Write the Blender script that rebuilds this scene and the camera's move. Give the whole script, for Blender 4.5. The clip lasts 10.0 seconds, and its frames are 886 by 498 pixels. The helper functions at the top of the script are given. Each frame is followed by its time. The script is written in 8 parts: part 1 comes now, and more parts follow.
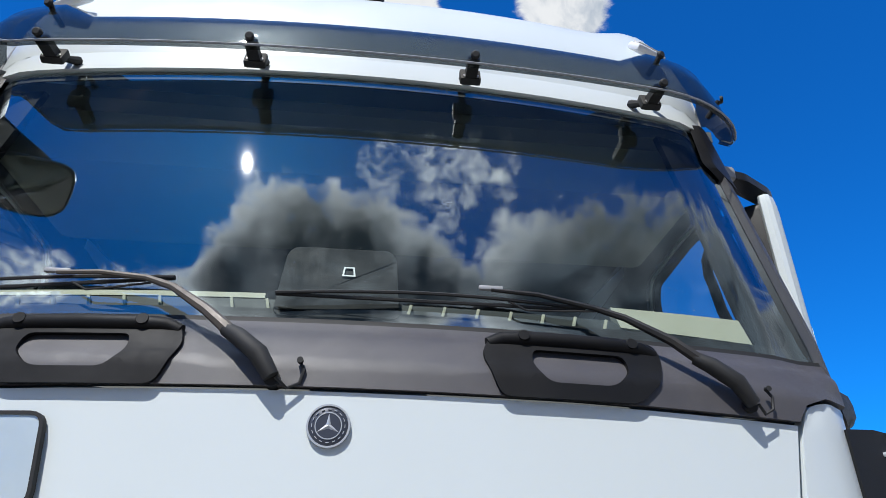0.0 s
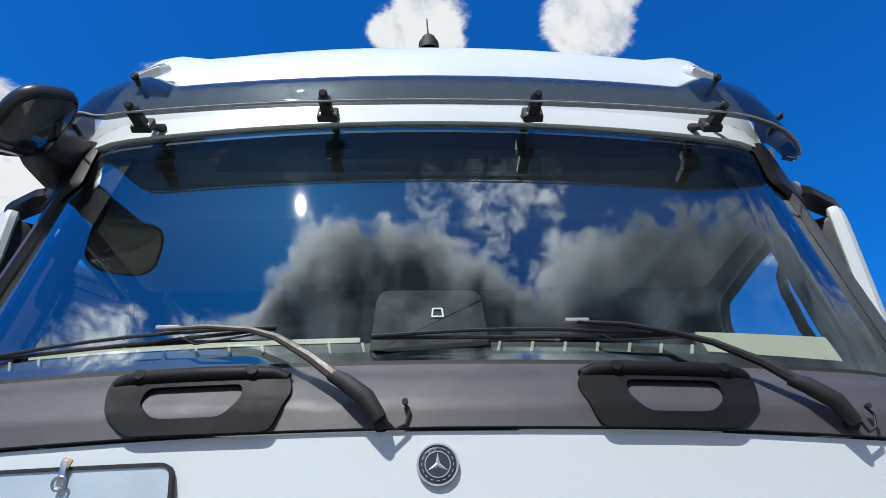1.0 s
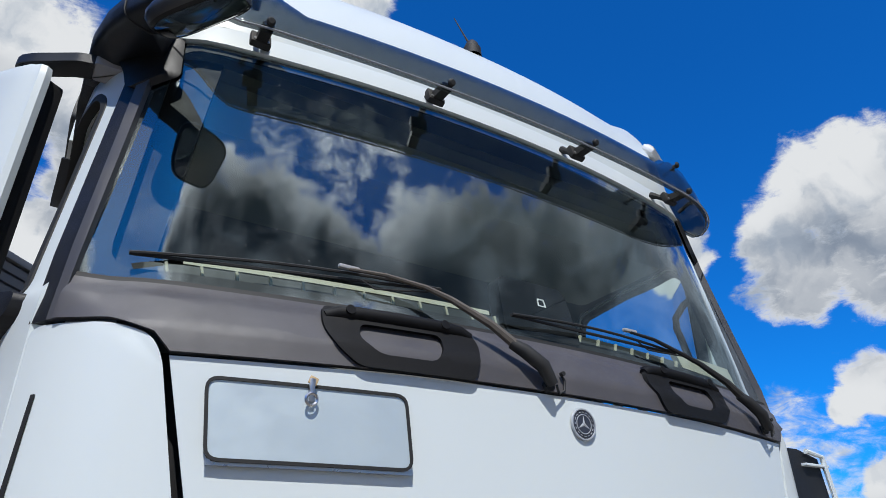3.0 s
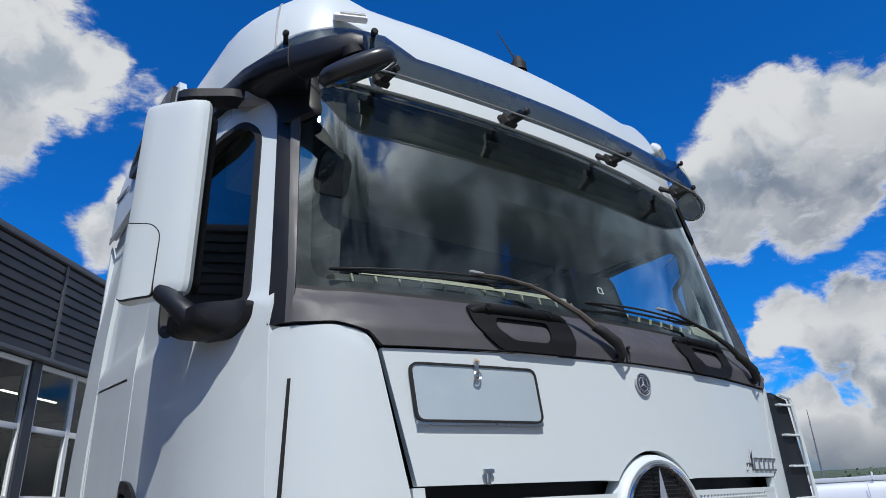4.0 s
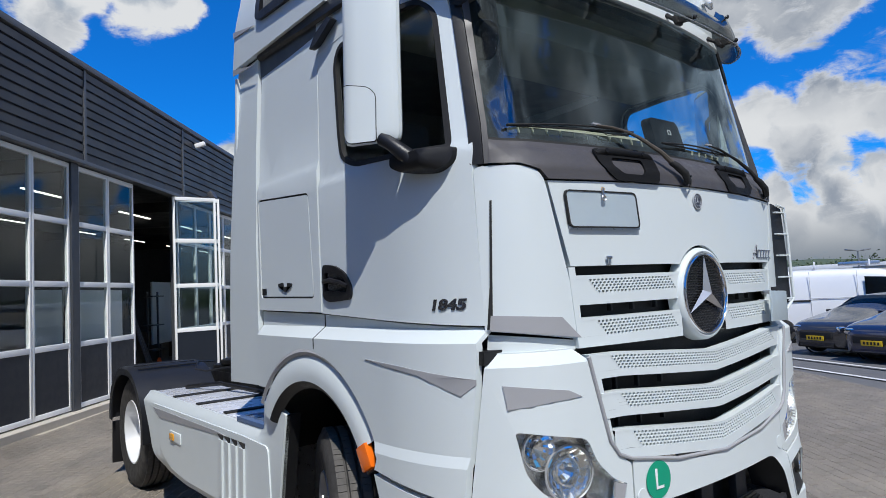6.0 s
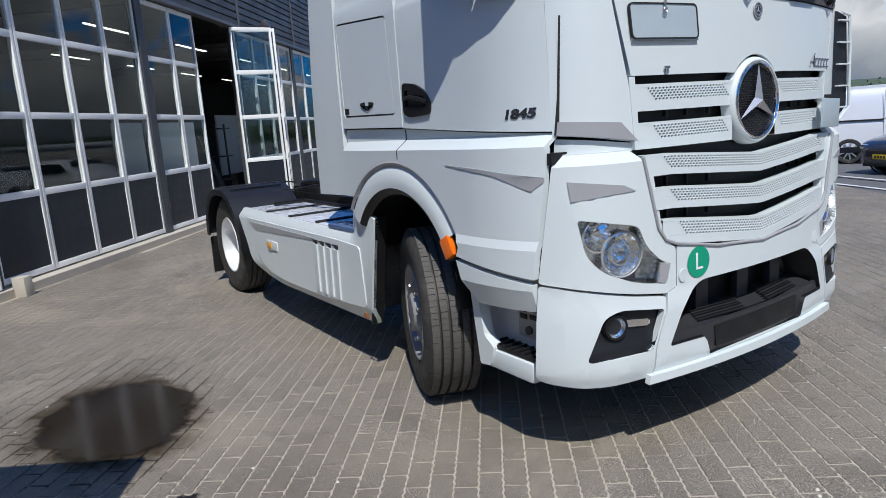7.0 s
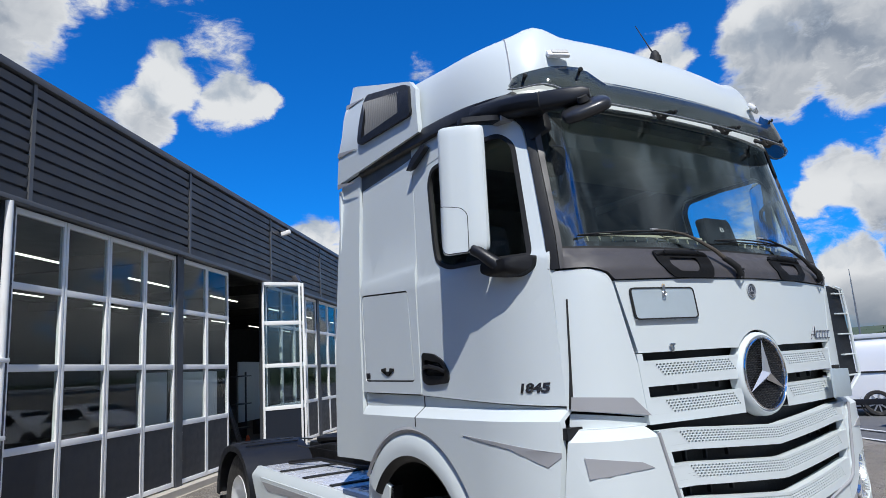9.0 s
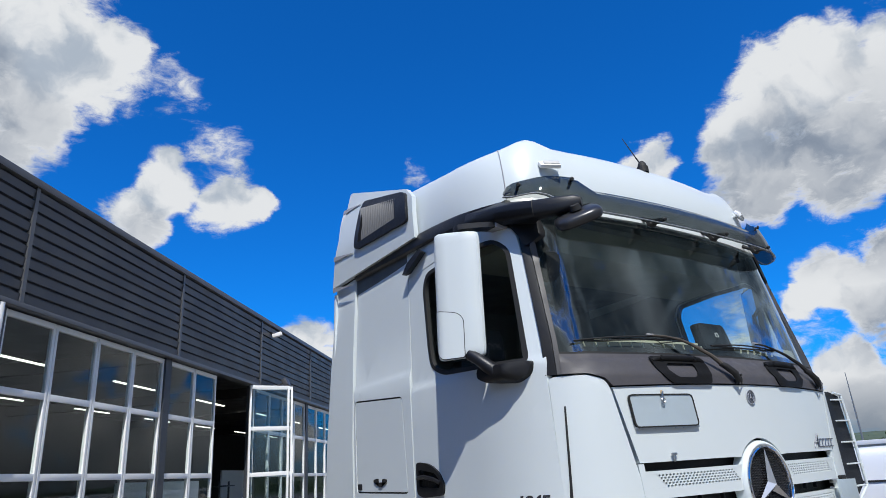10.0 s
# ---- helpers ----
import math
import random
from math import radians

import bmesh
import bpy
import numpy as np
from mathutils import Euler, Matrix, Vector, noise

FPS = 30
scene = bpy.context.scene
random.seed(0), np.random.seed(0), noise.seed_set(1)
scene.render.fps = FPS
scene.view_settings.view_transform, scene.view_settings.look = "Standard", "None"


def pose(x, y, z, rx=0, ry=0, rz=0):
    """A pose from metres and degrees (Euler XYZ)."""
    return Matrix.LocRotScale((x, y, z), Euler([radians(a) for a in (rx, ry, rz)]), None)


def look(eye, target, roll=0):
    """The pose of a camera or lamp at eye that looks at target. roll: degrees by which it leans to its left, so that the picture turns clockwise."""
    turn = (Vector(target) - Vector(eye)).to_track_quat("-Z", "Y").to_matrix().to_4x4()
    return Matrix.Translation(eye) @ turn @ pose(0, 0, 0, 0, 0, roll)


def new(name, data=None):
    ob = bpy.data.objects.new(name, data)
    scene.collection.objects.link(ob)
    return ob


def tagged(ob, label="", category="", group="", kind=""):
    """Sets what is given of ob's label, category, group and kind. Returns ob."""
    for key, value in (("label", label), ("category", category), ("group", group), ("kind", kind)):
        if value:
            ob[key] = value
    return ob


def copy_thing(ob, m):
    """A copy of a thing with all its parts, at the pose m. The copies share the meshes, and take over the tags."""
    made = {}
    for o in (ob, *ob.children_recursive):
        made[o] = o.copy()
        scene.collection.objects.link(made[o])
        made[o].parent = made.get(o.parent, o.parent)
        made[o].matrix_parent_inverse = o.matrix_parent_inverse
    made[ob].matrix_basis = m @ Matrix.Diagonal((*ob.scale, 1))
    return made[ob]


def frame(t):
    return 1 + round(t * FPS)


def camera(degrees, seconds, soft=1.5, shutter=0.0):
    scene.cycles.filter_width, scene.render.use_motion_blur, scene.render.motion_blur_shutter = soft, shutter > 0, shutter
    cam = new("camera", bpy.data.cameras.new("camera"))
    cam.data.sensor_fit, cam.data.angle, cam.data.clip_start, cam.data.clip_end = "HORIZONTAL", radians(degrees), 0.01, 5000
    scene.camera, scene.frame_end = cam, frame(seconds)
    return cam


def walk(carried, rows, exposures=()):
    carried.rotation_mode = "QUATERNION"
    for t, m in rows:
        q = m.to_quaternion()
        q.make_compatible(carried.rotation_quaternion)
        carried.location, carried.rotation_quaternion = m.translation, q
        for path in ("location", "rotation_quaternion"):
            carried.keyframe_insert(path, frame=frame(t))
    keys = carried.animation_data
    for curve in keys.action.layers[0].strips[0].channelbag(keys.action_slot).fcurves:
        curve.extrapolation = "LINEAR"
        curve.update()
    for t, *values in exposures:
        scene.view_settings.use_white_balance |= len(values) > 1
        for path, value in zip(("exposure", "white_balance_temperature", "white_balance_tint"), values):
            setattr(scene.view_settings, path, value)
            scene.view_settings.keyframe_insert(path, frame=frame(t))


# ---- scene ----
cam = camera(68.8, 10.0, soft=0.7)
PATH = [
    (0, (0.074, -1.088, 1.773), (0.259, 0.665, 2.719), 0.3),
    (0.5, (0.045, -1.121, 1.778), (0.226, 0.592, 2.794), -0.6),
    (1, (-0.022, -1.135, 1.772), (0.038, 0.584, 2.792), -1.4),
    (1.5, (-0.169, -1.107, 1.76), (-0.151, 0.613, 2.779), -1.3),
    (2, (-0.449, -1.061, 1.746), (-0.236, 0.658, 2.746), -0.5),
    (3.5, (-1.395, -1.163, 1.698), (-0.263, 0.258, 2.535), -1.7),
    (4, (-1.73, -1.253, 1.696), (-0.603, 0.225, 2.434), -2.9),
    (4.5, (-2.057, -1.324, 1.685), (-1.007, 0.219, 2.403), -2.9),
    (5, (-2.35, -1.28, 1.683), (-1.081, 0.212, 2.089), -2.7),
    (6.5, (-2.908, -1.687, 1.639), (-1.738, -0.066, 1.578), -3.8),
    (7, (-3.07, -1.786, 1.595), (-1.986, -0.147, 1.219), -4.1),
    (7.5, (-3.133, -1.839, 1.586), (-1.933, -0.306, 1.129), -3.9),
    (8, (-3.09, -1.883, 1.607), (-1.987, -0.253, 1.25), -4.1),
    (8.5, (-3.097, -1.889, 1.653), (-2.028, -0.199, 1.68), -3.9),
    (9, (-3.129, -1.899, 1.727), (-2.049, -0.255, 2.093), -3.8),
    (9.5, (-3.165, -1.9, 1.762), (-2.111, -0.381, 2.524), -4.0),
    (10, (-3.157, -1.909, 1.74), (-2.085, -0.357, 2.405), -4.0),
]
EXPOSURE = [(0, -0.04), (2, -0.06), (3.5, -0.30), (4, -0.36), (5, -0.28), (6.5, -0.26), (7, -0.26), (8, -0.20), (9, -0.20), (10, -0.18)]
walk(cam, [(t, look(eye, target, roll)) for t, eye, target, roll in PATH], EXPOSURE)

# ---- world, sun ----
SUN = Vector((-0.273, -0.501, 0.821)).normalized()
world = bpy.data.worlds.new("sky")
scene.world = world
world.use_nodes = True


def node(tree, kind, **kw):
    n = tree.nodes.new(kind)
    for k, v in kw.items():
        if k in n.inputs:
            n.inputs[k].default_value = v
    return n


def math_node(tree, op, a, b=None, clamp=False):
    n = tree.nodes.new("ShaderNodeMath")
    n.operation, n.use_clamp = op, clamp
    for i, v in enumerate((a, b)):
        if v is None:
            continue
        if isinstance(v, (int, float)):
            n.inputs[i].default_value = v
        else:
            tree.links.new(v, n.inputs[i])
    return n.outputs[0]


def ramp_node(tree, fac, lo, hi, a=0.0, b=1.0):
    n = tree.nodes.new("ShaderNodeMapRange")
    n.interpolation_type = "SMOOTHSTEP"
    for k, v in (("From Min", lo), ("From Max", hi), ("To Min", a), ("To Max", b)):
        n.inputs[k].default_value = v
    tree.links.new(fac, n.inputs["Value"])
    return n.outputs["Result"]


def mix_col(tree, fac, a, b):
    n = tree.nodes.new("ShaderNodeMix")
    n.data_type = "RGBA"
    for i, v in ((0, fac), (6, a), (7, b)):
        if isinstance(v, (int, float)):
            n.inputs[i].default_value = v
        elif isinstance(v, tuple):
            n.inputs[i].default_value = (*v, 1)
        else:
            tree.links.new(v, n.inputs[i])
    return n.outputs[2]


def noise_node(tree, vec, scale, detail=4.0, rough=0.55, distort=0.0):
    n = tree.nodes.new("ShaderNodeTexNoise")
    for k, v in (("Scale", scale), ("Detail", detail), ("Roughness", rough), ("Distortion", distort)):
        n.inputs[k].default_value = v
    if vec is not None:
        tree.links.new(vec, n.inputs["Vector"])
    return n.outputs["Fac"]


def direction(az, el):
    """Unit vector; az in degrees clockwise from +y, el above the horizon."""
    a, e = radians(az), radians(el)
    return (math.sin(a) * math.cos(e), math.cos(a) * math.cos(e), math.sin(e))


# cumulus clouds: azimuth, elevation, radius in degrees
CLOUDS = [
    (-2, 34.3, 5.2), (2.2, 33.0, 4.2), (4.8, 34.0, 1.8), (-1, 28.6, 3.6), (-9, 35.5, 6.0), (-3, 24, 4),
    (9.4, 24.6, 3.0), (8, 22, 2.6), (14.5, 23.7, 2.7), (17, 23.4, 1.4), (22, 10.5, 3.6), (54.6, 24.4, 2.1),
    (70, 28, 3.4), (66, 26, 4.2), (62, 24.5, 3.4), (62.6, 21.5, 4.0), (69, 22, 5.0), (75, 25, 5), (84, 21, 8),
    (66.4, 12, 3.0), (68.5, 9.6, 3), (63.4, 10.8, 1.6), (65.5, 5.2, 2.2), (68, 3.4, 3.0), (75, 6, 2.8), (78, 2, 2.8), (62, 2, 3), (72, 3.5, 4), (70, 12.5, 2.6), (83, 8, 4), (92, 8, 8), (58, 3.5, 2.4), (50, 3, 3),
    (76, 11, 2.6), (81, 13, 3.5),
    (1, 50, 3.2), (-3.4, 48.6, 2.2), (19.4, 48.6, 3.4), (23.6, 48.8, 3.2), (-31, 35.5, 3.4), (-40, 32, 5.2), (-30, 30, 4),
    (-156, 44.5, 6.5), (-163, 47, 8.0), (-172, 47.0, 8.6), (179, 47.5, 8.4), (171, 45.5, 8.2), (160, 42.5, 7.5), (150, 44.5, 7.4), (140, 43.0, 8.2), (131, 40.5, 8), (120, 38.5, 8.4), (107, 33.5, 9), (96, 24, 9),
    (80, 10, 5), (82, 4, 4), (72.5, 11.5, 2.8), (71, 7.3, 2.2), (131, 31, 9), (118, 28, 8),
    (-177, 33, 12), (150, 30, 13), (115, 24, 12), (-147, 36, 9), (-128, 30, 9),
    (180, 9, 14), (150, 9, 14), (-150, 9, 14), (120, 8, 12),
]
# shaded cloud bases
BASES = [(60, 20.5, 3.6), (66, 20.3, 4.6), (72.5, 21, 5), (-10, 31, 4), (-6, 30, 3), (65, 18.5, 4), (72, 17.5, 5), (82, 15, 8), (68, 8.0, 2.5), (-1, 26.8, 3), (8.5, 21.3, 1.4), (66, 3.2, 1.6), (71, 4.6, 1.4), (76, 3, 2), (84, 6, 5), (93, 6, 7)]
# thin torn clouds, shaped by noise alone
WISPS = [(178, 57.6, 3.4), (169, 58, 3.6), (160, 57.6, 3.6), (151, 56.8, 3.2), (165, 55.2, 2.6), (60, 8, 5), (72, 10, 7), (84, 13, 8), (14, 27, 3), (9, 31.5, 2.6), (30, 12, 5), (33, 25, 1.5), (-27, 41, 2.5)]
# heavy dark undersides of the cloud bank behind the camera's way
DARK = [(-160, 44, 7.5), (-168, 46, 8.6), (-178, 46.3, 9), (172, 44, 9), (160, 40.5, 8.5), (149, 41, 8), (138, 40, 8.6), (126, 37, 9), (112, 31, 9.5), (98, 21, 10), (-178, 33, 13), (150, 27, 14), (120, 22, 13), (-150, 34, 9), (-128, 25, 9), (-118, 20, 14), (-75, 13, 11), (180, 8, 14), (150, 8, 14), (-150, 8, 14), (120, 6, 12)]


def sun_side(tree, vec):
    """Cosine of the angle from the sun."""
    n = tree.nodes.new("ShaderNodeVectorMath")
    n.operation = "DOT_PRODUCT"
    tree.links.new(vec, n.inputs[0])
    n.inputs[1].default_value = SUN
    return n.outputs["Value"]


def build_sky():
    tree = world.node_tree
    tree.nodes.clear()
    out = tree.nodes.new("ShaderNodeOutputWorld")
    bg = node(tree, "ShaderNodeBackground", Strength=0.061)
    sky = tree.nodes.new("ShaderNodeTexSky")
    sky.sky_type, sky.sun_disc = "NISHITA", False
    sky.sun_elevation = math.asin(SUN.z)
    sky.sun_rotation = math.atan2(SUN.x, SUN.y)
    sky.air_density, sky.dust_density, sky.ozone_density = 1.0, 0.35, 3.0
    co = tree.nodes.new("ShaderNodeTexCoord").outputs["Generated"]
    straight = co
    # ragged outlines: the directions are stirred before the clouds are laid on them
    for scale, amount, detail in ((7.0, 0.10, 2.0), (26.0, 0.032, 6.0)):
        nz = tree.nodes.new("ShaderNodeTexNoise")
        nz.inputs["Scale"].default_value, nz.inputs["Detail"].default_value, nz.inputs["Roughness"].default_value = scale, detail, 0.6
        tree.links.new(straight, nz.inputs["Vector"])
        mid = tree.nodes.new("ShaderNodeVectorMath")
        mid.operation = "SUBTRACT"
        tree.links.new(nz.outputs["Color"], mid.inputs[0])
        mid.inputs[1].default_value = (0.5, 0.5, 0.5)
        st = tree.nodes.new("ShaderNodeVectorMath")
        st.operation = "MULTIPLY_ADD"
        tree.links.new(mid.outputs[0], st.inputs[0])
        st.inputs[1].default_value = (amount, amount, amount)
        tree.links.new(co, st.inputs[2])
        co = st.outputs[0]
    unit = tree.nodes.new("ShaderNodeVectorMath")
    unit.operation = "NORMALIZE"
    tree.links.new(co, unit.inputs[0])
    co = unit.outputs[0]
    flat = tree.nodes.new("ShaderNodeVectorMath")
    flat.operation = "MULTIPLY"
    tree.links.new(straight, flat.inputs[0])
    flat.inputs[1].default_value = (1.0, 1.0, 2.2)
    flat = flat.outputs[0]
    n_big = noise_node(tree, co, 9.0, 3, 0.5)
    n_fine = noise_node(tree, flat, 20.0, 9, 0.66, 0.4)

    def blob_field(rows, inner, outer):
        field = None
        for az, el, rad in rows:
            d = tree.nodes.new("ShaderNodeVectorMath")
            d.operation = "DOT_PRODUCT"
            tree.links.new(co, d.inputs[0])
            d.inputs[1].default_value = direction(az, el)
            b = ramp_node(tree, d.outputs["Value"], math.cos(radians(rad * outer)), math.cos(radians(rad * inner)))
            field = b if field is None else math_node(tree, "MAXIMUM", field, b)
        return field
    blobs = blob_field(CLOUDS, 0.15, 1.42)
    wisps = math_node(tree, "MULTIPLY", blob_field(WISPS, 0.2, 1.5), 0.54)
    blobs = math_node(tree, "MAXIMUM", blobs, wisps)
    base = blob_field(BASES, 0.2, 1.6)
    wobble = math_node(tree, "ADD", math_node(tree, "MULTIPLY", math_node(tree, "SUBTRACT", n_big, 0.5), 0.6), math_node(tree, "MULTIPLY", math_node(tree, "SUBTRACT", n_fine, 0.5), 1.35))
    dens = math_node(tree, "ADD", blobs, wobble)
    mask = math_node(tree, "MULTIPLY", ramp_node(tree, dens, 0.30, 0.80), ramp_node(tree, blobs, 0.0, 0.12))
    mask = math_node(tree, "POWER", mask, 1.35)
    puff = ramp_node(tree, noise_node(tree, co, 11.0, 7, 0.52, 0.15), 0.34, 0.66)
    # billows lit from above: the same noise, compared with itself a little higher up
    lift = tree.nodes.new("ShaderNodeVectorMath")
    lift.operation = "ADD"
    tree.links.new(co, lift.inputs[0])
    lift.inputs[1].default_value = (SUN.x * 0.012, SUN.y * 0.012, 0.030)
    relief = math_node(tree, "SUBTRACT", noise_node(tree, co, 10.0, 5, 0.5), noise_node(tree, lift.outputs[0], 10.0, 5, 0.5))
    lit = ramp_node(tree, relief, -0.19, 0.03)
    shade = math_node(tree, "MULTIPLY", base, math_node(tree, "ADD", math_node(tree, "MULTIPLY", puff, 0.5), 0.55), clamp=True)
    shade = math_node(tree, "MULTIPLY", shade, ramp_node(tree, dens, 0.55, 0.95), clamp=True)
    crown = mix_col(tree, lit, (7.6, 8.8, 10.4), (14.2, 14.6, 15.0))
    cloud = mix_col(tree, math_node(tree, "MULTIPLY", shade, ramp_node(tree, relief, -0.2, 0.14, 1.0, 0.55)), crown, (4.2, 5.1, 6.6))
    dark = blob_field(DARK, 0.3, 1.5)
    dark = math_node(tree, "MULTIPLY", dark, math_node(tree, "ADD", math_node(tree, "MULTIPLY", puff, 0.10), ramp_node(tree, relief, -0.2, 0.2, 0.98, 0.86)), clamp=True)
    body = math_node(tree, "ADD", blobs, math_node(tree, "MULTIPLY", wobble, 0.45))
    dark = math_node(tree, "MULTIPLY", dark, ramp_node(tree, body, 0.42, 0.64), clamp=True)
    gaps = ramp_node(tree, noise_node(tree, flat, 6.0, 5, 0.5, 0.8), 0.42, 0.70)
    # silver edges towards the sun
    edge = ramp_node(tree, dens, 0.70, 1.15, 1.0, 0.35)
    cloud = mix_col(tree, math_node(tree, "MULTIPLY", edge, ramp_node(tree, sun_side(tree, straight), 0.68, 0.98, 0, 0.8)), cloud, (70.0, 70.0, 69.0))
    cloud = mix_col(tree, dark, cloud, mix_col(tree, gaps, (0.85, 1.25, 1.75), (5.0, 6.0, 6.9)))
    blue = tree.nodes.new("ShaderNodeVectorMath")
    blue.operation = "MULTIPLY"
    tree.links.new(sky.outputs[0], blue.inputs[0])
    blue.inputs[1].default_value = (0.09, 1.42, 3.15)
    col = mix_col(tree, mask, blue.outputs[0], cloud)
    # pale haze along the horizon
    sep = tree.nodes.new("ShaderNodeSeparateXYZ")
    tree.links.new(straight, sep.inputs[0])
    col = mix_col(tree, ramp_node(tree, sep.outputs["Z"], 0.01, 0.10, 0.9, 0.0), col, (3.4, 4.2, 5.3))
    tree.links.new(col, bg.inputs["Color"])
    tree.links.new(bg.outputs[0], out.inputs["Surface"])


build_sky()
sun_data = bpy.data.lights.new("sun", "SUN")
sun_data.energy, sun_data.angle, sun_data.color = 5.3, radians(0.45), (1.0, 0.985, 0.945)
sun = new("sun", sun_data)
sun.matrix_world = look((0, 0, 30), Vector((0, 0, 30)) - SUN)


# ---- materials ----
def material(name, color, rough=0.5, metal=0.0, coat=0.0, spec=0.5, bump=0.0, bump_scale=200.0, vary=0.0, vary_scale=3.0, grime=None, grime_amount=0.0):
    m = bpy.data.materials.new(name)
    m.use_nodes = True
    t = m.node_tree
    b = t.nodes["Principled BSDF"]
    b.inputs["Roughness"].default_value = rough
    b.inputs["Metallic"].default_value = metal
    b.inputs["Coat Weight"].default_value = coat
    b.inputs["Coat Roughness"].default_value = 0.03
    b.inputs["Specular IOR Level"].default_value = spec
    co = t.nodes.new("ShaderNodeTexCoord").outputs["Object"]
    col = None
    if vary:
        n = noise_node(t, co, vary_scale, 6, 0.6)
        col = mix_col(t, n, tuple(c * (1 - vary) for c in color), tuple(min(1, c * (1 + vary)) for c in color))
        r = ramp_node(t, noise_node(t, co, vary_scale * 2.3, 5, 0.6), 0.3, 0.7, max(0.02, rough * 0.82), min(1, rough * 1.18))
        t.links.new(r, b.inputs["Roughness"])
    if grime:
        g = ramp_node(t, noise_node(t, co, 1.7, 8, 0.68, 0.6), 0.48, 0.75, 0, grime_amount)
        col = mix_col(t, g, col if col is not None else color, grime)
    if col is None:
        b.inputs["Base Color"].default_value = (*color, 1)
    else:
        t.links.new(col, b.inputs["Base Color"])
    if bump:
        bn = t.nodes.new("ShaderNodeBump")
        bn.inputs["Strength"].default_value = bump
        bn.inputs["Distance"].default_value = 0.002
        t.links.new(noise_node(t, co, bump_scale, 4, 0.6), bn.inputs["Height"])
        t.links.new(bn.outputs[0], b.inputs["Normal"])
    return m


def glass(name, tint, ior=1.5, rough=0.0, gain=1.0, gloss=(1.0, 1.0, 1.0), glare=0.0, dust=0.0, body=None, cloudy=0.0):
    """A pane: tinted see-through with a Fresnel gloss on it."""
    m = bpy.data.materials.new(name)
    m.use_nodes = True
    t = m.node_tree
    t.nodes.clear()
    out = t.nodes.new("ShaderNodeOutputMaterial")
    tr = t.nodes.new("ShaderNodeBsdfTransparent")
    tr.inputs[0].default_value = (*tint, 1)
    gl = t.nodes.new("ShaderNodeBsdfGlossy")
    gl.inputs["Roughness"].default_value = rough
    gl.inputs["Color"].default_value = (*gloss, 1)
    # gloss by angle, the same from both sides of the pane
    lw = t.nodes.new("ShaderNodeLayerWeight")
    lw.inputs["Blend"].default_value = 0.5
    f0 = ((ior - 1) / (ior + 1)) ** 2
    rise = math_node(t, "MULTIPLY", math_node(t, "POWER", lw.outputs["Facing"], 5.0), 1 - f0)
    fac = math_node(t, "MULTIPLY", math_node(t, "ADD", rise, f0), gain, clamp=True)
    mx = t.nodes.new("ShaderNodeMixShader")
    t.links.new(fac, mx.inputs[0])
    t.links.new(tr.outputs[0], mx.inputs[1])
    t.links.new(gl.outputs[0], mx.inputs[2])
    last = mx.outputs[0]
    if cloudy:
        # milky body: some of the light is scattered back and through
        back, fore, both, m1 = (t.nodes.new("ShaderNodeBsdfDiffuse"), t.nodes.new("ShaderNodeBsdfTranslucent"), t.nodes.new("ShaderNodeMixShader"), t.nodes.new("ShaderNodeMixShader"))
        back.inputs[0].default_value = fore.inputs[0].default_value = (*body, 1)
        m1.inputs[0].default_value = cloudy
        t.links.new(back.outputs[0], both.inputs[1])
        t.links.new(fore.outputs[0], both.inputs[2])
        t.links.new(last, m1.inputs[1])
        t.links.new(both.outputs[0], m1.inputs[2])
        last = m1.outputs[0]
    if glare:
        # weak rough gloss that stands in for lens bloom round bright reflections
        haze = t.nodes.new("ShaderNodeBsdfGlossy")
        haze.inputs["Roughness"].default_value = 0.028
        m2 = t.nodes.new("ShaderNodeMixShader")
        m2.inputs[0].default_value = glare
        t.links.new(last, m2.inputs[1])
        t.links.new(haze.outputs[0], m2.inputs[2])
        last = m2.outputs[0]
    if dust:
        # dried drops and dust specks
        co = t.nodes.new("ShaderNodeTexCoord").outputs["Object"]
        specks = ramp_node(t, noise_node(t, co, 150.0, 2, 0.6), 0.69, 0.74, 0.0, dust)
        smear = ramp_node(t, noise_node(t, co, 5.0, 6, 0.65, 1.2), 0.60, 0.80, 0.0, dust * 0.10)
        df = t.nodes.new("ShaderNodeBsdfDiffuse")
        df.inputs[0].default_value = (0.55, 0.56, 0.55, 1)
        m3 = t.nodes.new("ShaderNodeMixShader")
        t.links.new(math_node(t, "MAXIMUM", specks, smear), m3.inputs[0])
        t.links.new(last, m3.inputs[1])
        t.links.new(df.outputs[0], m3.inputs[2])
        last = m3.outputs[0]
    t.links.new(last, out.inputs[0])
    return m


def emission(name, color, strength):
    m = material(name, (0.8, 0.8, 0.8))
    b = m.node_tree.nodes["Principled BSDF"]
    b.inputs["Emission Color"].default_value = (*color, 1)
    b.inputs["Emission Strength"].default_value = strength
    return m


WHITE = material("white_paint", (0.625, 0.675, 0.68), 0.34, spec=0.4, coat=0.14, vary=0.02, vary_scale=1.5, bump=0.02, bump_scale=60, grime=(0.70, 0.69, 0.66), grime_amount=0.06)
PILLAR_GREY = material("pillar_strip_grey", (0.05, 0.048, 0.05), 0.5, vary=0.06)
GREY_PAINT = material("grey_lacquer", (0.33, 0.33, 0.34), 0.4, vary=0.06)
COWL = material("cowl_plastic", (0.062, 0.058, 0.062), 0.5, bump=0.25, bump_scale=900, vary=0.12, vary_scale=5, grime=(0.14, 0.13, 0.12), grime_amount=0.35)
BLACK = material("black_plastic", (0.011, 0.011, 0.012), 0.48, spec=0.3, bump=0.25, bump_scale=700, vary=0.2)
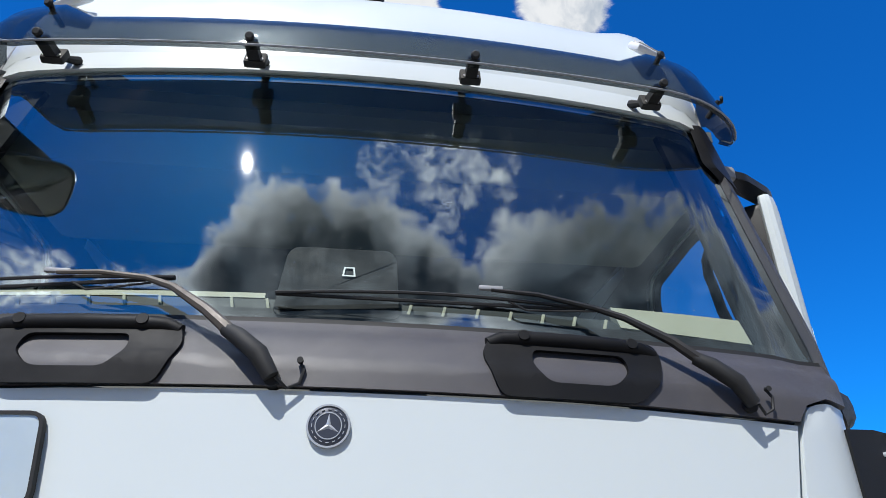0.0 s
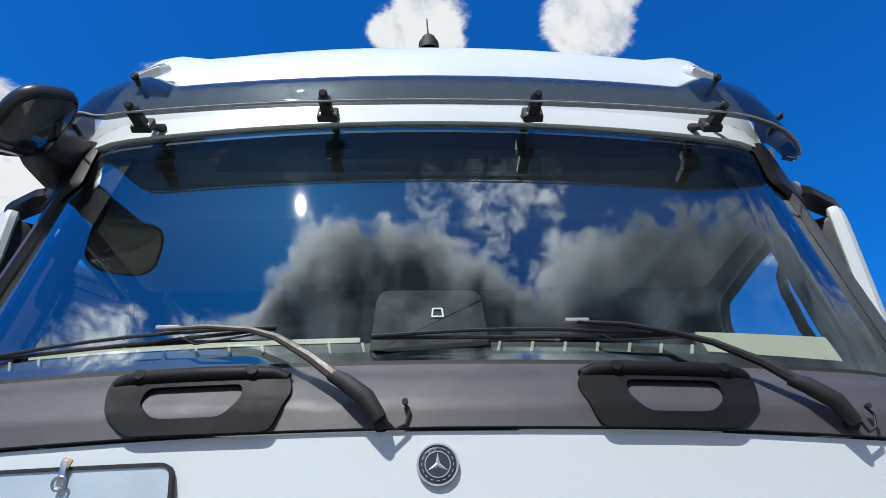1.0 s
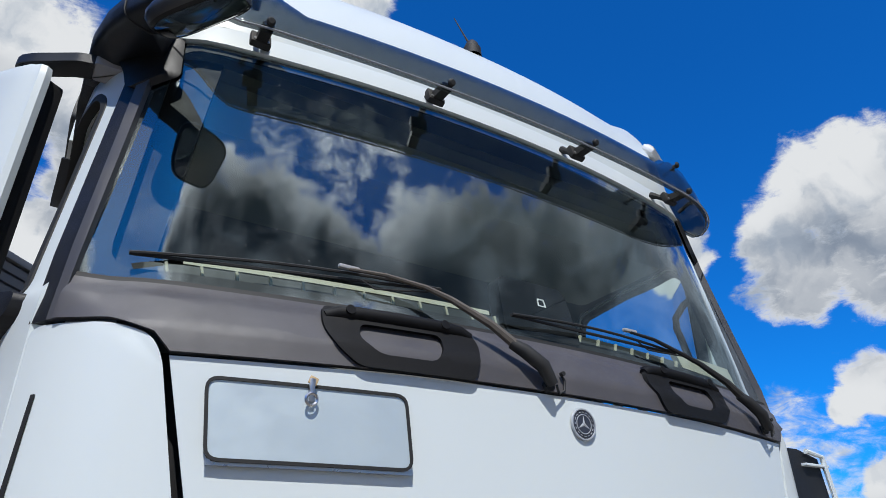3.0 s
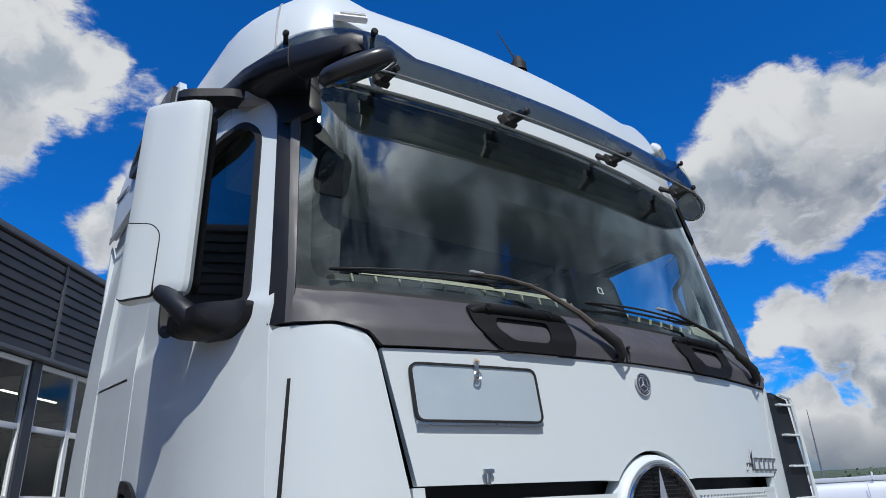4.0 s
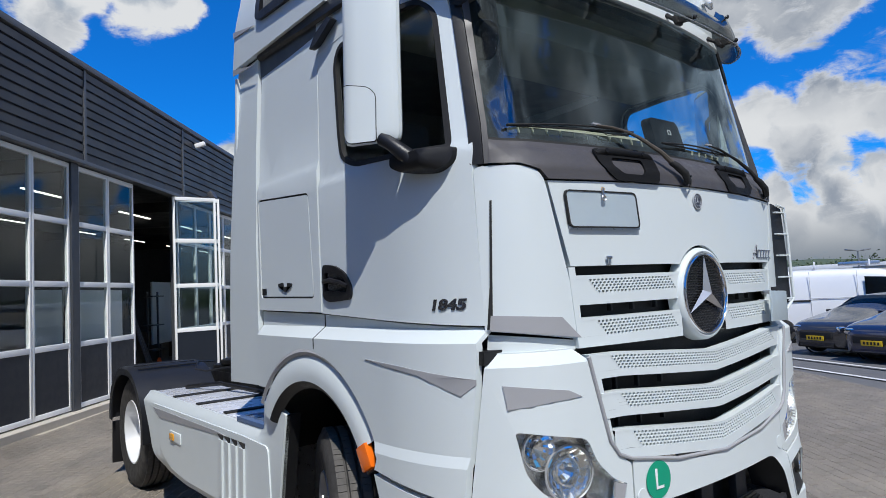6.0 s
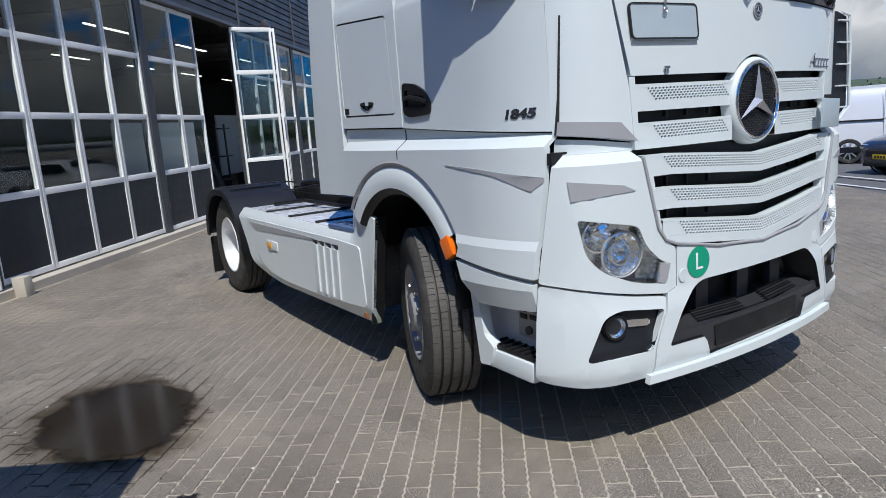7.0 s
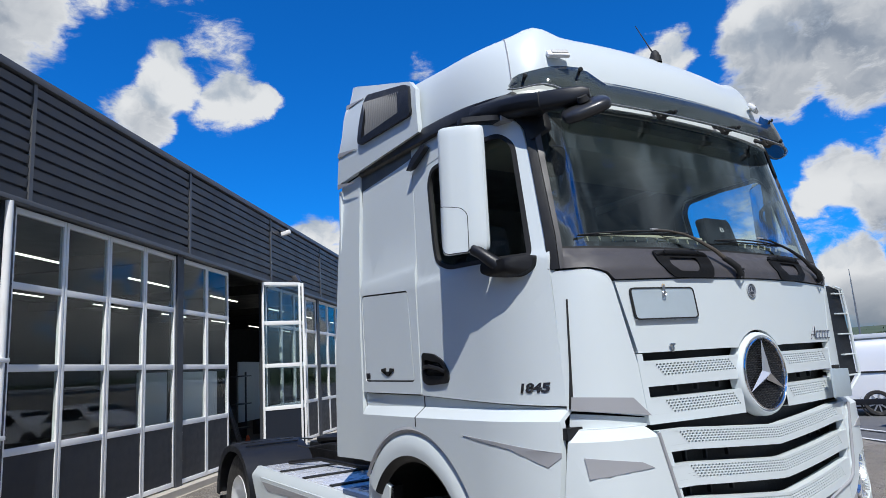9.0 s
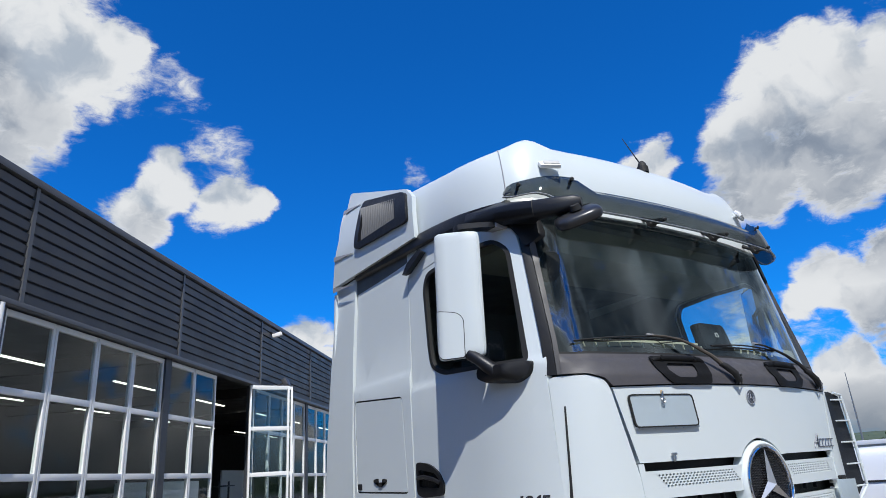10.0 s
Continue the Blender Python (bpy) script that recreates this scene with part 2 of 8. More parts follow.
DARKGREY = material("dark_grey_plastic", (0.013, 0.014, 0.017), 0.42, spec=0.35, bump=0.2, bump_scale=500, vary=0.15)
GLOSSBLACK = material("gloss_black", (0.008, 0.008, 0.009), 0.12)
SEAM = material("rubber_seam", (0.012, 0.012, 0.012), 0.7)
CHROME = material("chrome", (0.75, 0.75, 0.77), 0.09, metal=1.0)
STEEL = material("brushed_steel", (0.55, 0.55, 0.56), 0.32, metal=1.0, vary=0.1, vary_scale=20)
ALU = material("plain_aluminium", (0.55, 0.63, 0.66), 0.42, metal=0.35, vary=0.06, vary_scale=6, grime=(0.35, 0.36, 0.36), grime_amount=0.2)
RUBBER = material("tyre_rubber", (0.034, 0.032, 0.030), 0.75, bump=0.4, bump_scale=120, vary=0.25, vary_scale=8, grime=(0.15, 0.138, 0.122), grime_amount=0.9)
TREAD = material("dusty_tread_rubber", (0.085, 0.080, 0.074), 0.85, bump=0.4, bump_scale=160, vary=0.25, vary_scale=14, grime=(0.17, 0.155, 0.135), grime_amount=0.7)
# front rims: silver darkened to hold the shade inside the wheel
RIM_SHADED = material("shaded_wheel_silver", (0.26, 0.26, 0.27), 0.5, metal=0.1, vary=0.1, vary_scale=8, grime=(0.2, 0.18, 0.16), grime_amount=0.5)
WINDSCREEN = glass("windscreen_glass", (0.80, 0.90, 0.88), 1.7, 0.0, 2.45, (0.82, 0.95, 1.05), glare=0.012, dust=0.30)
SIDE_GLASS = glass("side_window_glass", (0.84, 0.92, 0.92), 1.5, 0.0, 1.0)
VISOR_GLASS = glass("smoked_acrylic", (0.38, 0.41, 0.42), 1.35, 0.03, 0.85, glare=0.004, dust=0.10, body=(0.040, 0.046, 0.048), cloudy=0.18)
LAMP_GLASS = glass("lamp_lens", (0.93, 0.95, 0.96), 1.48, 0.0)
HALL_GLASS = glass("hall_window_glass", (0.84, 0.88, 0.88), 1.55, 0.0, 0.58)
AMBER = material("amber_lens", (0.72, 0.33, 0.02), 0.15, coat=0.5)
ORANGE = material("orange_lens", (0.85, 0.16, 0.01), 0.15, coat=0.5)
CREAM = material("cream_trim", (0.48, 0.47, 0.36), 0.6, vary=0.05)
INTERIOR = material("interior_grey", (0.10, 0.11, 0.11), 0.7, vary=0.15)
SEAT_CLOTH = material("seat_cloth", (0.05, 0.05, 0.055), 0.85, bump=0.3, bump_scale=500, vary=0.2)
GREEN = material("green_sticker", (0.0, 0.30, 0.17), 0.4)
STICKER_WHITE = material("sticker_white", (0.8, 0.8, 0.8), 0.5)
BADGE = material("badge_chrome_dark", (0.20, 0.20, 0.21), 0.25, metal=0.9)
BADGE_BLUE = material("badge_enamel", (0.06, 0.066, 0.085), 0.35, metal=0.4)
STAR_SILVER = material("star_silver", (0.60, 0.61, 0.63), 0.2, metal=0.72)
LAMP_SILVER = material("faceted_lamp_reflector", (0.92, 0.91, 0.89), 0.08, metal=1.0, bump=1.0, bump_scale=75)
LAMP_FACET = material("lamp_mirror_facet", (0.92, 0.91, 0.89), 0.10, metal=1.0)
LAMP_DARK = material("lamp_housing_chrome", (0.86, 0.86, 0.85), 0.22, metal=1.0, bump=0.8, bump_scale=60)


# ---- mesh helpers ----
def finish(bm, name, mat, smooth=40):
    bmesh.ops.recalc_face_normals(bm, faces=bm.faces)
    me = bpy.data.meshes.new(name)
    bm.to_mesh(me)
    bm.free()
    if smooth:
        me.shade_smooth()
        me.set_sharp_from_angle(angle=radians(smooth))
    for m in (mat if isinstance(mat, (list, tuple)) else [mat]):
        me.materials.append(m)
    return me


def part(name, bm, mat, parent, label="", smooth=40):
    """Links a bmesh as one mesh object under a thing or a part."""
    ob = new(name, finish(bm, name, mat, smooth))
    ob.parent = parent
    if label:
        tagged(ob, label=label)
    return ob


def empty(name, label, category, at=(0, 0, 0), group="", kind=""):
    ob = new(name)
    ob.empty_display_size = 0.2
    ob.location = at
    return tagged(ob, label, category, group, kind)


def thing(name, bm, mat, label, category, group="", kind="", smooth=40):
    return tagged(new(name, finish(bm, name, mat, smooth)), label, category, group, kind)


def box(size, at=(0, 0, 0), bevel=0.0, turn=None, bm=None, seg=2):
    bm = bm or bmesh.new()
    m = Matrix.LocRotScale(at, Euler([radians(a) for a in (turn or (0, 0, 0))]), size)
    made = bmesh.ops.create_cube(bm, size=1, matrix=m)
    if bevel:
        edges = list({e for v in made["verts"] for e in v.link_edges})
        bmesh.ops.bevel(bm, geom=edges, offset=bevel, segments=seg, affect="EDGES", profile=0.6)
    return bm


def grid(points, close_u=False, close_v=False, thick=0.0, bm=None):
    """A sheet over rows of points, with a thickness towards the back of its normals."""
    bm = bm or bmesh.new()
    vs = [[bm.verts.new(p) for p in row] for row in points]
    nu, nv = len(vs), len(vs[0])
    faces = []
    for i in range(nu if close_u else nu - 1):
        for j in range(nv if close_v else nv - 1):
            a, b, c, d = vs[i][j], vs[(i + 1) % nu][j], vs[(i + 1) % nu][(j + 1) % nv], vs[i][(j + 1) % nv]
            faces.append(bm.faces.new((a, b, c, d)))
    if thick:
        bm.normal_update()
        bmesh.ops.solidify(bm, geom=faces, thickness=thick)
    return bm


def prism(poly, to3d, depth, bevel=0.0, bm=None):
    """A flat outline of 2D points, placed by to3d(u, v, w) and drawn out from w=0 to w=depth."""
    bm = bm or bmesh.new()
    a = [bm.verts.new(to3d(u, v, 0)) for u, v in poly]
    b = [bm.verts.new(to3d(u, v, depth)) for u, v in poly]
    n = len(poly)
    bm.faces.new(a[::-1]), bm.faces.new(b)
    for i in range(n):
        bm.faces.new((a[i], a[(i + 1) % n], b[(i + 1) % n], b[i]))
    if bevel:
        edges = list({e for v in b for e in v.link_edges})
        bmesh.ops.bevel(bm, geom=edges, offset=bevel, segments=2, affect="EDGES", profile=0.6)
    return bm


def ring(outer, inner, to3d, depth, bm=None):
    """A frame between two outlines of equally many points."""
    bm = bm or bmesh.new()
    lay = [[bm.verts.new(to3d(u, v, w)) for u, v in poly] for poly, w in ((outer, 0), (outer, depth), (inner, depth), (inner, 0))]
    n = len(outer)
    for i in range(n):
        j = (i + 1) % n
        for k in range(4):
            p, q = lay[k], lay[(k + 1) % 4]
            bm.faces.new((p[i], p[j], q[j], q[i]))
    return bm


def tube(path, r, seg=8, bm=None, cap=True):
    bm = bm or bmesh.new()
    pts = [Vector(p) for p in path]
    rows = []
    side = None
    for i, p in enumerate(pts):
        d = (pts[min(i + 1, len(pts) - 1)] - pts[max(i - 1, 0)]).normalized()
        side = d.orthogonal().normalized() if side is None else (side - d * side.dot(d)).normalized()
        up = d.cross(side)
        rad = r[i] if isinstance(r, (list, tuple)) else r
        rows.append([p + (side * math.cos(a) + up * math.sin(a)) * rad for a in [2 * math.pi * k / seg for k in range(seg)]])
    vs = [[bm.verts.new(p) for p in row] for row in rows]
    for i in range(len(vs) - 1):
        for k in range(seg):
            bm.faces.new((vs[i][k], vs[i][(k + 1) % seg], vs[i + 1][(k + 1) % seg], vs[i + 1][k]))
    if cap:
        bm.faces.new(vs[0][::-1]), bm.faces.new(vs[-1])
    return bm


def lathe(profile, m, seg=48, bm=None):
    """Turns a profile of (radius, along) round the local z axis, placed by m."""
    bm = bm or bmesh.new()
    rows = []
    for r, h in profile:
        rows.append([bm.verts.new(m @ Vector((r * math.cos(2 * math.pi * k / seg), r * math.sin(2 * math.pi * k / seg), h))) for k in range(seg)])
    for i in range(len(rows) - 1):
        for k in range(seg):
            bm.faces.new((rows[i][k], rows[i][(k + 1) % seg], rows[i + 1][(k + 1) % seg], rows[i + 1][k]))
    return bm


def disc(m, r, depth, seg=24, bm=None, bevel=0.0):
    """A short solid cylinder along the local z of m, from 0 to depth."""
    bm = bm or bmesh.new()
    b = min(bevel, r * 0.5)
    prof = [(1e-4, 0), (r, 0), (r, depth - b), (r - b, depth), (1e-4, depth)]
    return lathe(prof, m, seg, bm)


def rounded(w, h, r, n=5, cx=0.0, cy=0.0):
    """A rounded rectangle outline."""
    pts = []
    for sx, sy, a0 in ((1, 1, 0), (-1, 1, 90), (-1, -1, 180), (1, -1, 270)):
        for k in range(n + 1):
            a = radians(a0 + 90 * k / n)
            pts.append((cx + sx * (w / 2 - r) + r * math.cos(a), cy + sy * (h / 2 - r) + r * math.sin(a)))
    return pts


def lerp(a, b, t):
    return a + (b - a) * t


def poly_at(table, x):
    """Piecewise linear look-up in rows of (x, value)."""
    if x <= table[0][0]:
        return table[0][1]
    for (x0, y0), (x1, y1) in zip(table, table[1:]):
        if x <= x1:
            return lerp(y0, y1, (x - x0) / (x1 - x0))
    return table[-1][1]


def text_mesh(body, size, depth, m, bold=0.0):
    cu = bpy.data.curves.new("letters", "FONT")
    cu.body, cu.size, cu.extrude, cu.align_x, cu.align_y = body, size, depth, "CENTER", "CENTER"
    cu.offset = bold
    ob = bpy.data.objects.new("letters", cu)
    me = bpy.data.meshes.new_from_object(ob)
    bm = bmesh.new()
    bm.from_mesh(me)
    bmesh.ops.transform(bm, matrix=m, verts=bm.verts)
    bpy.data.objects.remove(ob)
    bpy.data.meshes.remove(me)
    bpy.data.curves.remove(cu)
    return bm


# ---- ground ----
def ground_material(name, base, rough, grain, patch):
    m = bpy.data.materials.new(name)
    m.use_nodes = True
    t = m.node_tree
    b = t.nodes["Principled BSDF"]
    co = t.nodes.new("ShaderNodeTexCoord").outputs["Object"]
    fine = noise_node(t, co, 160, 5, 0.7)
    mid = noise_node(t, co, 2.2, 6, 0.62)
    col = mix_col(t, fine, tuple(c * (1 - grain) for c in base), tuple(c * (1 + grain) for c in base))
    col = mix_col(t, ramp_node(t, mid, 0.35, 0.7, 0, patch), col, tuple(c * 0.55 for c in base))
    t.links.new(col, b.inputs["Base Color"])
    b.inputs["Roughness"].default_value = rough
    bn = t.nodes.new("ShaderNodeBump")
    bn.inputs["Strength"].default_value = 0.5
    bn.inputs["Distance"].default_value = 0.004
    t.links.new(fine, bn.inputs["Height"])
    t.links.new(bn.outputs[0], b.inputs["Normal"])
    return m


ASPHALT = ground_material("asphalt", (0.12, 0.12, 0.122), 0.85, 0.35, 0.25)
R = 2500


def yard_z(x):
    """The yard falls away slightly towards the parked cars."""
    return -0.03 + poly_at([(9.0, 0.0), (14.0, -0.10), (20.0, -0.26), (24.0, -0.28)], x)


bm = grid([[Vector((x, y, yard_z(x))) for y in (-R, R)] for x in (-R, 9.0, 14.0, 20.0, 24.0, R)])
thing("ground", bm, ASPHALT, "grey asphalt yard reaching to the horizon", "ground", kind="structure", smooth=0)

# ---- workshop hall beside the yard ----
A_HALL = radians(39.5)
HALL_D = Vector((math.sin(A_HALL), math.cos(A_HALL), 0))
HALL_N = Vector((math.cos(A_HALL), -math.sin(A_HALL), 0))
HALL_O = Vector((-2.0, 8.657, 0))


def hall(s, n, z):
    return HALL_O + HALL_D * s + HALL_N * n + Vector((0, 0, z))


HALL_TURN = -math.degrees(A_HALL) + 90
CLAD = material("dark_grey_cladding", (0.085, 0.088, 0.098), 0.42, metal=0.3, vary=0.08, vary_scale=0.8, grime=(0.13, 0.13, 0.13), grime_amount=0.3)
CLAD_EDGE = material("cladding_joint_strip", (0.13, 0.135, 0.145), 0.4, metal=0.3)
FRAME_W = material("white_door_frame", (0.86, 0.87, 0.87), 0.4, vary=0.04, grime=(0.55, 0.53, 0.50), grime_amount=0.3)
DOOR_PANEL = material("slate_door_panel", (0.014, 0.018, 0.027), 0.42, spec=0.35, vary=0.1)
PIER = material("slate_pier", (0.045, 0.05, 0.06), 0.5, vary=0.1)
# back wall, beams and floor are coloured dark: indoor shade put into the material
HALL_IN_SHADE = material("hall_inside_shade", (0.045, 0.045, 0.047), 0.8, vary=0.2)
HALL_FLOOR = material("shaded_hall_concrete", (0.09, 0.087, 0.083), 0.6, vary=0.2)
CONCRETE = material("plinth_concrete", (0.46, 0.42, 0.36), 0.85, bump=0.5, bump_scale=80, vary=0.2)
TUBE_LIGHT = emission("fluorescent_tube", (1.0, 0.97, 0.88), 2.6)

hall_building = empty("workshop_building", "long workshop hall with dark grey ribbed cladding over glazed doors", "building")


def slab(name, s0, s1, n0, n1, z0, z1, mat, label="", parent=hall_building, bevel=0.0):
    c = hall((s0 + s1) / 2, (n0 + n1) / 2, (z0 + z1) / 2)
    return part(name, box((s1 - s0, n1 - n0, z1 - z0), c, bevel, (0, 0, HALL_TURN)), mat, parent, label)


S0, S1 = -34.0, 46.0
slab("back_wall", S0, S1, -14.2, -14.0, 0, 5.58, HALL_IN_SHADE)
slab("end_wall", S0 - 0.2, S0, -14, 0, 0, 5.58, CLAD)
slab("end_wall", S1, S1 + 0.2, -14, 0, 0, 5.58, CLAD)
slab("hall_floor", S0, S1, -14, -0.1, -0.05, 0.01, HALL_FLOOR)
slab("hall_roof", S0, S1, -14.2, -0.05, 5.58, 5.66, CLAD)
slab("upper_wall", S0, S1, -0.2, -0.02, 4.06, 5.58, CLAD)
slab("eaves_flashing", S0, S1, -0.12, 0.10, 5.60, 5.70, CLAD_EDGE, bevel=0.01)
slab("drip_flashing", S0, S1, -0.1, 0.09, 4.01, 4.07, CLAD_EDGE, bevel=0.006)
slab("plinth", S0, S1, -0.12, 0.16, -0.04, 0.10, CONCRETE, "worn concrete threshold strip")
RIB = 0.1535
prof = [(0.0, 0.0), (0.040, 0.010), (0.052, 0.112), (0.0, 0.132), (0.0, RIB)]
for k in range(10):
    z0 = 4.07 + k * RIB
    rows = [[hall(S0, n, z0 + z) for n, z in prof], [hall(S1, n, z0 + z) for n, z in prof]]
    part("cladding_rib", grid(rows), CLAD, hall_building, smooth=20)
for k in range(-8, 12):
    s = -1.85 + 3.9 * k
    slab("joint_strip", s - 0.03, s + 0.03, 0.0, 0.065, 4.07, 5.60, CLAD_EDGE)
    s = -1.98 + 3.93 * k
    slab("door_pier", s - 0.21, s - 0.01, -0.16, 0.0, 0, 4.02, PIER)
for n, z, shift in ((-3.6, 4.45, 0.0), (-8.5, 4.7, 1.4)):
    for k in range(9):
        part("ceiling_tube", box((1.9, 0.07, 0.035), hall(-6 + k * 4.3 + shift, n, z), 0.01, (0, 0, HALL_TURN)), TUBE_LIGHT, hall_building, "glowing fluorescent tube")
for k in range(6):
    part("roof_beam", box((0.2, 13.6, 0.35), hall(-8 + k * 7.8, -7.1, 5.3), 0.01, (0, 0, HALL_TURN)), HALL_IN_SHADE, hall_building)

# ---- inside the hall ----
BOARD = material("white_board", (0.72, 0.73, 0.72), 0.5, vary=0.06)
CONE = material("cone_orange", (0.75, 0.12, 0.02), 0.5)
POLE = material("scuffed_pole", (0.10, 0.10, 0.11), 0.4, metal=0.5, vary=0.2)


def standing_board(s, n, w, h, z0, name, label, category):
    b = empty(name, label, category)
    part("board", box((w, 0.05, h), hall(s, n, z0 + h / 2), 0.01, (0, 0, HALL_TURN)), BOARD, b)
    for e in (-0.4, 0.4):
        part("foot", box((0.06, 0.4, z0), hall(s + e * w, n, z0 / 2 + 0.005), 0.006, (0, 0, HALL_TURN)), POLE, b)


standing_board(1.75, -0.45, 0.86, 1.15, 0.85, "work_screen", "white work screen standing behind the glazed doors", "screen")
standing_board(3.35, -0.45, 1.5, 1.15, 0.85, "work_screen", "white work screen standing behind the glazed doors", "screen")
standing_board(12.2, -3.2, 1.8, 1.9, 0.5, "work_screen", "grey-white partition deep inside the open doorway", "screen")
cone = empty("traffic_cone", "orange traffic cone standing in the open doorway", "cone")
part("cone_body", lathe([(0.15, 0.03), (0.03, 0.48), (0.02, 0.49), (0.0001, 0.49)], Matrix.Translation(hall(6.35, -0.75, 0.01)), 20), CONE, cone)
part("cone_base", box((0.36, 0.36, 0.03), hall(6.35, -0.75, 0.025), 0.008, (0, 0, HALL_TURN)), CONE, cone)
part("cone_band", lathe([(0.1, 0.2), (0.072, 0.31)], Matrix.Translation(hall(6.35, -0.75, 0.01)) @ Matrix.Diagonal((1.06, 1.06, 1, 1)), 20), BOARD, cone, "white band")
for k, (s, n, lean, h) in enumerate(((5.55, -0.5, 0.10, 1.75), (5.72, -0.55, 0.16, 1.9), (5.98, -0.6, 0.32, 1.8))):
    pole = empty("leaning_pole", "dark metal pole leaning inside the doorway", "pole", group="leaning poles")
    part("shaft", tube([hall(s, n, 0.01), hall(s - lean, n - 0.5, h)], 0.026, 8), POLE, pole)
    part("grip", tube([hall(s - lean * 0.8, n - 0.4, h * 0.8), hall(s - lean, n - 0.5, h)], 0.034, 8), SEAM, pole)
rack = empty("tool_rack", "dark tool rack inside the open doorway", "rack")
for e in (0.0, 0.55):
    part("upright", box((0.04, 0.04, 2.0), hall(7.2 + e, -1.4, 1.01), 0.004, (0, 0, HALL_TURN)), POLE, rack)
for z in (0.6, 1.2, 1.9):
    part("rack_shelf", box((0.6, 0.3, 0.03), hall(7.475, -1.4, z), 0.004, (0, 0, HALL_TURN)), POLE, rack)

# fixtures on the cladding
downpipe = empty("downpipe", "white metal downpipe with brackets on the hall pier", "downpipe")
part("pipe", tube([hall(-2.16, 0.06, 4.0), hall(-2.16, 0.06, 2.0), hall(-2.16, 0.06, 0.12)], 0.045, 12), FRAME_W, downpipe)
for z in (2.15, 1.30):
    part("bracket", box((0.16, 0.12, 0.05), hall(-2.16, 0.05, z), 0.01, (0, 0, HALL_TURN)), FRAME_W, downpipe, "white pipe bracket")
guard = empty("guard_post", "low worn concrete guard stone beside the doors", "guard stone")
part("stone", box((0.14, 0.16, 0.24), hall(-1.98, 0.22, 0.11), 0.02, (0, 0, HALL_TURN)), CONCRETE, guard)
floodlight = empty("wall_floodlight", "small black floodlight on a bracket under the cladding", "floodlight")
part("bracket", tube([hall(6.9, 0.0, 4.12), hall(6.9, 0.28, 4.22)], 0.02, 6), POLE, floodlight)
part("lamp_box", box((0.26, 0.12, 0.18), hall(6.9, 0.34, 4.22), 0.02, (-25, 0, HALL_TURN)), POLE, floodlight)
camera_box = empty("security_camera", "small white security camera on the cladding", "security camera")
part("housing", box((0.10, 0.24, 0.10), hall(6.6, 0.20, 5.38), 0.02, (-15, 0, HALL_TURN)), STICKER_WHITE, camera_box)
part("bracket", box((0.05, 0.14, 0.05), hall(6.6, 0.08, 5.42), 0.008, (0, 0, HALL_TURN)), POLE, camera_box)


def door_leaf(w):
    """A glazed door leaf in local x (along), y (out), z up; its hinge edge at the origin."""
    leaf = empty("folding_door_leaf", "white-framed glazed folding door leaf with slate lower panel", "door", group="folding doors of the hall")
    f, h = 0.045, 3.99
    rows = [0.12, 1.12, 2.07, 3.04, 3.99]
    for x in (f / 2 + 0.004, w - f / 2 - 0.004):
        part("stile", box((f, 0.06, h - 0.12), (x, 0, 0.12 + (h - 0.12) / 2), 0.005), FRAME_W, leaf)
    for k, z in enumerate(rows):
        t = 0.085 if 0 < k < 4 else 0.075
        zz = z if 0 < k < 4 else (z + t / 2 if k == 0 else z - t / 2)
        part("rail", box((w - 2 * f - 0.008, 0.056, t), (w / 2, 0, zz), 0.005), FRAME_W, leaf)
    part("lower_panel", box((w - 2 * f - 0.01, 0.02, 0.90), (w / 2, -0.005, 0.63)), DOOR_PANEL, leaf, "slate grey solid panel")
    for k in (1, 2, 3):
        pane = part("pane", box((w - 2 * f - 0.01, 0.006, rows[k + 1] - rows[k] - 0.08), (w / 2, -0.004, (rows[k] + rows[k + 1]) / 2)), HALL_GLASS, leaf, smooth=0)
        pane.visible_shadow = False
    return leaf


def hall_pose(s, n=-0.06, turn=0.0):
    p = hall(s, n, 0)
    return pose(p.x, p.y, p.z, 0, 0, HALL_TURN + turn)


first = door_leaf(0.925)
first.matrix_basis = hall_pose(-1.98)
for k in range(-5, 10):
    for j in range(4):
        s = -1.98 + 3.93 * k + j * 0.93
        if (k, j) == (0, 0) or (k == 1 and j in (2, 3)):
            continue
        copy_thing(first, hall_pose(s))
copy_thing(first, hall_pose(5.40, 0.02, -52))
copy_thing(first, hall_pose(5.66, -0.02, -60))


# ---- the truck ----
def bez(p, t):
    u = 1 - t
    return sum(c * q for c, q in zip((u**3, 3 * u * u * t, 3 * u * t * t, t**3), p))


CORNER = [(bez((0.92, 1.07, 1.20, 1.22), k / 24), bez((0.113, 0.15, 0.30, 0.65), k / 24)) for k in range(25)]


def front_y(x):
    """Depth of the cab's front skin at the waist."""
    x = abs(x)
    return 0.02 + 0.11 * x * x if x <= 0.92 else poly_at(CORNER, min(x, 1.2199))


def side_x(y):
    """Half width of the cab's skin at the waist, y metres behind the front."""
    return poly_at([(b, a) for a, b in CORNER], y)


LEAN_SIDE = [(0.3, 0.0), (2.20, 0.0), (2.26, 0.012), (3.02, 0.235), (3.2, 0.29)]
LEAN_GLASS = [(0.3, 0.0), (2.08, 0.0), (2.13, 0.008), (2.235, 0.075), (3.02, 0.235), (3.2, 0.29)]
NARROW = [(0.3, 1.0), (2.22, 1.0), (3.05, 0.965), (3.2, 0.955)]


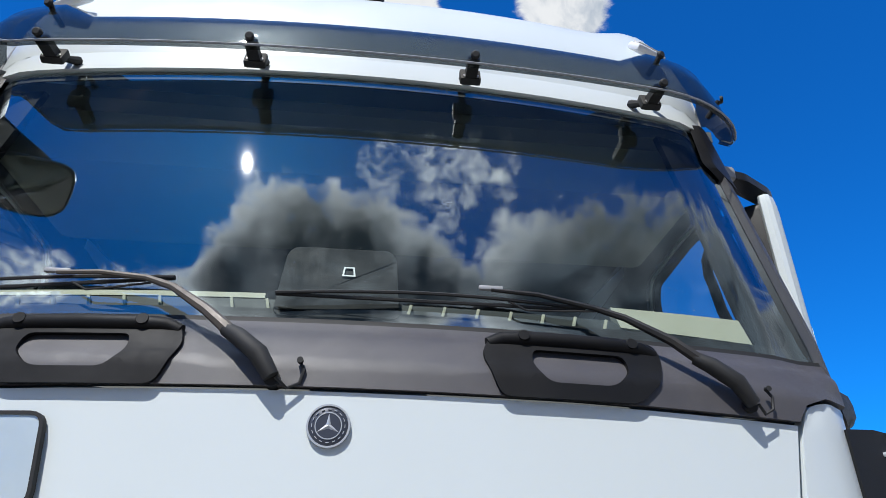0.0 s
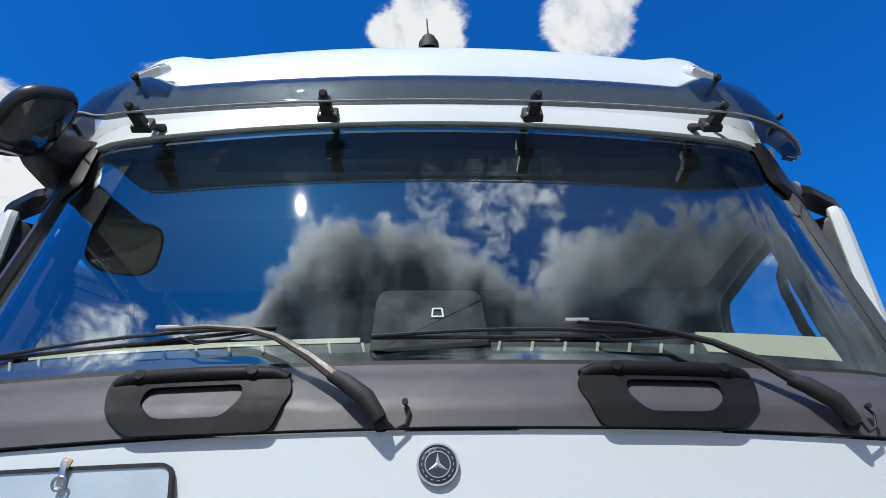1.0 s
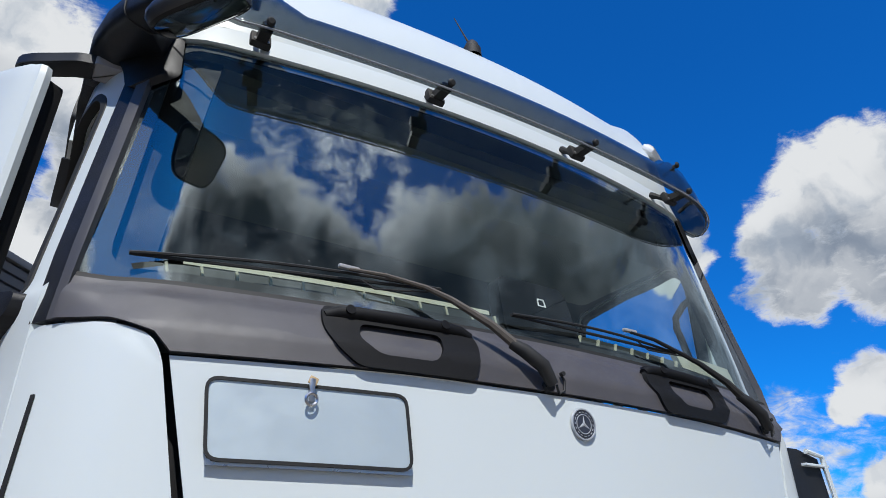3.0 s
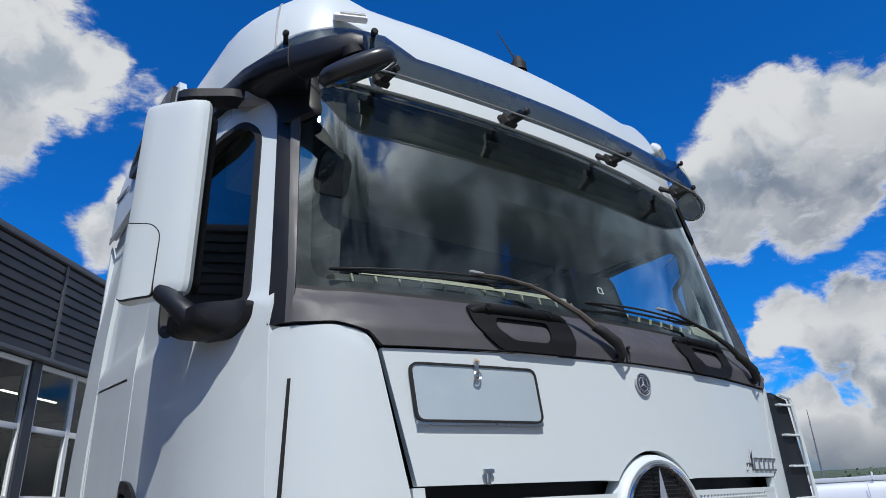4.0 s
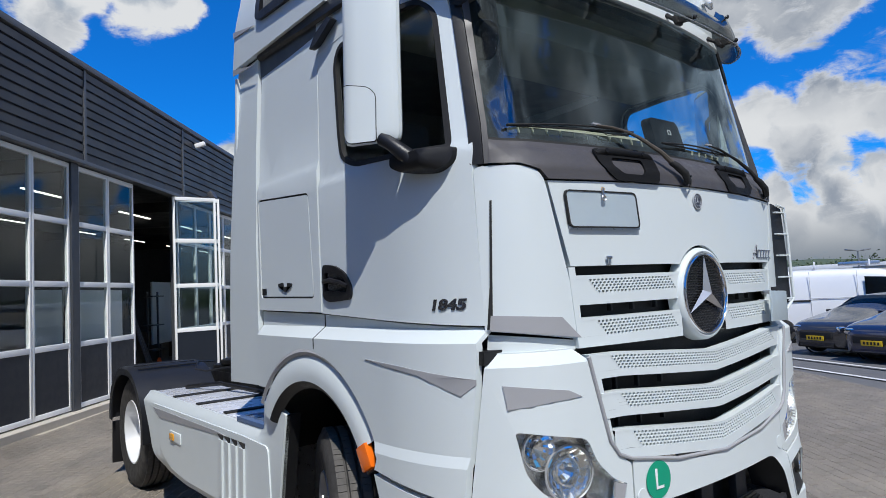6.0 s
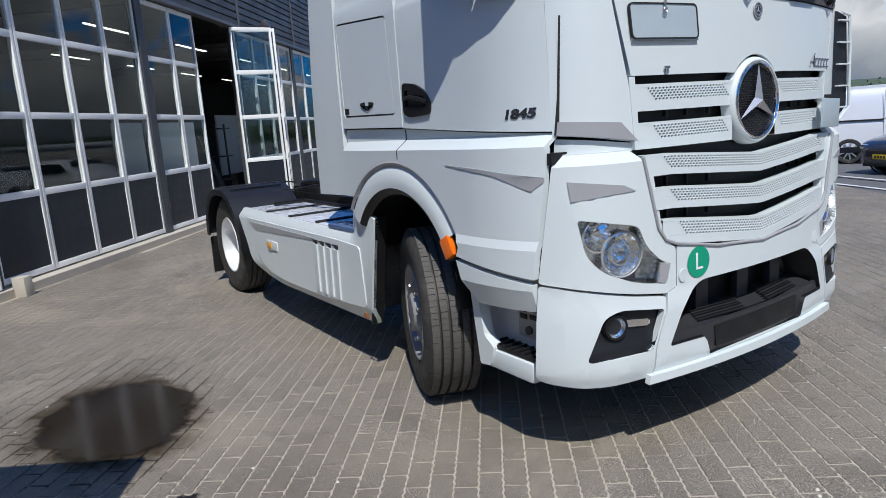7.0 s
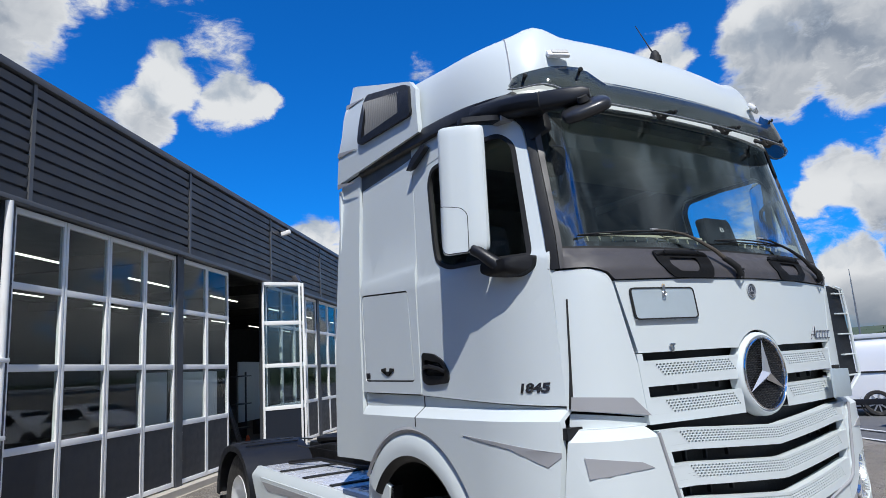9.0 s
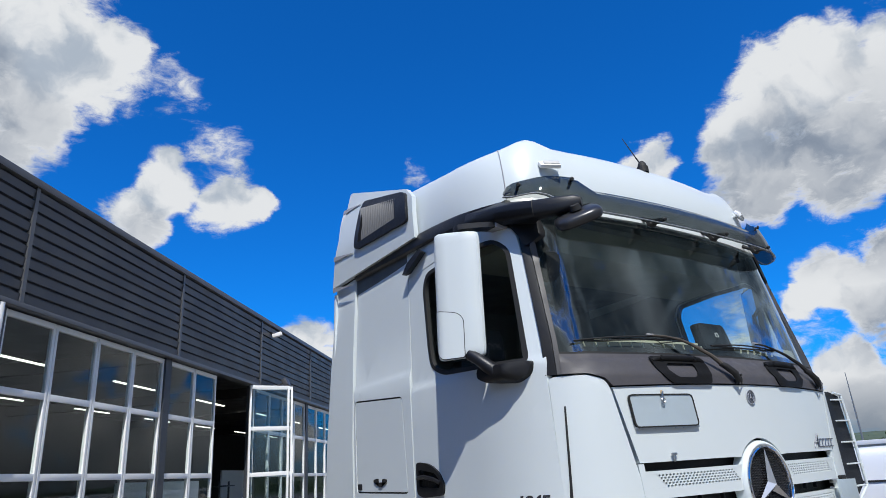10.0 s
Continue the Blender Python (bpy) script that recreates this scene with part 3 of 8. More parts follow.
def skin(x, y, z):
    """A point of the waist outline carried up to height z."""
    k = max(0.0, min(1.0, (abs(x) - 1.0) / 0.11))
    lean = lerp(poly_at(LEAN_GLASS, z), poly_at(LEAN_SIDE, z), k * k * (3 - 2 * k))
    return Vector((x * poly_at(NARROW, z), y + lean * max(0.0, 1 - y / 1.6), z))


def on_front(x, z, out=0.0):
    p = skin(x, front_y(x), z)
    h = 0.01
    t = skin(x + h, front_y(x + h), z) - skin(x - h, front_y(x - h), z)
    n = Vector((t.y, -t.x, 0)).normalized()
    return p + n * out


def on_side(y, z, sgn=-1, out=0.0):
    p = skin(sgn * side_x(y), y, z)
    p.x += sgn * out
    return p



def fillet(pts, r, n=4):
    """Rounds the corners of an outline."""
    out = []
    m = len(pts)
    for i, p in enumerate(pts):
        rr = r[i] if isinstance(r, (list, tuple)) else r
        a, b, c = Vector(pts[i - 1]), Vector(p), Vector(pts[(i + 1) % m])
        if rr <= 0:
            out.append(tuple(b))
            continue
        d = min(rr, (a - b).length * 0.45, (c - b).length * 0.45)
        p0, p2 = b + (a - b).normalized() * d, b + (c - b).normalized() * d
        for k in range(n + 1):
            t = k / n
            q = p0 * (1 - t) ** 2 + b * (2 * t * (1 - t)) + p2 * t * t
            out.append((q.x, q.y))
    return out


def arc(cu, cv, r, a0, a1, n=16):
    return [(cu + r * math.cos(radians(lerp(a0, a1, k / n))), cv + r * math.sin(radians(lerp(a0, a1, k / n)))) for k in range(n + 1)]


def grown(pts, d):
    """An outline moved outwards by d, for convex-ish shapes."""
    cx, cy = sum(p[0] for p in pts) / len(pts), sum(p[1] for p in pts) / len(pts)
    out = []
    m = len(pts)
    for i in range(m):
        a, c = Vector(pts[i - 1]), Vector(pts[(i + 1) % m])
        t = (c - a).normalized()
        n = Vector((t.y, -t.x))
        if n.dot(Vector(pts[i]) - Vector((cx, cy))) < 0:
            n = -n
        out.append((pts[i][0] + n.x * d, pts[i][1] + n.y * d))
    return out


def sheet(outer, to3d, thick, holes=(), step=0.06, cuts=()):
    """A panel cut out of a skin: an outline with holes in (u, v), laid on the skin by to3d(u, v), with its thickness behind."""
    bm = bmesh.new()
    edges = []
    for loop in (outer, *holes):
        vs = [bm.verts.new((u, v, 0)) for u, v in loop]
        edges += [bm.edges.new((vs[i - 1], vs[i])) for i in range(len(vs))]
    bmesh.ops.triangle_fill(bm, use_beauty=True, use_dissolve=False, edges=edges)
    us = [p[0] for p in outer]
    k = math.floor(min(us) / step) + 1
    while k * step < max(us):
        bmesh.ops.bisect_plane(bm, geom=bm.verts[:] + bm.edges[:] + bm.faces[:], plane_co=(k * step, 0, 0), plane_no=(1, 0, 0))
        k += 1
    for c in cuts:
        bmesh.ops.bisect_plane(bm, geom=bm.verts[:] + bm.edges[:] + bm.faces[:], plane_co=(0, c, 0), plane_no=(0, 1, 0))
    front = {}
    for v in bm.verts:
        u, w = v.co.x, v.co.y
        v.co = to3d(u, w, 0.0)
        front[v] = to3d(u, w, thick)
    if thick:
        faces = bm.faces[:]
        rim = [e for e in bm.edges if e.is_boundary]
        back = {v: bm.verts.new(q) for v, q in front.items()}
        for f in faces:
            bm.faces.new([back[v] for v in reversed(f.verts)])
        for e in rim:
            a, b = e.verts
            bm.faces.new((a, b, back[b], back[a]))
    return bm


def front_poly(outer, out=0.0, thick=0.02, holes=(), cuts=(), step=0.06):
    f = out if callable(out) else (lambda x, z: out)
    return sheet(outer, lambda u, v, d: on_front(u, v, f(u, v) - d), thick, holes, step, cuts)


def side_poly(outer, sgn=-1, out=0.0, thick=0.02, holes=(), cuts=(), step=0.09):
    f = out if callable(out) else (lambda y, z: out)
    return sheet(outer, lambda u, v, d: on_side(u, v, sgn, f(u, v) - d), thick, holes, step, cuts)


def mirrored(pts, sgn):
    return [(sgn * a, b) for a, b in pts]


def smooth(a, b, x):
    t = max(0.0, min(1.0, (x - a) / (b - a)))
    return t * t * (3 - 2 * t)


truck = empty("tractor_truck", "white two-axle tractor truck with high-roof cab, standing on pavers", "truck")

# ---- cab structure behind the panels ----
loop = [(-1.17, 2.42), (-1.17, 0.75), (-1.10, 0.37), (-0.9, 0.20), (-0.45, 0.12), (0, 0.10), (0.45, 0.12), (0.9, 0.20), (1.10, 0.37), (1.17, 0.75), (1.17, 2.42)]
part("cab_inner_shell", grid([[Vector((x, y, z)) for x, y in loop] for z in (1.42, 1.8, 2.10)], close_v=True), BLACK, truck)
part("cab_floor", box((2.32, 2.2, 0.05), (0, 1.33, 1.42)), BLACK, truck)
part("cab_rear_wall", box((2.3, 0.05, 2.1), (0, 2.40, 2.45)), INTERIOR, truck)
part("headliner", box((2.2, 1.95, 0.04), (0, 1.44, 3.07), 0.0), INTERIOR, truck)
for sg in (-1, 1):
    part("inner_side_wall", box((0.03, 1.15, 1.2), (sg * 1.15, 1.84, 2.5)), INTERIOR, truck)
part("firewall", box((2.0, 0.3, 0.7), (0, 0.55, 1.75)), BLACK, truck)

# ---- hood flap, corners, cowl ----
DEFLECTOR = [(1.144, 2.078), (1.231, 2.065), (1.255, 1.892), (1.263, 1.679), (1.273, 1.532), (1.129, 1.445), (1.028, 1.409)]
hood = [(-0.815, 1.742), (-0.23, 1.742)] + arc(0, 1.605, 0.218, 142, 38, 20) + [(0.23, 1.742), (0.815, 1.742), (0.9, 2.07), (0.45, 2.079), (0, 2.081), (-0.45, 2.079), (-0.9, 2.07)]
hood_flap = part("hood_flap", front_poly(hood, 0.0, 0.025), WHITE, truck)
for sg in (-1, 1):
    cp = fillet([(0.772, 1.462), (0.911, 2.066), (0.935, 2.108), (1.0, 2.13), (1.125, 2.132), (1.118, 1.515)], [0, 0.03, 0.05, 0.03, 0.02, 0])
    part("corner_panel", front_poly(mirrored(cp, sg), 0.0, 0.025), WHITE, truck)
    part("corner_inlay", front_poly(mirrored([(0.785, 1.47), (1.108, 1.515), (1.104, 1.572), (0.872, 1.553)], sg), 0.004, 0.004), GREY_PAINT, truck, "grey inlay at the corner panel's foot")
    part("air_slot", front_poly(mirrored([(1.101, 1.52), (1.113, 1.52), (1.103, 1.68), (1.093, 2.0), (1.088, 2.0)], sg), 0.003, 0.003), SEAM, truck, "narrow dark air slot")
    if sg < 0:
        continue
    for k in range(5):
        z = lerp(2.035, 1.532, k / 4)
        part("deflector_fin", box((0.13, 0.05, 0.009), (sg * 1.19, 0.19, z), 0.003), WHITE, truck)
    part("deflector_web", sheet([(1.06, 1.43), (1.13, 1.45), (1.268, 1.54), (1.258, 1.80), (1.228, 2.06), (1.12, 2.085), (1.06, 2.085)], lambda u, v, d: Vector((sg * u, 0.185 + d, v)), 0.012), DARKGREY, truck, "dark web behind the corner fins")
    part("deflector_edge", tube([(sg * x, 0.17, z) for x, z in DEFLECTOR], 0.009, 8), WHITE, truck)
cowl = [(-0.9, 2.076), (-0.45, 2.085), (0, 2.087), (0.45, 2.085), (0.9, 2.076), (0.93, 2.112), (1.0, 2.137), (1.09, 2.14), (1.085, 2.235), (-1.085, 2.235), (-1.09, 2.14), (-1.0, 2.137), (-0.93, 2.112)]
part("cowl_panel", front_poly(cowl, lambda x, z: -0.003 + 0.012 * smooth(2.225, 2.19, z), 0.02, cuts=(2.10, 2.115, 2.13, 2.15, 2.17, 2.19, 2.20, 2.21, 2.22)), COWL, truck, "dark grey plastic cowl under the windscreen")
part("windscreen_gasket", front_poly([(-1.09, 2.229), (1.09, 2.229), (1.085, 2.246), (-1.085, 2.246)], -0.006, 0.015), SEAM, truck)
ws = part("windscreen", grid([[on_front(lerp(-1.085, 1.085, i / 40), lerp(2.225, 3.02, j / 16), -0.012) for j in range(17)] for i in range(41)]), WINDSCREEN, truck, "tinted raked windscreen reflecting the sky", smooth=80)
ws.visible_shadow = False
part("windscreen_border", front_poly([(-1.08, 2.232), (1.08, 2.232), (1.08, 3.02), (-1.08, 3.02)], -0.018, 0.004, holes=[fillet([(-1.035, 2.272), (1.035, 2.272), (1.02, 2.985), (-1.02, 2.985)], 0.06)]), SEAM, truck, "black printed glass border")
for sg in (-1, 1):
    part("pillar_strip", front_poly(mirrored([(1.086, 2.14), (1.100, 2.14), (1.076, 3.04), (1.050, 3.04)], sg), 0.006, 0.02, cuts=[2.3, 2.5, 2.7, 2.9]), PILLAR_GREY, truck, "grey strip along the windscreen edge")
    part("a_pillar", front_poly(mirrored([(1.102, 2.142), (1.131, 2.142), (1.108, 3.04), (1.078, 3.04)], sg), 0.0, 0.03, cuts=[2.3, 2.5, 2.7, 2.9]), BLACK, truck, "matt black pillar trim")
part("header_panel", front_poly([(-1.12, 3.015), (1.12, 3.015), (1.13, 3.13), (-1.13, 3.13)], 0.0, 0.02, cuts=(3.05, 3.09)), WHITE, truck)

# ---- roof ----
SLAT_GREY = material("intake_slat", (0.11, 0.113, 0.12), 0.5)
RTOP = [(0.0, 3.455), (0.25, 3.475), (0.45, 3.495), (0.65, 3.53), (1.1, 3.585), (1.6, 3.65), (2.5, 3.90)]


def roof_loop():
    pts = [(x, front_y(x)) for x in [0.115 * k for k in range(0, 9)]]
    pts += CORNER[3:25:3]
    pts += [(1.22, y) for y in (0.8, 1.0, 1.25, 1.5, 1.75, 2.0, 2.25, 2.40)]
    return pts


def roof_rows():
    half = roof_loop()
    full = [(-x, y) for x, y in half[:0:-1]] + half
    rows = []
    for x, y in full:
        drip = 3.095 + 0.03 * min(1, max(0, y - 0.6))
        p = skin(x, y, drip)
        k = max(0.0, 1 - y / 0.75)
        ax = abs(x) / 1.22
        tx = x * lerp(0.885, 0.90, k)
        ty = y + 0.37 * max(0.0, 1 - y / 1.6) + 0.05 * k
        tz = poly_at(RTOP, ty) - 0.085 * ax**4 - 0.012 + 0.058 * math.exp(-(((abs(x) - 0.97) / 0.12) ** 2)) * smooth(0.8, 0.15, y)
        top = Vector((tx, ty, tz))
        row = []
        for i in range(11):
            a = i / 10 * math.pi / 2
            row.append(Vector((lerp(p.x, top.x, (1 - math.cos(a)) ** 1.05), lerp(p.y, top.y, (1 - math.cos(a)) ** 0.9), lerp(p.z, top.z, math.sin(a)))))
        for i in range(1, 6):
            f = i / 5
            yy = lerp(top.y, max(top.y, 0.6), f)
            row.append(Vector((top.x * (1 - f), yy, lerp(top.z, poly_at(RTOP, yy), f))))
        rows.append(row)
    return rows


ROOF_ROWS = roof_rows()
ROOF_SEAM = min(range(len(ROOF_ROWS) // 2), key=lambda k: abs(ROOF_ROWS[k][0].y - 0.48))
part("roof", grid(ROOF_ROWS), WHITE, truck, "white high roof with rising spoiler", smooth=60)
for sg in (-1, 1):
    seam_row = ROOF_ROWS[ROOF_SEAM if sg < 0 else -1 - ROOF_SEAM]
    part("roof_seam", tube([p + Vector((sg * 0.0015, -0.001, 0.001)) for p in seam_row[:11]], 0.0035, 6), GREY_PAINT, truck)
    flank = [(1.20, 3.12), (1.215, 3.40), (1.30, 3.485), (2.20, 3.845), (2.245, 3.85), (2.385, 3.12)]
    vent = fillet([(1.255, 3.245), (1.275, 3.44), (1.33, 3.475), (1.92, 3.655), (1.965, 3.60), (1.985, 3.31), (1.94, 3.285)], 0.03)
    flank_to = lambda u, v, d: Vector((sg * (1.213 - d - 0.10 * smooth(3.3, 3.95, v)), u, v))
    part("roof_deflector", sheet(flank, flank_to, 0.03, holes=[vent], cuts=(3.2, 3.3, 3.4, 3.5, 3.6, 3.7)), WHITE, truck, "white side air deflector beside the roof")
    vent_part = part("air_intake", sheet(vent, lambda u, v, d: flank_to(u, v, d - 0.02), 0.05, cuts=(3.3, 3.4, 3.5, 3.6), holes=[[(1.40, 3.315), (1.42, 3.45), (1.90, 3.60), (1.925, 3.33)]]), DARKGREY, truck, "black plastic intake with slatted grille")
    for k in range(20):
        y = 1.41 + k * 0.0268
        part("slat", box((0.016, 0.010, lerp(0.15, 0.27, k / 19)), (sg * lerp(1.212, 1.198, k / 19), y, lerp(3.385, 3.46, k / 19)), 0.003, (0, 0, 25 * sg)), SLAT_GREY, vent_part)
    part("intake_back", sheet(vent, lambda u, v, d: flank_to(u, v, d + 0.07), 0.0), SEAM, vent_part)
    for z, y0 in ((3.715, 2.0), (3.335, 2.03), (3.10, 2.05)):
        y1 = 2.31 - (z - 3.1) * 0.09 + 0.06
        part("deflector_notch", prism([(y0, z - 0.045), (y1, z + 0.02), (y1, z - 0.018)], lambda u, v, w: flank_to(u, v, -0.003 - w), 0.004), GREY_PAINT, truck)
    # black drip channel that runs forward into the mirror pod
    rows = []
    for k in range(16):
        y = lerp(2.06, 0.50, k / 15)
        lo = poly_at([(0.5, 3.020), (0.85, 3.046), (1.45, 3.064), (2.09, 3.090)], y)
        hi = poly_at([(0.5, 3.098), (0.85, 3.130), (1.45, 3.166), (2.09, 3.206)], y)
        rows.append([on_side(y, lo, sg, 0.002), on_side(y, lerp(lo, hi, 0.12), sg, 0.020), on_side(y, lerp(lo, hi, 0.80), sg, 0.024), on_side(y, hi, sg, 0.012)])
    part("drip_channel", grid(rows), DARKGREY, truck, "black drip channel along the roof edge")
    part("roof_rail", side_poly([(0.50, 2.955), (1.335, 2.90), (1.335, 3.085), (0.50, 3.05)], sg, -0.010, 0.02, cuts=(3.0,)), WHITE, truck)

for sg in (-1, 1):
    crown = fillet([(0.150, 2.86), (0.160, 3.045), (0.30, 3.085), (0.60, 3.10), (0.80, 3.10), (0.80, 3.02), (0.55, 3.0), (0.42, 2.985), (0.285, 2.945), (0.25, 2.88), (0.225, 2.80)], 0.02)
    part("pillar_crown", side_poly(crown, sg, 0.016, 0.03, cuts=(2.9, 2.95, 3.0, 3.05), step=0.04), BLACK, truck, "black cover where the roof edge meets the pillar")

# ---- doors and cab sides ----
WIN = fillet([(0.356, 2.213), (0.985, 2.255), (1.105, 2.31), (1.125, 2.42), (1.145, 2.80), (1.09, 2.882), (0.75, 2.905), (0.40, 2.895), (0.322, 2.82)], [0.03, 0.05, 0.06, 0.05, 0.06, 0.06, 0.05, 0.05, 0.05])


def crease(y, z):
    return -0.012 * smooth(2.20, 2.26, z)


door_parts = {}
for sg in (-1, 1):
    outline = [(0.262, 1.535), (0.8, 1.562), (1.315, 1.592), (1.315, 2.2), (1.325, 2.92), (1.20, 2.985), (0.85, 3.0), (0.47, 2.99), (0.275, 2.93), (0.258, 2.45), (0.28, 2.13)]
    outline = fillet(outline, [0, 0, 0, 0, 0.05, 0.03, 0, 0.04, 0.05, 0.05, 0.05])
    door = part("door", side_poly(outline, sg, crease, 0.03, holes=[WIN], cuts=(1.8, 2.0, 2.2, 2.22, 2.24, 2.26, 2.5, 2.8)), WHITE, truck)
    door_parts[sg] = door
    seal = part("window_seal", side_poly(WIN, sg, lambda y, z: crease(y, z) + 0.003, 0.025, holes=[grown(WIN, -0.024)], cuts=(2.5, 2.8)), SEAM, door, "black rubber window seal")
    pane = part("window_pane", sheet(grown(WIN, -0.02), lambda u, v, d: Vector((sg * (lerp(1.146, 1.196, (u - 0.34) / 0.8) - 0.052 * (v - 2.2) - d), u + poly_at(LEAN_SIDE, v) * (1 - u / 1.6), v)), 0.0), SIDE_GLASS, door, "dark tinted side glass")
    pane.visible_shadow = False
    hd = fillet([(1.285, 1.665), (1.225, 1.645), (1.03, 1.655), (1.02, 1.71), (1.07, 1.775), (1.16, 1.815), (1.285, 1.83)], 0.035)
    part("door_trim", side_poly(outline, sg, -0.042, 0.012, holes=[grown(WIN, 0.008)], cuts=(2.0, 2.2, 2.5, 2.8)), INTERIOR, door, "dark inner door trim")
    handle = part("door_handle", side_poly(hd, sg, 0.012, 0.015, holes=[fillet([(1.265, 1.70), (1.06, 1.69), (1.055, 1.725), (1.10, 1.765), (1.265, 1.79)], 0.02)]), BLACK, door, "black recessed door handle")
    part("handle_bowl", side_poly(grown(hd, -0.01), sg, 0.002, 0.0), GLOSSBLACK, handle)
    part("handle_grip", tube([on_side(1.27, 1.745, sg, 0.012), on_side(1.19, 1.75, sg, 0.024), on_side(1.10, 1.735, sg, 0.022), on_side(1.05, 1.715, sg, 0.012)], 0.011, 8), BLACK, handle)
    part("wind_flap", prism([(1.325, 2.925), (1.26, 2.925), (1.06, 3.005), (1.10, 3.03), (1.25, 2.985)], lambda u, v, w: on_side(u, v, sg, 0.0 + w), 0.035), DARKGREY, truck, "dark rain deflector over the window")
    lk = fillet([(1.395, 1.667), (2.035, 1.682), (2.045, 2.25), (1.425, 2.203)], 0.03)
    part("rear_side_panel", side_poly([(1.328, 1.597), (2.068, 1.615), (2.064, 3.11), (1.338, 3.06), (1.328, 2.2)], sg, lambda y, z: -0.014 * smooth(2.30, 2.36, z), 0.03, holes=[lk], cuts=(2.3, 2.33, 2.36, 2.6)), WHITE, truck)
    locker = part("side_locker", side_poly(grown(lk, -0.010), sg, -0.002, 0.02), WHITE, truck, "white storage locker flap")
    part("locker_seam", side_poly(grown(lk, 0.004), sg, -0.006, 0.02, holes=[grown(lk, -0.014)]), SEAM, locker)
    part("latch", side_poly(fillet([(1.64, 1.735), (1.80, 1.74), (1.80, 1.755), (1.745, 1.76), (1.735, 1.71), (1.70, 1.71), (1.69, 1.757), (1.64, 1.752)], 0.004), sg, 0.004, 0.008), SEAM, locker, "small black latch")
    part("lock", side_poly([(1.965, 1.70), (2.015, 1.70), (2.015, 1.735), (1.965, 1.735)], sg, 0.003, 0.006), DARKGREY, locker, "small dark lock plate")
    part("rear_corner_panel", side_poly([(2.083, 1.185), (2.53, 1.175), (2.515, 1.62), (2.385, 3.11), (2.078, 3.11)], sg, 0.004, 0.03, cuts=(1.6, 2.0, 2.5)), WHITE, truck)
    part("door_gap", side_poly([(1.295, 1.56), (1.35, 1.56), (1.36, 2.93), (1.31, 2.93)], sg, -0.024, 0.01, cuts=(2.0, 2.5)), SEAM, truck)
    part("rear_gap", side_poly([(2.05, 1.62), (2.10, 1.62), (2.095, 3.1), (2.045, 3.1)], sg, -0.024, 0.01, cuts=(2.0, 2.5)), SEAM, truck)
    part("rear_return", box((0.35, 0.03, 1.9), (sg * 1.03, 2.43, 2.12), 0.005, (4.0, 0, 0)), WHITE, truck)

# ---- lower sides, arches, steps, skirts ----
AY, AZ = 1.40, 0.72
WELL_GREY = material("step_well_plastic", (0.60, 0.61, 0.63), 0.5, vary=0.08)


def flare(y, z):
    k = smooth(2.3, 0.9, y)
    o = lerp(-0.022, lerp(0.014, 0.058, k), max(0.0, min(1.0, (1.528 - z) / 0.053)))
    return o + 0.014 * max(0.0, min(1.0, (1.065 - z) / 0.04)) * smooth(1.0, 0.8, y)


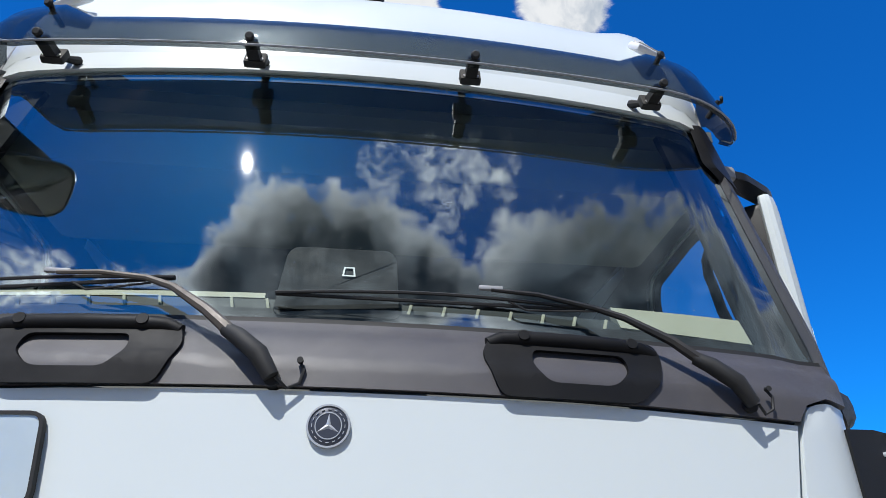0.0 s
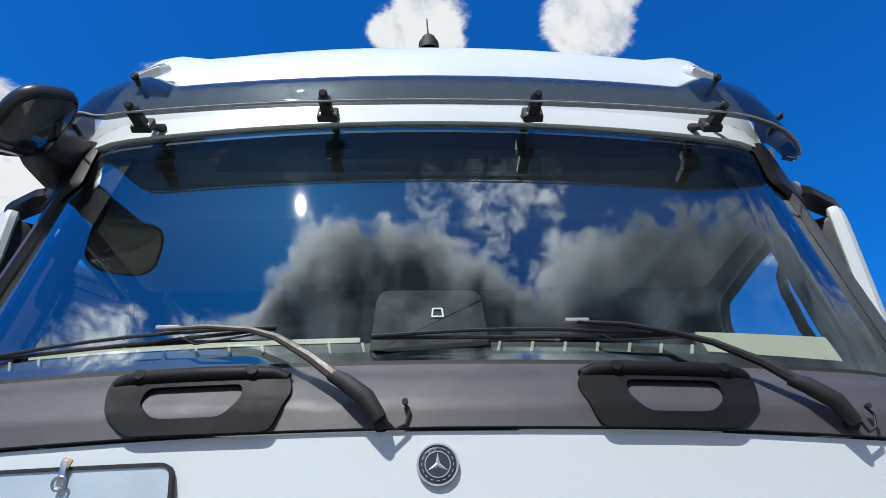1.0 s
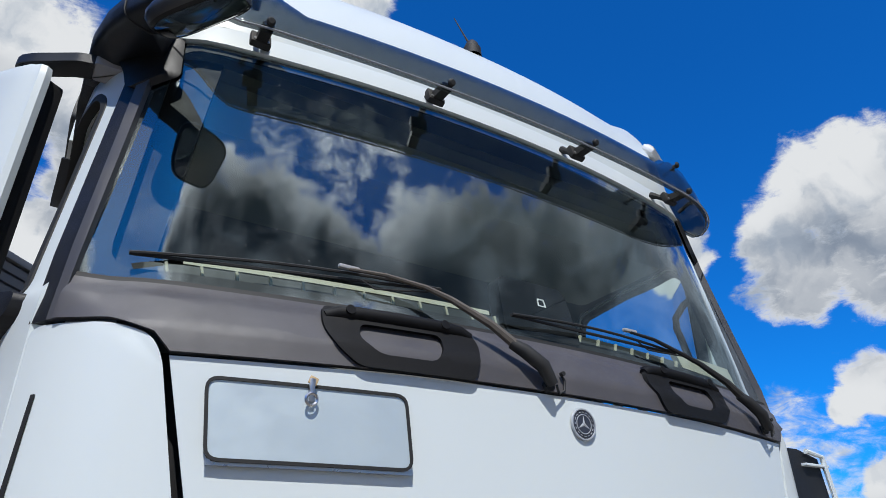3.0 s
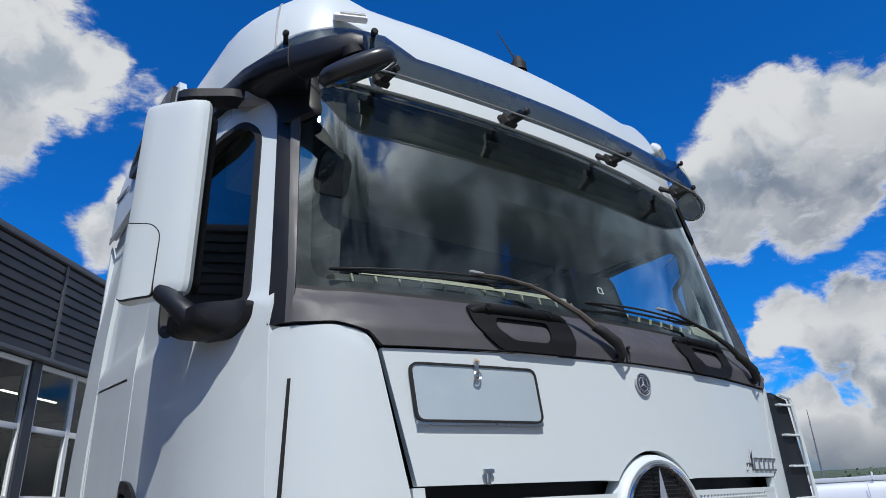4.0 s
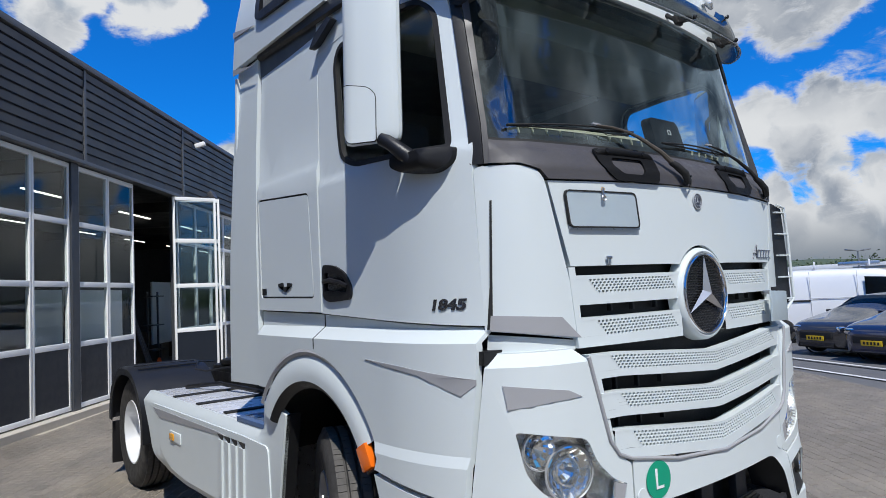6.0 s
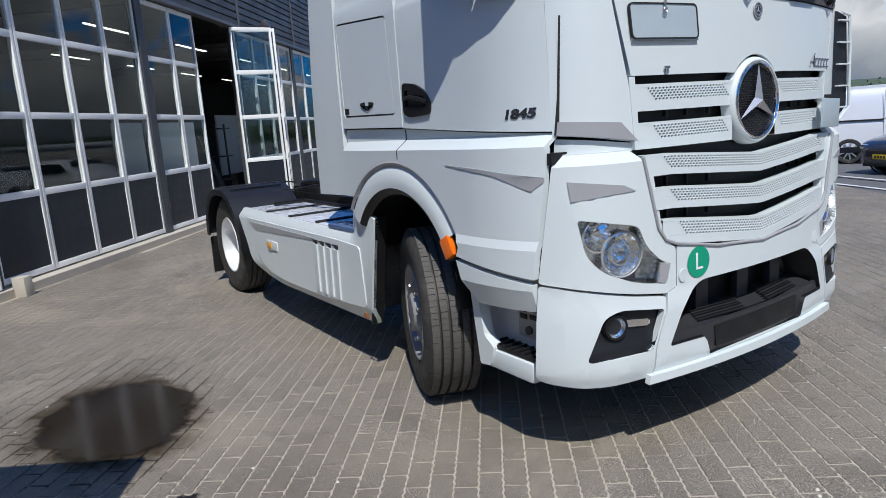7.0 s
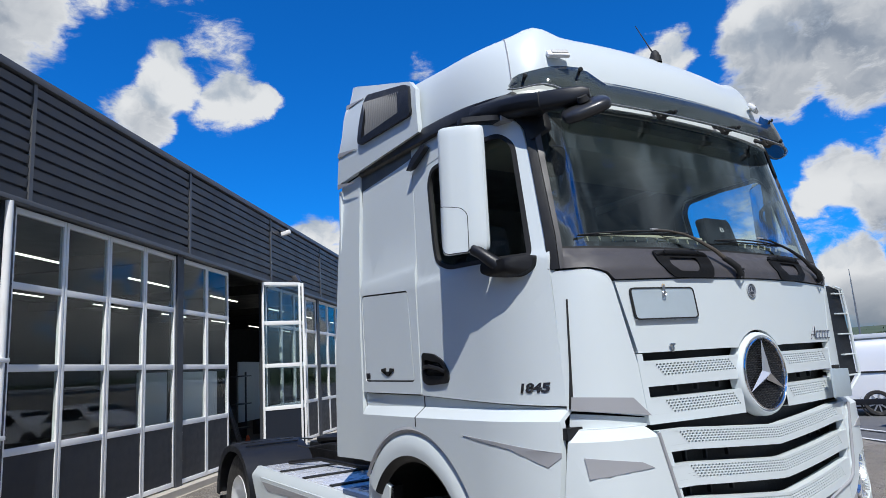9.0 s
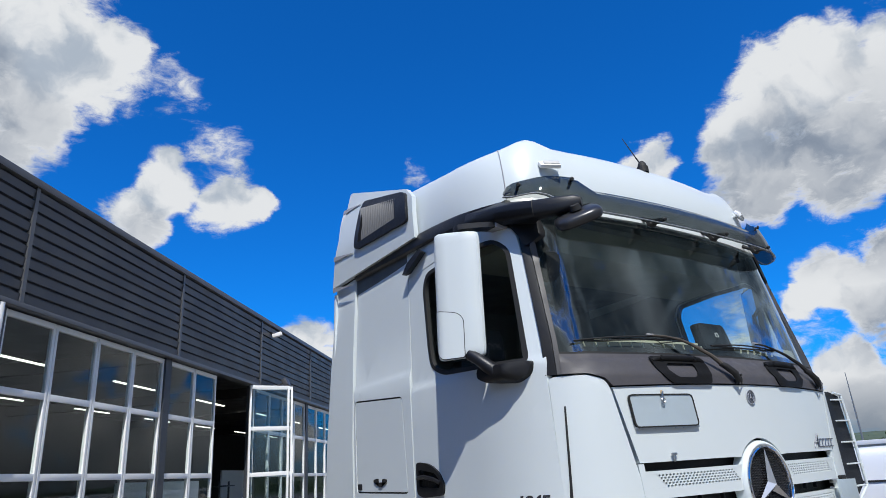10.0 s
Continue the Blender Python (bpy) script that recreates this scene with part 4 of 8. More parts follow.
for sg in (-1, 1):
    low = [(0.312, 0.895), (0.266, 1.30), (0.256, 1.46), (0.262, 1.527), (0.8, 1.554), (1.335, 1.586), (2.068, 1.607), (2.068, 1.185)]
    a_rear = math.degrees(math.asin((1.185 - AZ) / 0.69))
    low += [(AY - 0.69 * math.cos(radians(a)), AZ + 0.69 * math.sin(radians(a))) for a in np.linspace(180 - a_rear, 24, 26)]
    low += [(0.79, 0.955)]
    panel = part("lower_side_panel", side_poly(low, sg, flare, 0.03, cuts=(1.025, 1.065, 1.2, 1.35, 1.475, 1.528), step=0.06), WHITE, truck, smooth=16)
    part("inlay", side_poly([(0.85, 1.402), (0.60, 1.385), (0.262, 1.345), (0.262, 1.325), (0.315, 1.285), (0.5, 1.355)], sg, lambda y, z: flare(y, z) + 0.004, 0.005, cuts=(1.35,)), GREY_PAINT, panel, "grey wedge-shaped inlay")
    part("panel_seam", side_poly([(1.326, 1.425), (1.335, 1.425), (1.335, 1.586), (1.326, 1.586)], sg, lambda y, z: flare(y, z) + 0.0012, 0.003, cuts=(1.475, 1.528)), SEAM, panel)
    part("lower_flap", side_poly([(0.33, 0.735), (0.685, 0.728), (0.765, 0.83), (0.803, 0.932), (0.322, 0.868)], sg, lambda y, z: 0.066 - 0.04 * max(0.0, (0.84 - z) / 0.11), 0.03, cuts=(0.78, 0.84)), WHITE, truck, smooth=16)
    part("lower_seam", side_poly([(0.345, 0.86), (0.79, 0.92), (0.78, 0.96), (0.345, 0.912)], sg, 0.04, 0.02), GREY_PAINT, truck)

    def arch_sheet(r0, r1, x0, x1, a0, a1, n=30, steps=4, bulge=0.0):
        rows = []
        for i in range(n + 1):
            a = radians(lerp(a0, a1, i / n))
            rows.append([Vector((sg * (lerp(x0, x1, k / steps) + bulge * math.sin(math.pi * k / steps)), AY - lerp(r0, r1, k / steps) * math.cos(a), AZ + lerp(r0, r1, k / steps) * math.sin(a))) for k in range(steps + 1)])
        return grid(rows)
    arch = part("wheel_arch", arch_sheet(0.675, 0.545, 1.252, 1.275, 31, 146, bulge=0.012), WHITE, truck, "flared white wheel arch")
    part("arch_trim", arch_sheet(0.705, 0.67, 1.262, 1.262, 24, 146, steps=2, bulge=0.01), GREY_PAINT, arch, "grey rubber arch trim")
    part("arch_lip", arch_sheet(0.548, 0.505, 1.272, 1.235, 33, 146, steps=2, bulge=0.012), DARKGREY, arch, "black rubber inner arch lip")
    part("arch_liner", arch_sheet(0.53, 0.56, 1.24, 0.62, -8, 168, steps=3), BLACK, arch)
    indicator = part("side_indicator", box((0.05, 0.085, 0.11), (sg * 1.262, 0.885, 0.985), 0.012, (-28, 0, 0)), ORANGE, truck, "orange side indicator lamp")
    part("lamp_base", box((0.05, 0.10, 0.135), (sg * 1.232, 0.892, 0.985), 0.01, (-28, 0, 0)), DARKGREY, indicator)
    # entry step
    step = part("entry_step", box((0.32, 0.38, 0.10), (sg * 1.045, 0.545, 0.435), 0.02), WHITE, truck)
    part("tread", box((0.11, 0.34, 0.02), (sg * 1.135, 0.53, 0.497), 0.004), BLACK, step, "black ribbed tread plate")
    for k in range(7):
        part("tread_rib", box((0.10, 0.012, 0.012), (sg * 1.135, 0.38 + 0.05 * k, 0.51), 0.003), GLOSSBLACK, step)
    part("step_side", side_poly(fillet([(0.66, 0.40), (0.745, 0.39), (0.80, 0.80), (0.745, 0.80), (0.70, 0.55), (0.63, 0.50)], 0.015), sg, -0.005, 0.06), WHITE, step)
    part("step_back", box((0.02, 0.46, 0.50), (sg * 1.065, 0.55, 0.69)), WELL_GREY, step, "pale grey step well panel")
    part("step_rear_wall", box((0.30, 0.02, 0.50), (sg * 1.04, 0.775, 0.67)), WELL_GREY, step)
    part("well_roof", box((0.30, 0.42, 0.02), (sg * 1.02, 0.57, 0.90)), BLACK, step)
    part("step_front", box((0.22, 0.02, 0.44), (sg * 1.03, 0.285, 0.66)), WELL_GREY, step)
    part("plate_board", box((0.012, 0.16, 0.19), (sg * 1.082, 0.50, 0.645), 0.003), GREY_PAINT, step, "grey plate with small dark labels")
    for dy, dz, wl in ((-0.035, 0.055, 0.06), (0.04, 0.045, 0.05), (-0.035, 0.015, 0.06), (0.04, 0.01, 0.05)):
        part("label_plate", box((0.008, wl, 0.026), (sg * 1.088, 0.50 + dy, 0.645 + dz), 0.002), BLACK, step, "small dark maker's plate")
    part("tow_socket", disc(pose(sg * 1.084, 0.50, 0.59) @ pose(0, 0, 0, 0, 90 * sg, 0), 0.022, 0.016, 16), BLACK, step)

    # side skirt
    sk = fillet([(1.885, 0.345), (1.725, 1.06), (1.80, 1.085), (2.03, 1.10), (2.13, 0.93), (4.50, 0.945), (4.53, 0.86), (4.36, 0.62), (4.30, 0.50), (4.05, 0.36), (3.6, 0.325)], [0, 0.01, 0.01, 0.01, 0.04, 0.01, 0.01, 0.05, 0.05, 0.1, 0.1])
    inner = [(1.92, 0.455), (1.95, 0.86), (2.3, 0.872), (4.27, 0.873), (4.12, 0.70), (3.97, 0.50), (3.75, 0.425), (3.4, 0.40), (2.6, 0.41)]
    skirt = part("side_skirt", sheet(sk, lambda u, v, d: Vector((sg * (1.242 - d - 0.05 * smooth(0.86, 0.96, v) * smooth(1.95, 2.15, u) - 0.045 * smooth(0.46, 0.35, v)), u, v)), 0.03, cuts=(0.38, 0.42, 0.46, 0.86, 0.89, 0.92), step=0.12), WHITE, truck, "white side skirt with vertical fins")
    part("raised_panel", sheet(fillet(inner, 0.04), lambda u, v, d: Vector((sg * (1.25 - d), u, v)), 0.012), WHITE, skirt)
    part("stripe", sheet([(4.20, 0.842), (2.72, 0.842), (2.55, 0.83), (4.02, 0.775)], lambda u, v, d: Vector((sg * (1.254 - d), u, v)), 0.006), GREY_PAINT, skirt, "grey tapering stripe")
    for k in range(4):
        y = 2.70 - k * 0.118
        part("fin", sheet([(y, 0.80), (y + 0.02, 0.44), (y - 0.055, 0.44), (y - 0.075, 0.80)], lambda u, v, d: Vector((sg * (1.262 - d - 0.01 * smooth(y - 0.02, y + 0.03, u)), u, v)), 0.014), WHITE, skirt)
        part("fin_slot", sheet([(y + 0.02, 0.832), (y - 0.078, 0.832), (y - 0.07, 0.79)], lambda u, v, d: Vector((sg * (1.255 - d), u, v)), 0.005), DARKGREY, skirt)
    marker = part("marker_lamp", box((0.02, 0.10, 0.052), (sg * 1.258, 3.68, 0.675), 0.008), AMBER, skirt, "amber side marker lamp")
    part("lamp_frame", box((0.014, 0.26, 0.078), (sg * 1.252, 3.62, 0.678), 0.006), WHITE, skirt)
    part("reflector", box((0.01, 0.06, 0.035), (sg * 1.247, 1.935, 0.40), 0.004), material("dull_reflector", (0.32, 0.12, 0.04), 0.4), skirt, "small orange reflector")
    part("skirt_edge", prism([(1.885, 0.345), (1.725, 1.06), (1.75, 1.06), (1.91, 0.345)], lambda u, v, w: Vector((sg * (1.23 - w), u, v)), 0.08), BLACK, skirt)

# ---- grille ----
part("grille_backing", front_poly([(-0.66, 0.95), (0.66, 0.95), (0.80, 1.40), (0.80, 1.76), (-0.80, 1.76), (-0.80, 1.40)], -0.07, 0.01), BLACK, truck)


def drop(x, depth):
    return -depth * max(0.0, 1 - abs(x) / 0.62)


def slat_mesh(w0, w1, z0, z1, vee, gap, cols, rows_, hz0, hz1, out, half):
    """A grille slat with rows of oval holes; gap: half width left free at the badge."""
    bm = bmesh.new()

    def pt(x, z, d=0.0):
        return on_front(x, z + drop(x, vee), out - d)

    def patch(xa, xb, za, zb, n, d=0.0):
        for i in range(n):
            p, q = lerp(xa, xb, i / n), lerp(xa, xb, (i + 1) / n)
            bm.faces.new([bm.verts.new(pt(a, b, d)) for a, b in ((p, za), (q, za), (q, zb), (p, zb))])
    spans = {-1: [(-w1, -gap)], 1: [(gap, w1)], 0: [(-w1, w1)]}[half]
    for xa, xb in spans:
        n = max(4, int((xb - xa) / 0.05))
        lo, hi = (xa + 0.115 if xa == -w1 else xa + 0.045), (xb - 0.115 if xb == w1 else xb - 0.045)
        patch(xa, xb, z0, hz0, n)
        patch(xa, xb, hz1, z1, n)
        nc = max(3, int((hi - lo) / cols))
        cw, ch = (hi - lo) / nc, (hz1 - hz0) / rows_
        for j in range(rows_):
            za, zb = hz0 + j * ch, hz0 + (j + 1) * ch
            shift = (rows_ / 2 - j - 0.5) * cw * 0.5
            patch(xa, lo + shift + 0.006, za, zb, 2, 0.0009)
            patch(hi + shift - 0.006, xb, za, zb, 2, 0.0009)
            for i in range(nc):
                cx, cz = lo + shift + (i + 0.5) * cw, (za + zb) / 2
                rim = [(cx + a * cw / 2, cz + b * ch / 2) for a, b in ((1, 0), (1, 1), (0, 1), (-1, 1), (-1, 0), (-1, -1), (0, -1), (1, -1))]
                o = [bm.verts.new(pt(*p)) for p in rim]
                oval = [(cx + math.cos(k * math.pi / 4) * cw * 0.36, cz + math.sin(k * math.pi / 4) * ch * 0.455) for k in range(8)]
                e = [bm.verts.new(pt(*p)) for p in oval]
                f = [bm.verts.new(pt(*p, 0.012)) for p in oval]
                for k in range(8):
                    m = (k + 1) % 8
                    bm.faces.new((o[k], o[m], e[m], e[k]))
                    bm.faces.new((e[k], e[m], f[m], f[k]))
    # folded edges
    for zc in (z0, z1):
        for xa, xb in spans:
            n = max(4, int((xb - xa) / 0.05))
            for i in range(n):
                p, q = lerp(xa, xb, i / n), lerp(xa, xb, (i + 1) / n)
                bm.faces.new([bm.verts.new(v) for v in (pt(p, zc), pt(q, zc), pt(q, zc, 0.05), pt(p, zc, 0.05))])
    bmesh.ops.remove_doubles(bm, verts=bm.verts, dist=0.0004)
    return bm


SLATS = [(0.826, 0.826, 1.592, 1.706, 0.0, 0.184, 1.635, 1.692, 0.0), (0.795, 0.795, 1.430, 1.543, 0.0, 0.184, 1.470, 1.531, 0.0),
         (0.772, 0.772, 1.311, 1.403, 0.045, 0.0, 1.338, 1.394, 0.035), (0.738, 0.738, 1.160, 1.256, 0.052, 0.0, 1.190, 1.247, 0.04), (0.69, 0.69, 0.998, 1.112, 0.070, 0.0, 1.038, 1.102, 0.045)]
for w0, w1, z0, z1, vee, gap, h0, h1, out in SLATS:
    for half in ((-1, 1) if gap else (0,)):
        part("grille_slat", slat_mesh(w0, w1, z0, z1, vee, gap, 0.0205, 5, h0, h1, out, half), WHITE, truck, "white perforated grille slat", smooth=25)
for sg in (-1, 1):
    for z in (1.585, 1.29, 1.14):
        for x in (0.3, 0.45, 0.58):
            part("grille_rib", box((0.012, 0.02, 0.05), on_front(sg * x, z - (0.02 if z < 1.5 else 0), -0.05), 0.002), DARKGREY, truck)
    part("grille_side", front_poly(mirrored([(0.772, 1.43), (0.800, 1.43), (0.829, 1.738), (0.798, 1.738)], sg), 0.003, 0.03), WHITE, truck)
    part("grille_side", front_poly(mirrored([(0.750, 1.405), (0.786, 1.405), (0.722, 1.08), (0.69, 1.03), (0.655, 1.03), (0.690, 1.10)], sg), 0.036, 0.04), WHITE, truck)

# badge: ring, mesh disc, three-armed star
BADGE_M = Matrix.Translation(on_front(0, 1.605, 0.0)) @ pose(0, 0, 0, 90, 0, 0)
badge = part("grille_badge", lathe([(0.168, 0.0), (0.169, 0.014), (0.173, 0.020), (0.179, 0.018), (0.183, 0.010), (0.186, -0.02)], BADGE_M, 64), CHROME, truck, "round chrome badge with a three-armed star")
part("white_collar", lathe([(0.182, 0.000), (0.184, 0.010), (0.190, 0.014), (0.200, 0.008), (0.206, -0.004), (0.210, -0.05)], BADGE_M, 64), WHITE, badge)
part("mesh_disc", disc(BADGE_M @ pose(0, 0, -0.012), 0.172, 0.012, 48), GLOSSBLACK, badge, "black mesh disc")
bm = bmesh.new()
for i in range(-14, 15):
    for j in range(-15, 16):
        x, z = i * 0.0125 + (j % 2) * 0.00625, j * 0.0115
        if x * x + z * z < 0.164**2:
            p = BADGE_M @ Vector((x, z, 0.001))
            bmesh.ops.create_cone(bm, cap_ends=True, segments=5, radius1=0.0045, radius2=0.002, depth=0.004, matrix=Matrix.Translation(p) @ pose(0, 0, 0, 90, 0, 0))
part("mesh_studs", bm, DARKGREY, badge)
bm = bmesh.new()
for k in range(3):
    a = radians(90 + 120 * k)
    tip = BADGE_M @ Vector((0.170 * math.cos(a), 0.170 * math.sin(a), 0.014))
    base = [BADGE_M @ Vector((0.030 * math.cos(a + s * radians(60)), 0.030 * math.sin(a + s * radians(60)), 0.012)) for s in (-1, 1)]
    top = BADGE_M @ Vector((0, 0, 0.040))
    vs = [bm.verts.new(p) for p in (tip, base[0], base[1], top)]
    bm.faces.new((vs[0], vs[1], vs[3])), bm.faces.new((vs[0], vs[3], vs[2])), bm.faces.new((vs[0], vs[2], vs[1]))
part("star", bm, STAR_SILVER, badge, "chrome three-armed star", smooth=0)

EM = Matrix.Translation(on_front(0.0, 2.022, 0.002)) @ pose(0, 0, 0, 90, 0, 0)
emblem = part("hood_emblem", disc(EM @ Matrix.Diagonal((0.9, 0.9, 0.6, 1)), 0.038, 0.006, 32, bevel=0.002), BADGE_BLUE, truck, "small round dark enamel emblem")
EMS = EM @ Matrix.Diagonal((0.9, 0.9, 0.6, 1))
EMBLEM_SILVER = material("emblem_silver", (0.42, 0.44, 0.47), 0.38, metal=0.25)
part("emblem_wreath", disc(EMS @ pose(0, 0, 0.0045), 0.0235, 0.002, 32), BADGE_BLUE, emblem, "dark enamel centre")
part("emblem_ring", lathe([(0.036, 0.004), (0.037, 0.009), (0.040, 0.009), (0.041, 0.0)], EMS, 32), EMBLEM_SILVER, emblem)
part("emblem_ring", lathe([(0.023, 0.006), (0.0235, 0.008), (0.025, 0.008), (0.0255, 0.006)], EMS, 32), EMBLEM_SILVER, emblem)
bm = bmesh.new()
for k in range(3):
    a = radians(90 + 120 * k)
    vs = [bm.verts.new(EMS @ Vector(q)) for q in ((0.023 * math.cos(a), 0.023 * math.sin(a), 0.0066), (0.005 * math.cos(a + 1), 0.005 * math.sin(a + 1), 0.0066), (0, 0, 0.010), (0.005 * math.cos(a - 1), 0.005 * math.sin(a - 1), 0.0066))]
    bm.faces.new((vs[0], vs[1], vs[2])), bm.faces.new((vs[0], vs[2], vs[3]))
part("emblem_star", bm, EMBLEM_SILVER, emblem, smooth=0)
for k in range(16):
    a = radians(360 * k / 16)
    part("emblem_bar", box((0.0055, 0.0022, 0.0012), EMS @ Vector((0.0305 * math.cos(a), 0.0305 * math.sin(a), 0.0068)), 0, (0, -math.degrees(a) + 90, 0)), EMBLEM_SILVER, emblem)

# type lettering as bars on the hood, number on the doors
def stroke(u0, v0, u1, v1, r=0.0034):
    return tube([on_front(0.70 + u0 + 0.30 * v0, 1.762 + v0, 0.0025), on_front(0.70 + u1 + 0.30 * v1, 1.762 + v1, 0.0025)], r, 5)


lettering = part("hood_lettering", stroke(-0.135, 0.0, -0.095, 0.070), BADGE, truck, "slanted chrome lettering as bars")
for u0, v0, u1, v1 in ((-0.095, 0.070, -0.085, 0.0), (-0.135, 0.024, -0.085, 0.024)):
    part("letter_bar", stroke(u0, v0, u1, v1), BADGE, lettering)
for k in range(5):
    u = -0.068 + k * 0.045
    part("letter_bar", stroke(u, 0.003, u, 0.042), BADGE, lettering)
    part("letter_bar", stroke(u, 0.042, u + 0.031, 0.042), BADGE, lettering)
    part("letter_bar", stroke(u, 0.003, u + 0.031, 0.003), BADGE, lettering)
for sg in (-1, 1):
    number = text_mesh("1845", 0.056, 0.001, Matrix.Identity(4), 0.0024)
    for v in number.verts:
        u = v.co.x * 1.42 + v.co.y * 0.25
        v.co = on_side(0.40 + sg * u, 1.617 + v.co.y, sg, 0.002 + v.co.z)
    part("type_number", number, BADGE, door_parts[sg], "dark chrome model number", smooth=0)

# ---- bumper ----
BUMP = 0.05


def bump_out(x, z):
    return BUMP * max(0.0, min(1.0, (1.43 - z) / 0.045)) + 0.012 * smooth(0.80, 0.70, z) - 0.02 * smooth(0.46, 0.39, z)


HL = fillet([(1.062, 1.157), (0.826, 1.105), (0.788, 1.013), (0.708, 0.936), (0.648, 0.912), (0.672, 0.822), (0.762, 0.835), (0.860, 0.858), (0.985, 0.915), (1.04, 0.995)], [0.015, 0.03, 0.04, 0.04, 0.008, 0.01, 0.03, 0.05, 0.05, 0.05])
FOG = fillet([(1.046, 0.52), (0.99, 0.72), (0.93, 0.745), (0.70, 0.712), (0.765, 0.532)], [0.02, 0.05, 0.04, 0.015, 0.02])
for sg in (-1, 1):
    up = fillet([(0.835, 1.435), (side_x(0.25), 1.435), (side_x(0.262), 1.38), (side_x(0.325), 0.875), (1.05, 0.85), (0.86, 0.805), (0.676, 0.778), (0.62, 0.80), (0.62, 0.985), (0.66, 1.005), (0.705, 1.06), (0.725, 1.10), (0.755, 1.23), (0.785, 1.375)], [0.02, 0.02, 0.02, 0.01, 0.05, 0.05, 0.01, 0.0, 0.02, 0.04, 0.03, 0.03, 0.05, 0.03])
    corner = part("bumper_corner", front_poly(mirrored(up, sg), bump_out, 0.03, holes=[mirrored(HL, sg)], cuts=(1.385, 1.43), step=0.05), WHITE, truck, smooth=20)
    part("corner_inlay", front_poly(mirrored([(1.083, 1.322), (0.90, 1.290), (0.842, 1.262), (0.96, 1.255), (1.075, 1.236)], sg), lambda x, z: bump_out(x, z) + 0.004, 0.005), GREY_PAINT, corner, "grey wedge-shaped inlay")
    lowc = fillet([(0.765, 0.398), (1.07, 0.395), (side_x(0.35), 0.41), (side_x(0.327), 0.863), (1.05, 0.838), (0.86, 0.793), (0.684, 0.766), (0.69, 0.70), (0.75, 0.535)], [0.01, 0.03, 0.03, 0.01, 0.05, 0.05, 0.01, 0, 0])
    low = part("bumper_end", front_poly(mirrored(lowc, sg), bump_out, 0.03, holes=[mirrored(FOG, sg)], cuts=(0.42, 0.45, 0.5, 0.7, 0.75), step=0.05), WHITE, truck)
    # headlamp
    lamp = part("headlamp", front_poly(mirrored(grown(HL, 0.004), sg), -0.09, 0.01), LAMP_DARK, truck, "clear-glass headlamp with round reflectors")
    rim_o, rim_i = mirrored(grown(HL, 0.003), sg), mirrored(HL, sg)
    bm = bmesh.new()
    n = len(rim_i)
    va = [bm.verts.new(on_front(x, z, bump_out(x, z) - 0.004)) for x, z in rim_i]
    vb = [bm.verts.new(on_front(x, z, -0.085)) for x, z in rim_i]
    for i in range(n):
        bm.faces.new((va[i], va[(i + 1) % n], vb[(i + 1) % n], vb[i]))
    part("lamp_bowl", bm, LAMP_DARK, lamp)

    def aim(x, z, out):
        p = on_front(sg * x, z, out)
        return Matrix.Translation(p) @ pose(0, 0, 0, 90, 0, 0) @ pose(0, 0, 0, 0, 16 * sg, 0)
    part("reflector", lathe([(0.005, -0.075), (0.028, -0.066), (0.05, -0.048), (0.07, -0.026), (0.085, -0.003), (0.092, 0.012), (0.098, 0.010)], aim(0.882, 0.982, -0.005), 18), LAMP_FACET, lamp, "chrome bowl reflector", smooth=0)
    part("reflector_rim", lathe([(0.098, 0.012), (0.102, 0.016), (0.106, 0.010)], aim(0.882, 0.982, -0.005), 40), GREY_PAINT, lamp)
    part("reflector_rim", lathe([(0.071, 0.008), (0.074, 0.011), (0.077, 0.006)], aim(0.985, 1.07, -0.03), 32), GREY_PAINT, lamp)
    part("bulb_lens", lathe([(0.0001, 0.008), (0.03, 0.002), (0.042, -0.012), (0.042, -0.04)], aim(0.882, 0.982, 0.0), 32), LAMP_GLASS, lamp)
    part("bulb_ring", lathe([(0.042, -0.03), (0.046, -0.002), (0.052, -0.004), (0.055, -0.03)], aim(0.882, 0.982, 0.0), 32), LAMP_SILVER, lamp)
    part("reflector", lathe([(0.005, -0.05), (0.04, -0.035), (0.062, -0.004), (0.066, 0.008), (0.071, 0.006)], aim(0.985, 1.07, -0.03), 14), LAMP_FACET, lamp, "chrome bowl reflector", smooth=0)
    part("reflector", front_poly(mirrored([(0.92, 1.135), (0.83, 1.11), (0.80, 1.02), (0.85, 1.06), (0.93, 1.09)], sg), -0.02, 0.02), LAMP_SILVER, lamp, "chrome lamp mask")
    part("reflector", front_poly(mirrored([(0.775, 1.0), (0.71, 0.94), (0.66, 0.92), (0.68, 0.835), (0.78, 0.85), (0.79, 0.93)], sg), -0.03, 0.02), LAMP_SILVER, lamp, "chrome indicator mask")
    for k in range(6):
        part("prism", box((0.012, 0.012, 0.075), on_front(sg * (0.685 + 0.018 * k), 0.885 + 0.006 * k, -0.014), 0.004, (0, 14 * sg, 0)), LAMP_GLASS, lamp)
    part("lamp_end", front_poly(mirrored([(0.650, 0.908), (0.705, 0.925), (0.715, 0.835), (0.675, 0.825)], sg), bump_out(0.68, 0.87) - 0.002, 0.01), GREY_PAINT, lamp, "grey lamp end cap")
    cover = part("lamp_glass", front_poly(mirrored(grown(HL, -0.002), sg), lambda x, z: bump_out(x, z) - 0.003, 0.0, step=0.04), LAMP_GLASS, lamp, "clear lamp glass")
    cover.visible_shadow = False
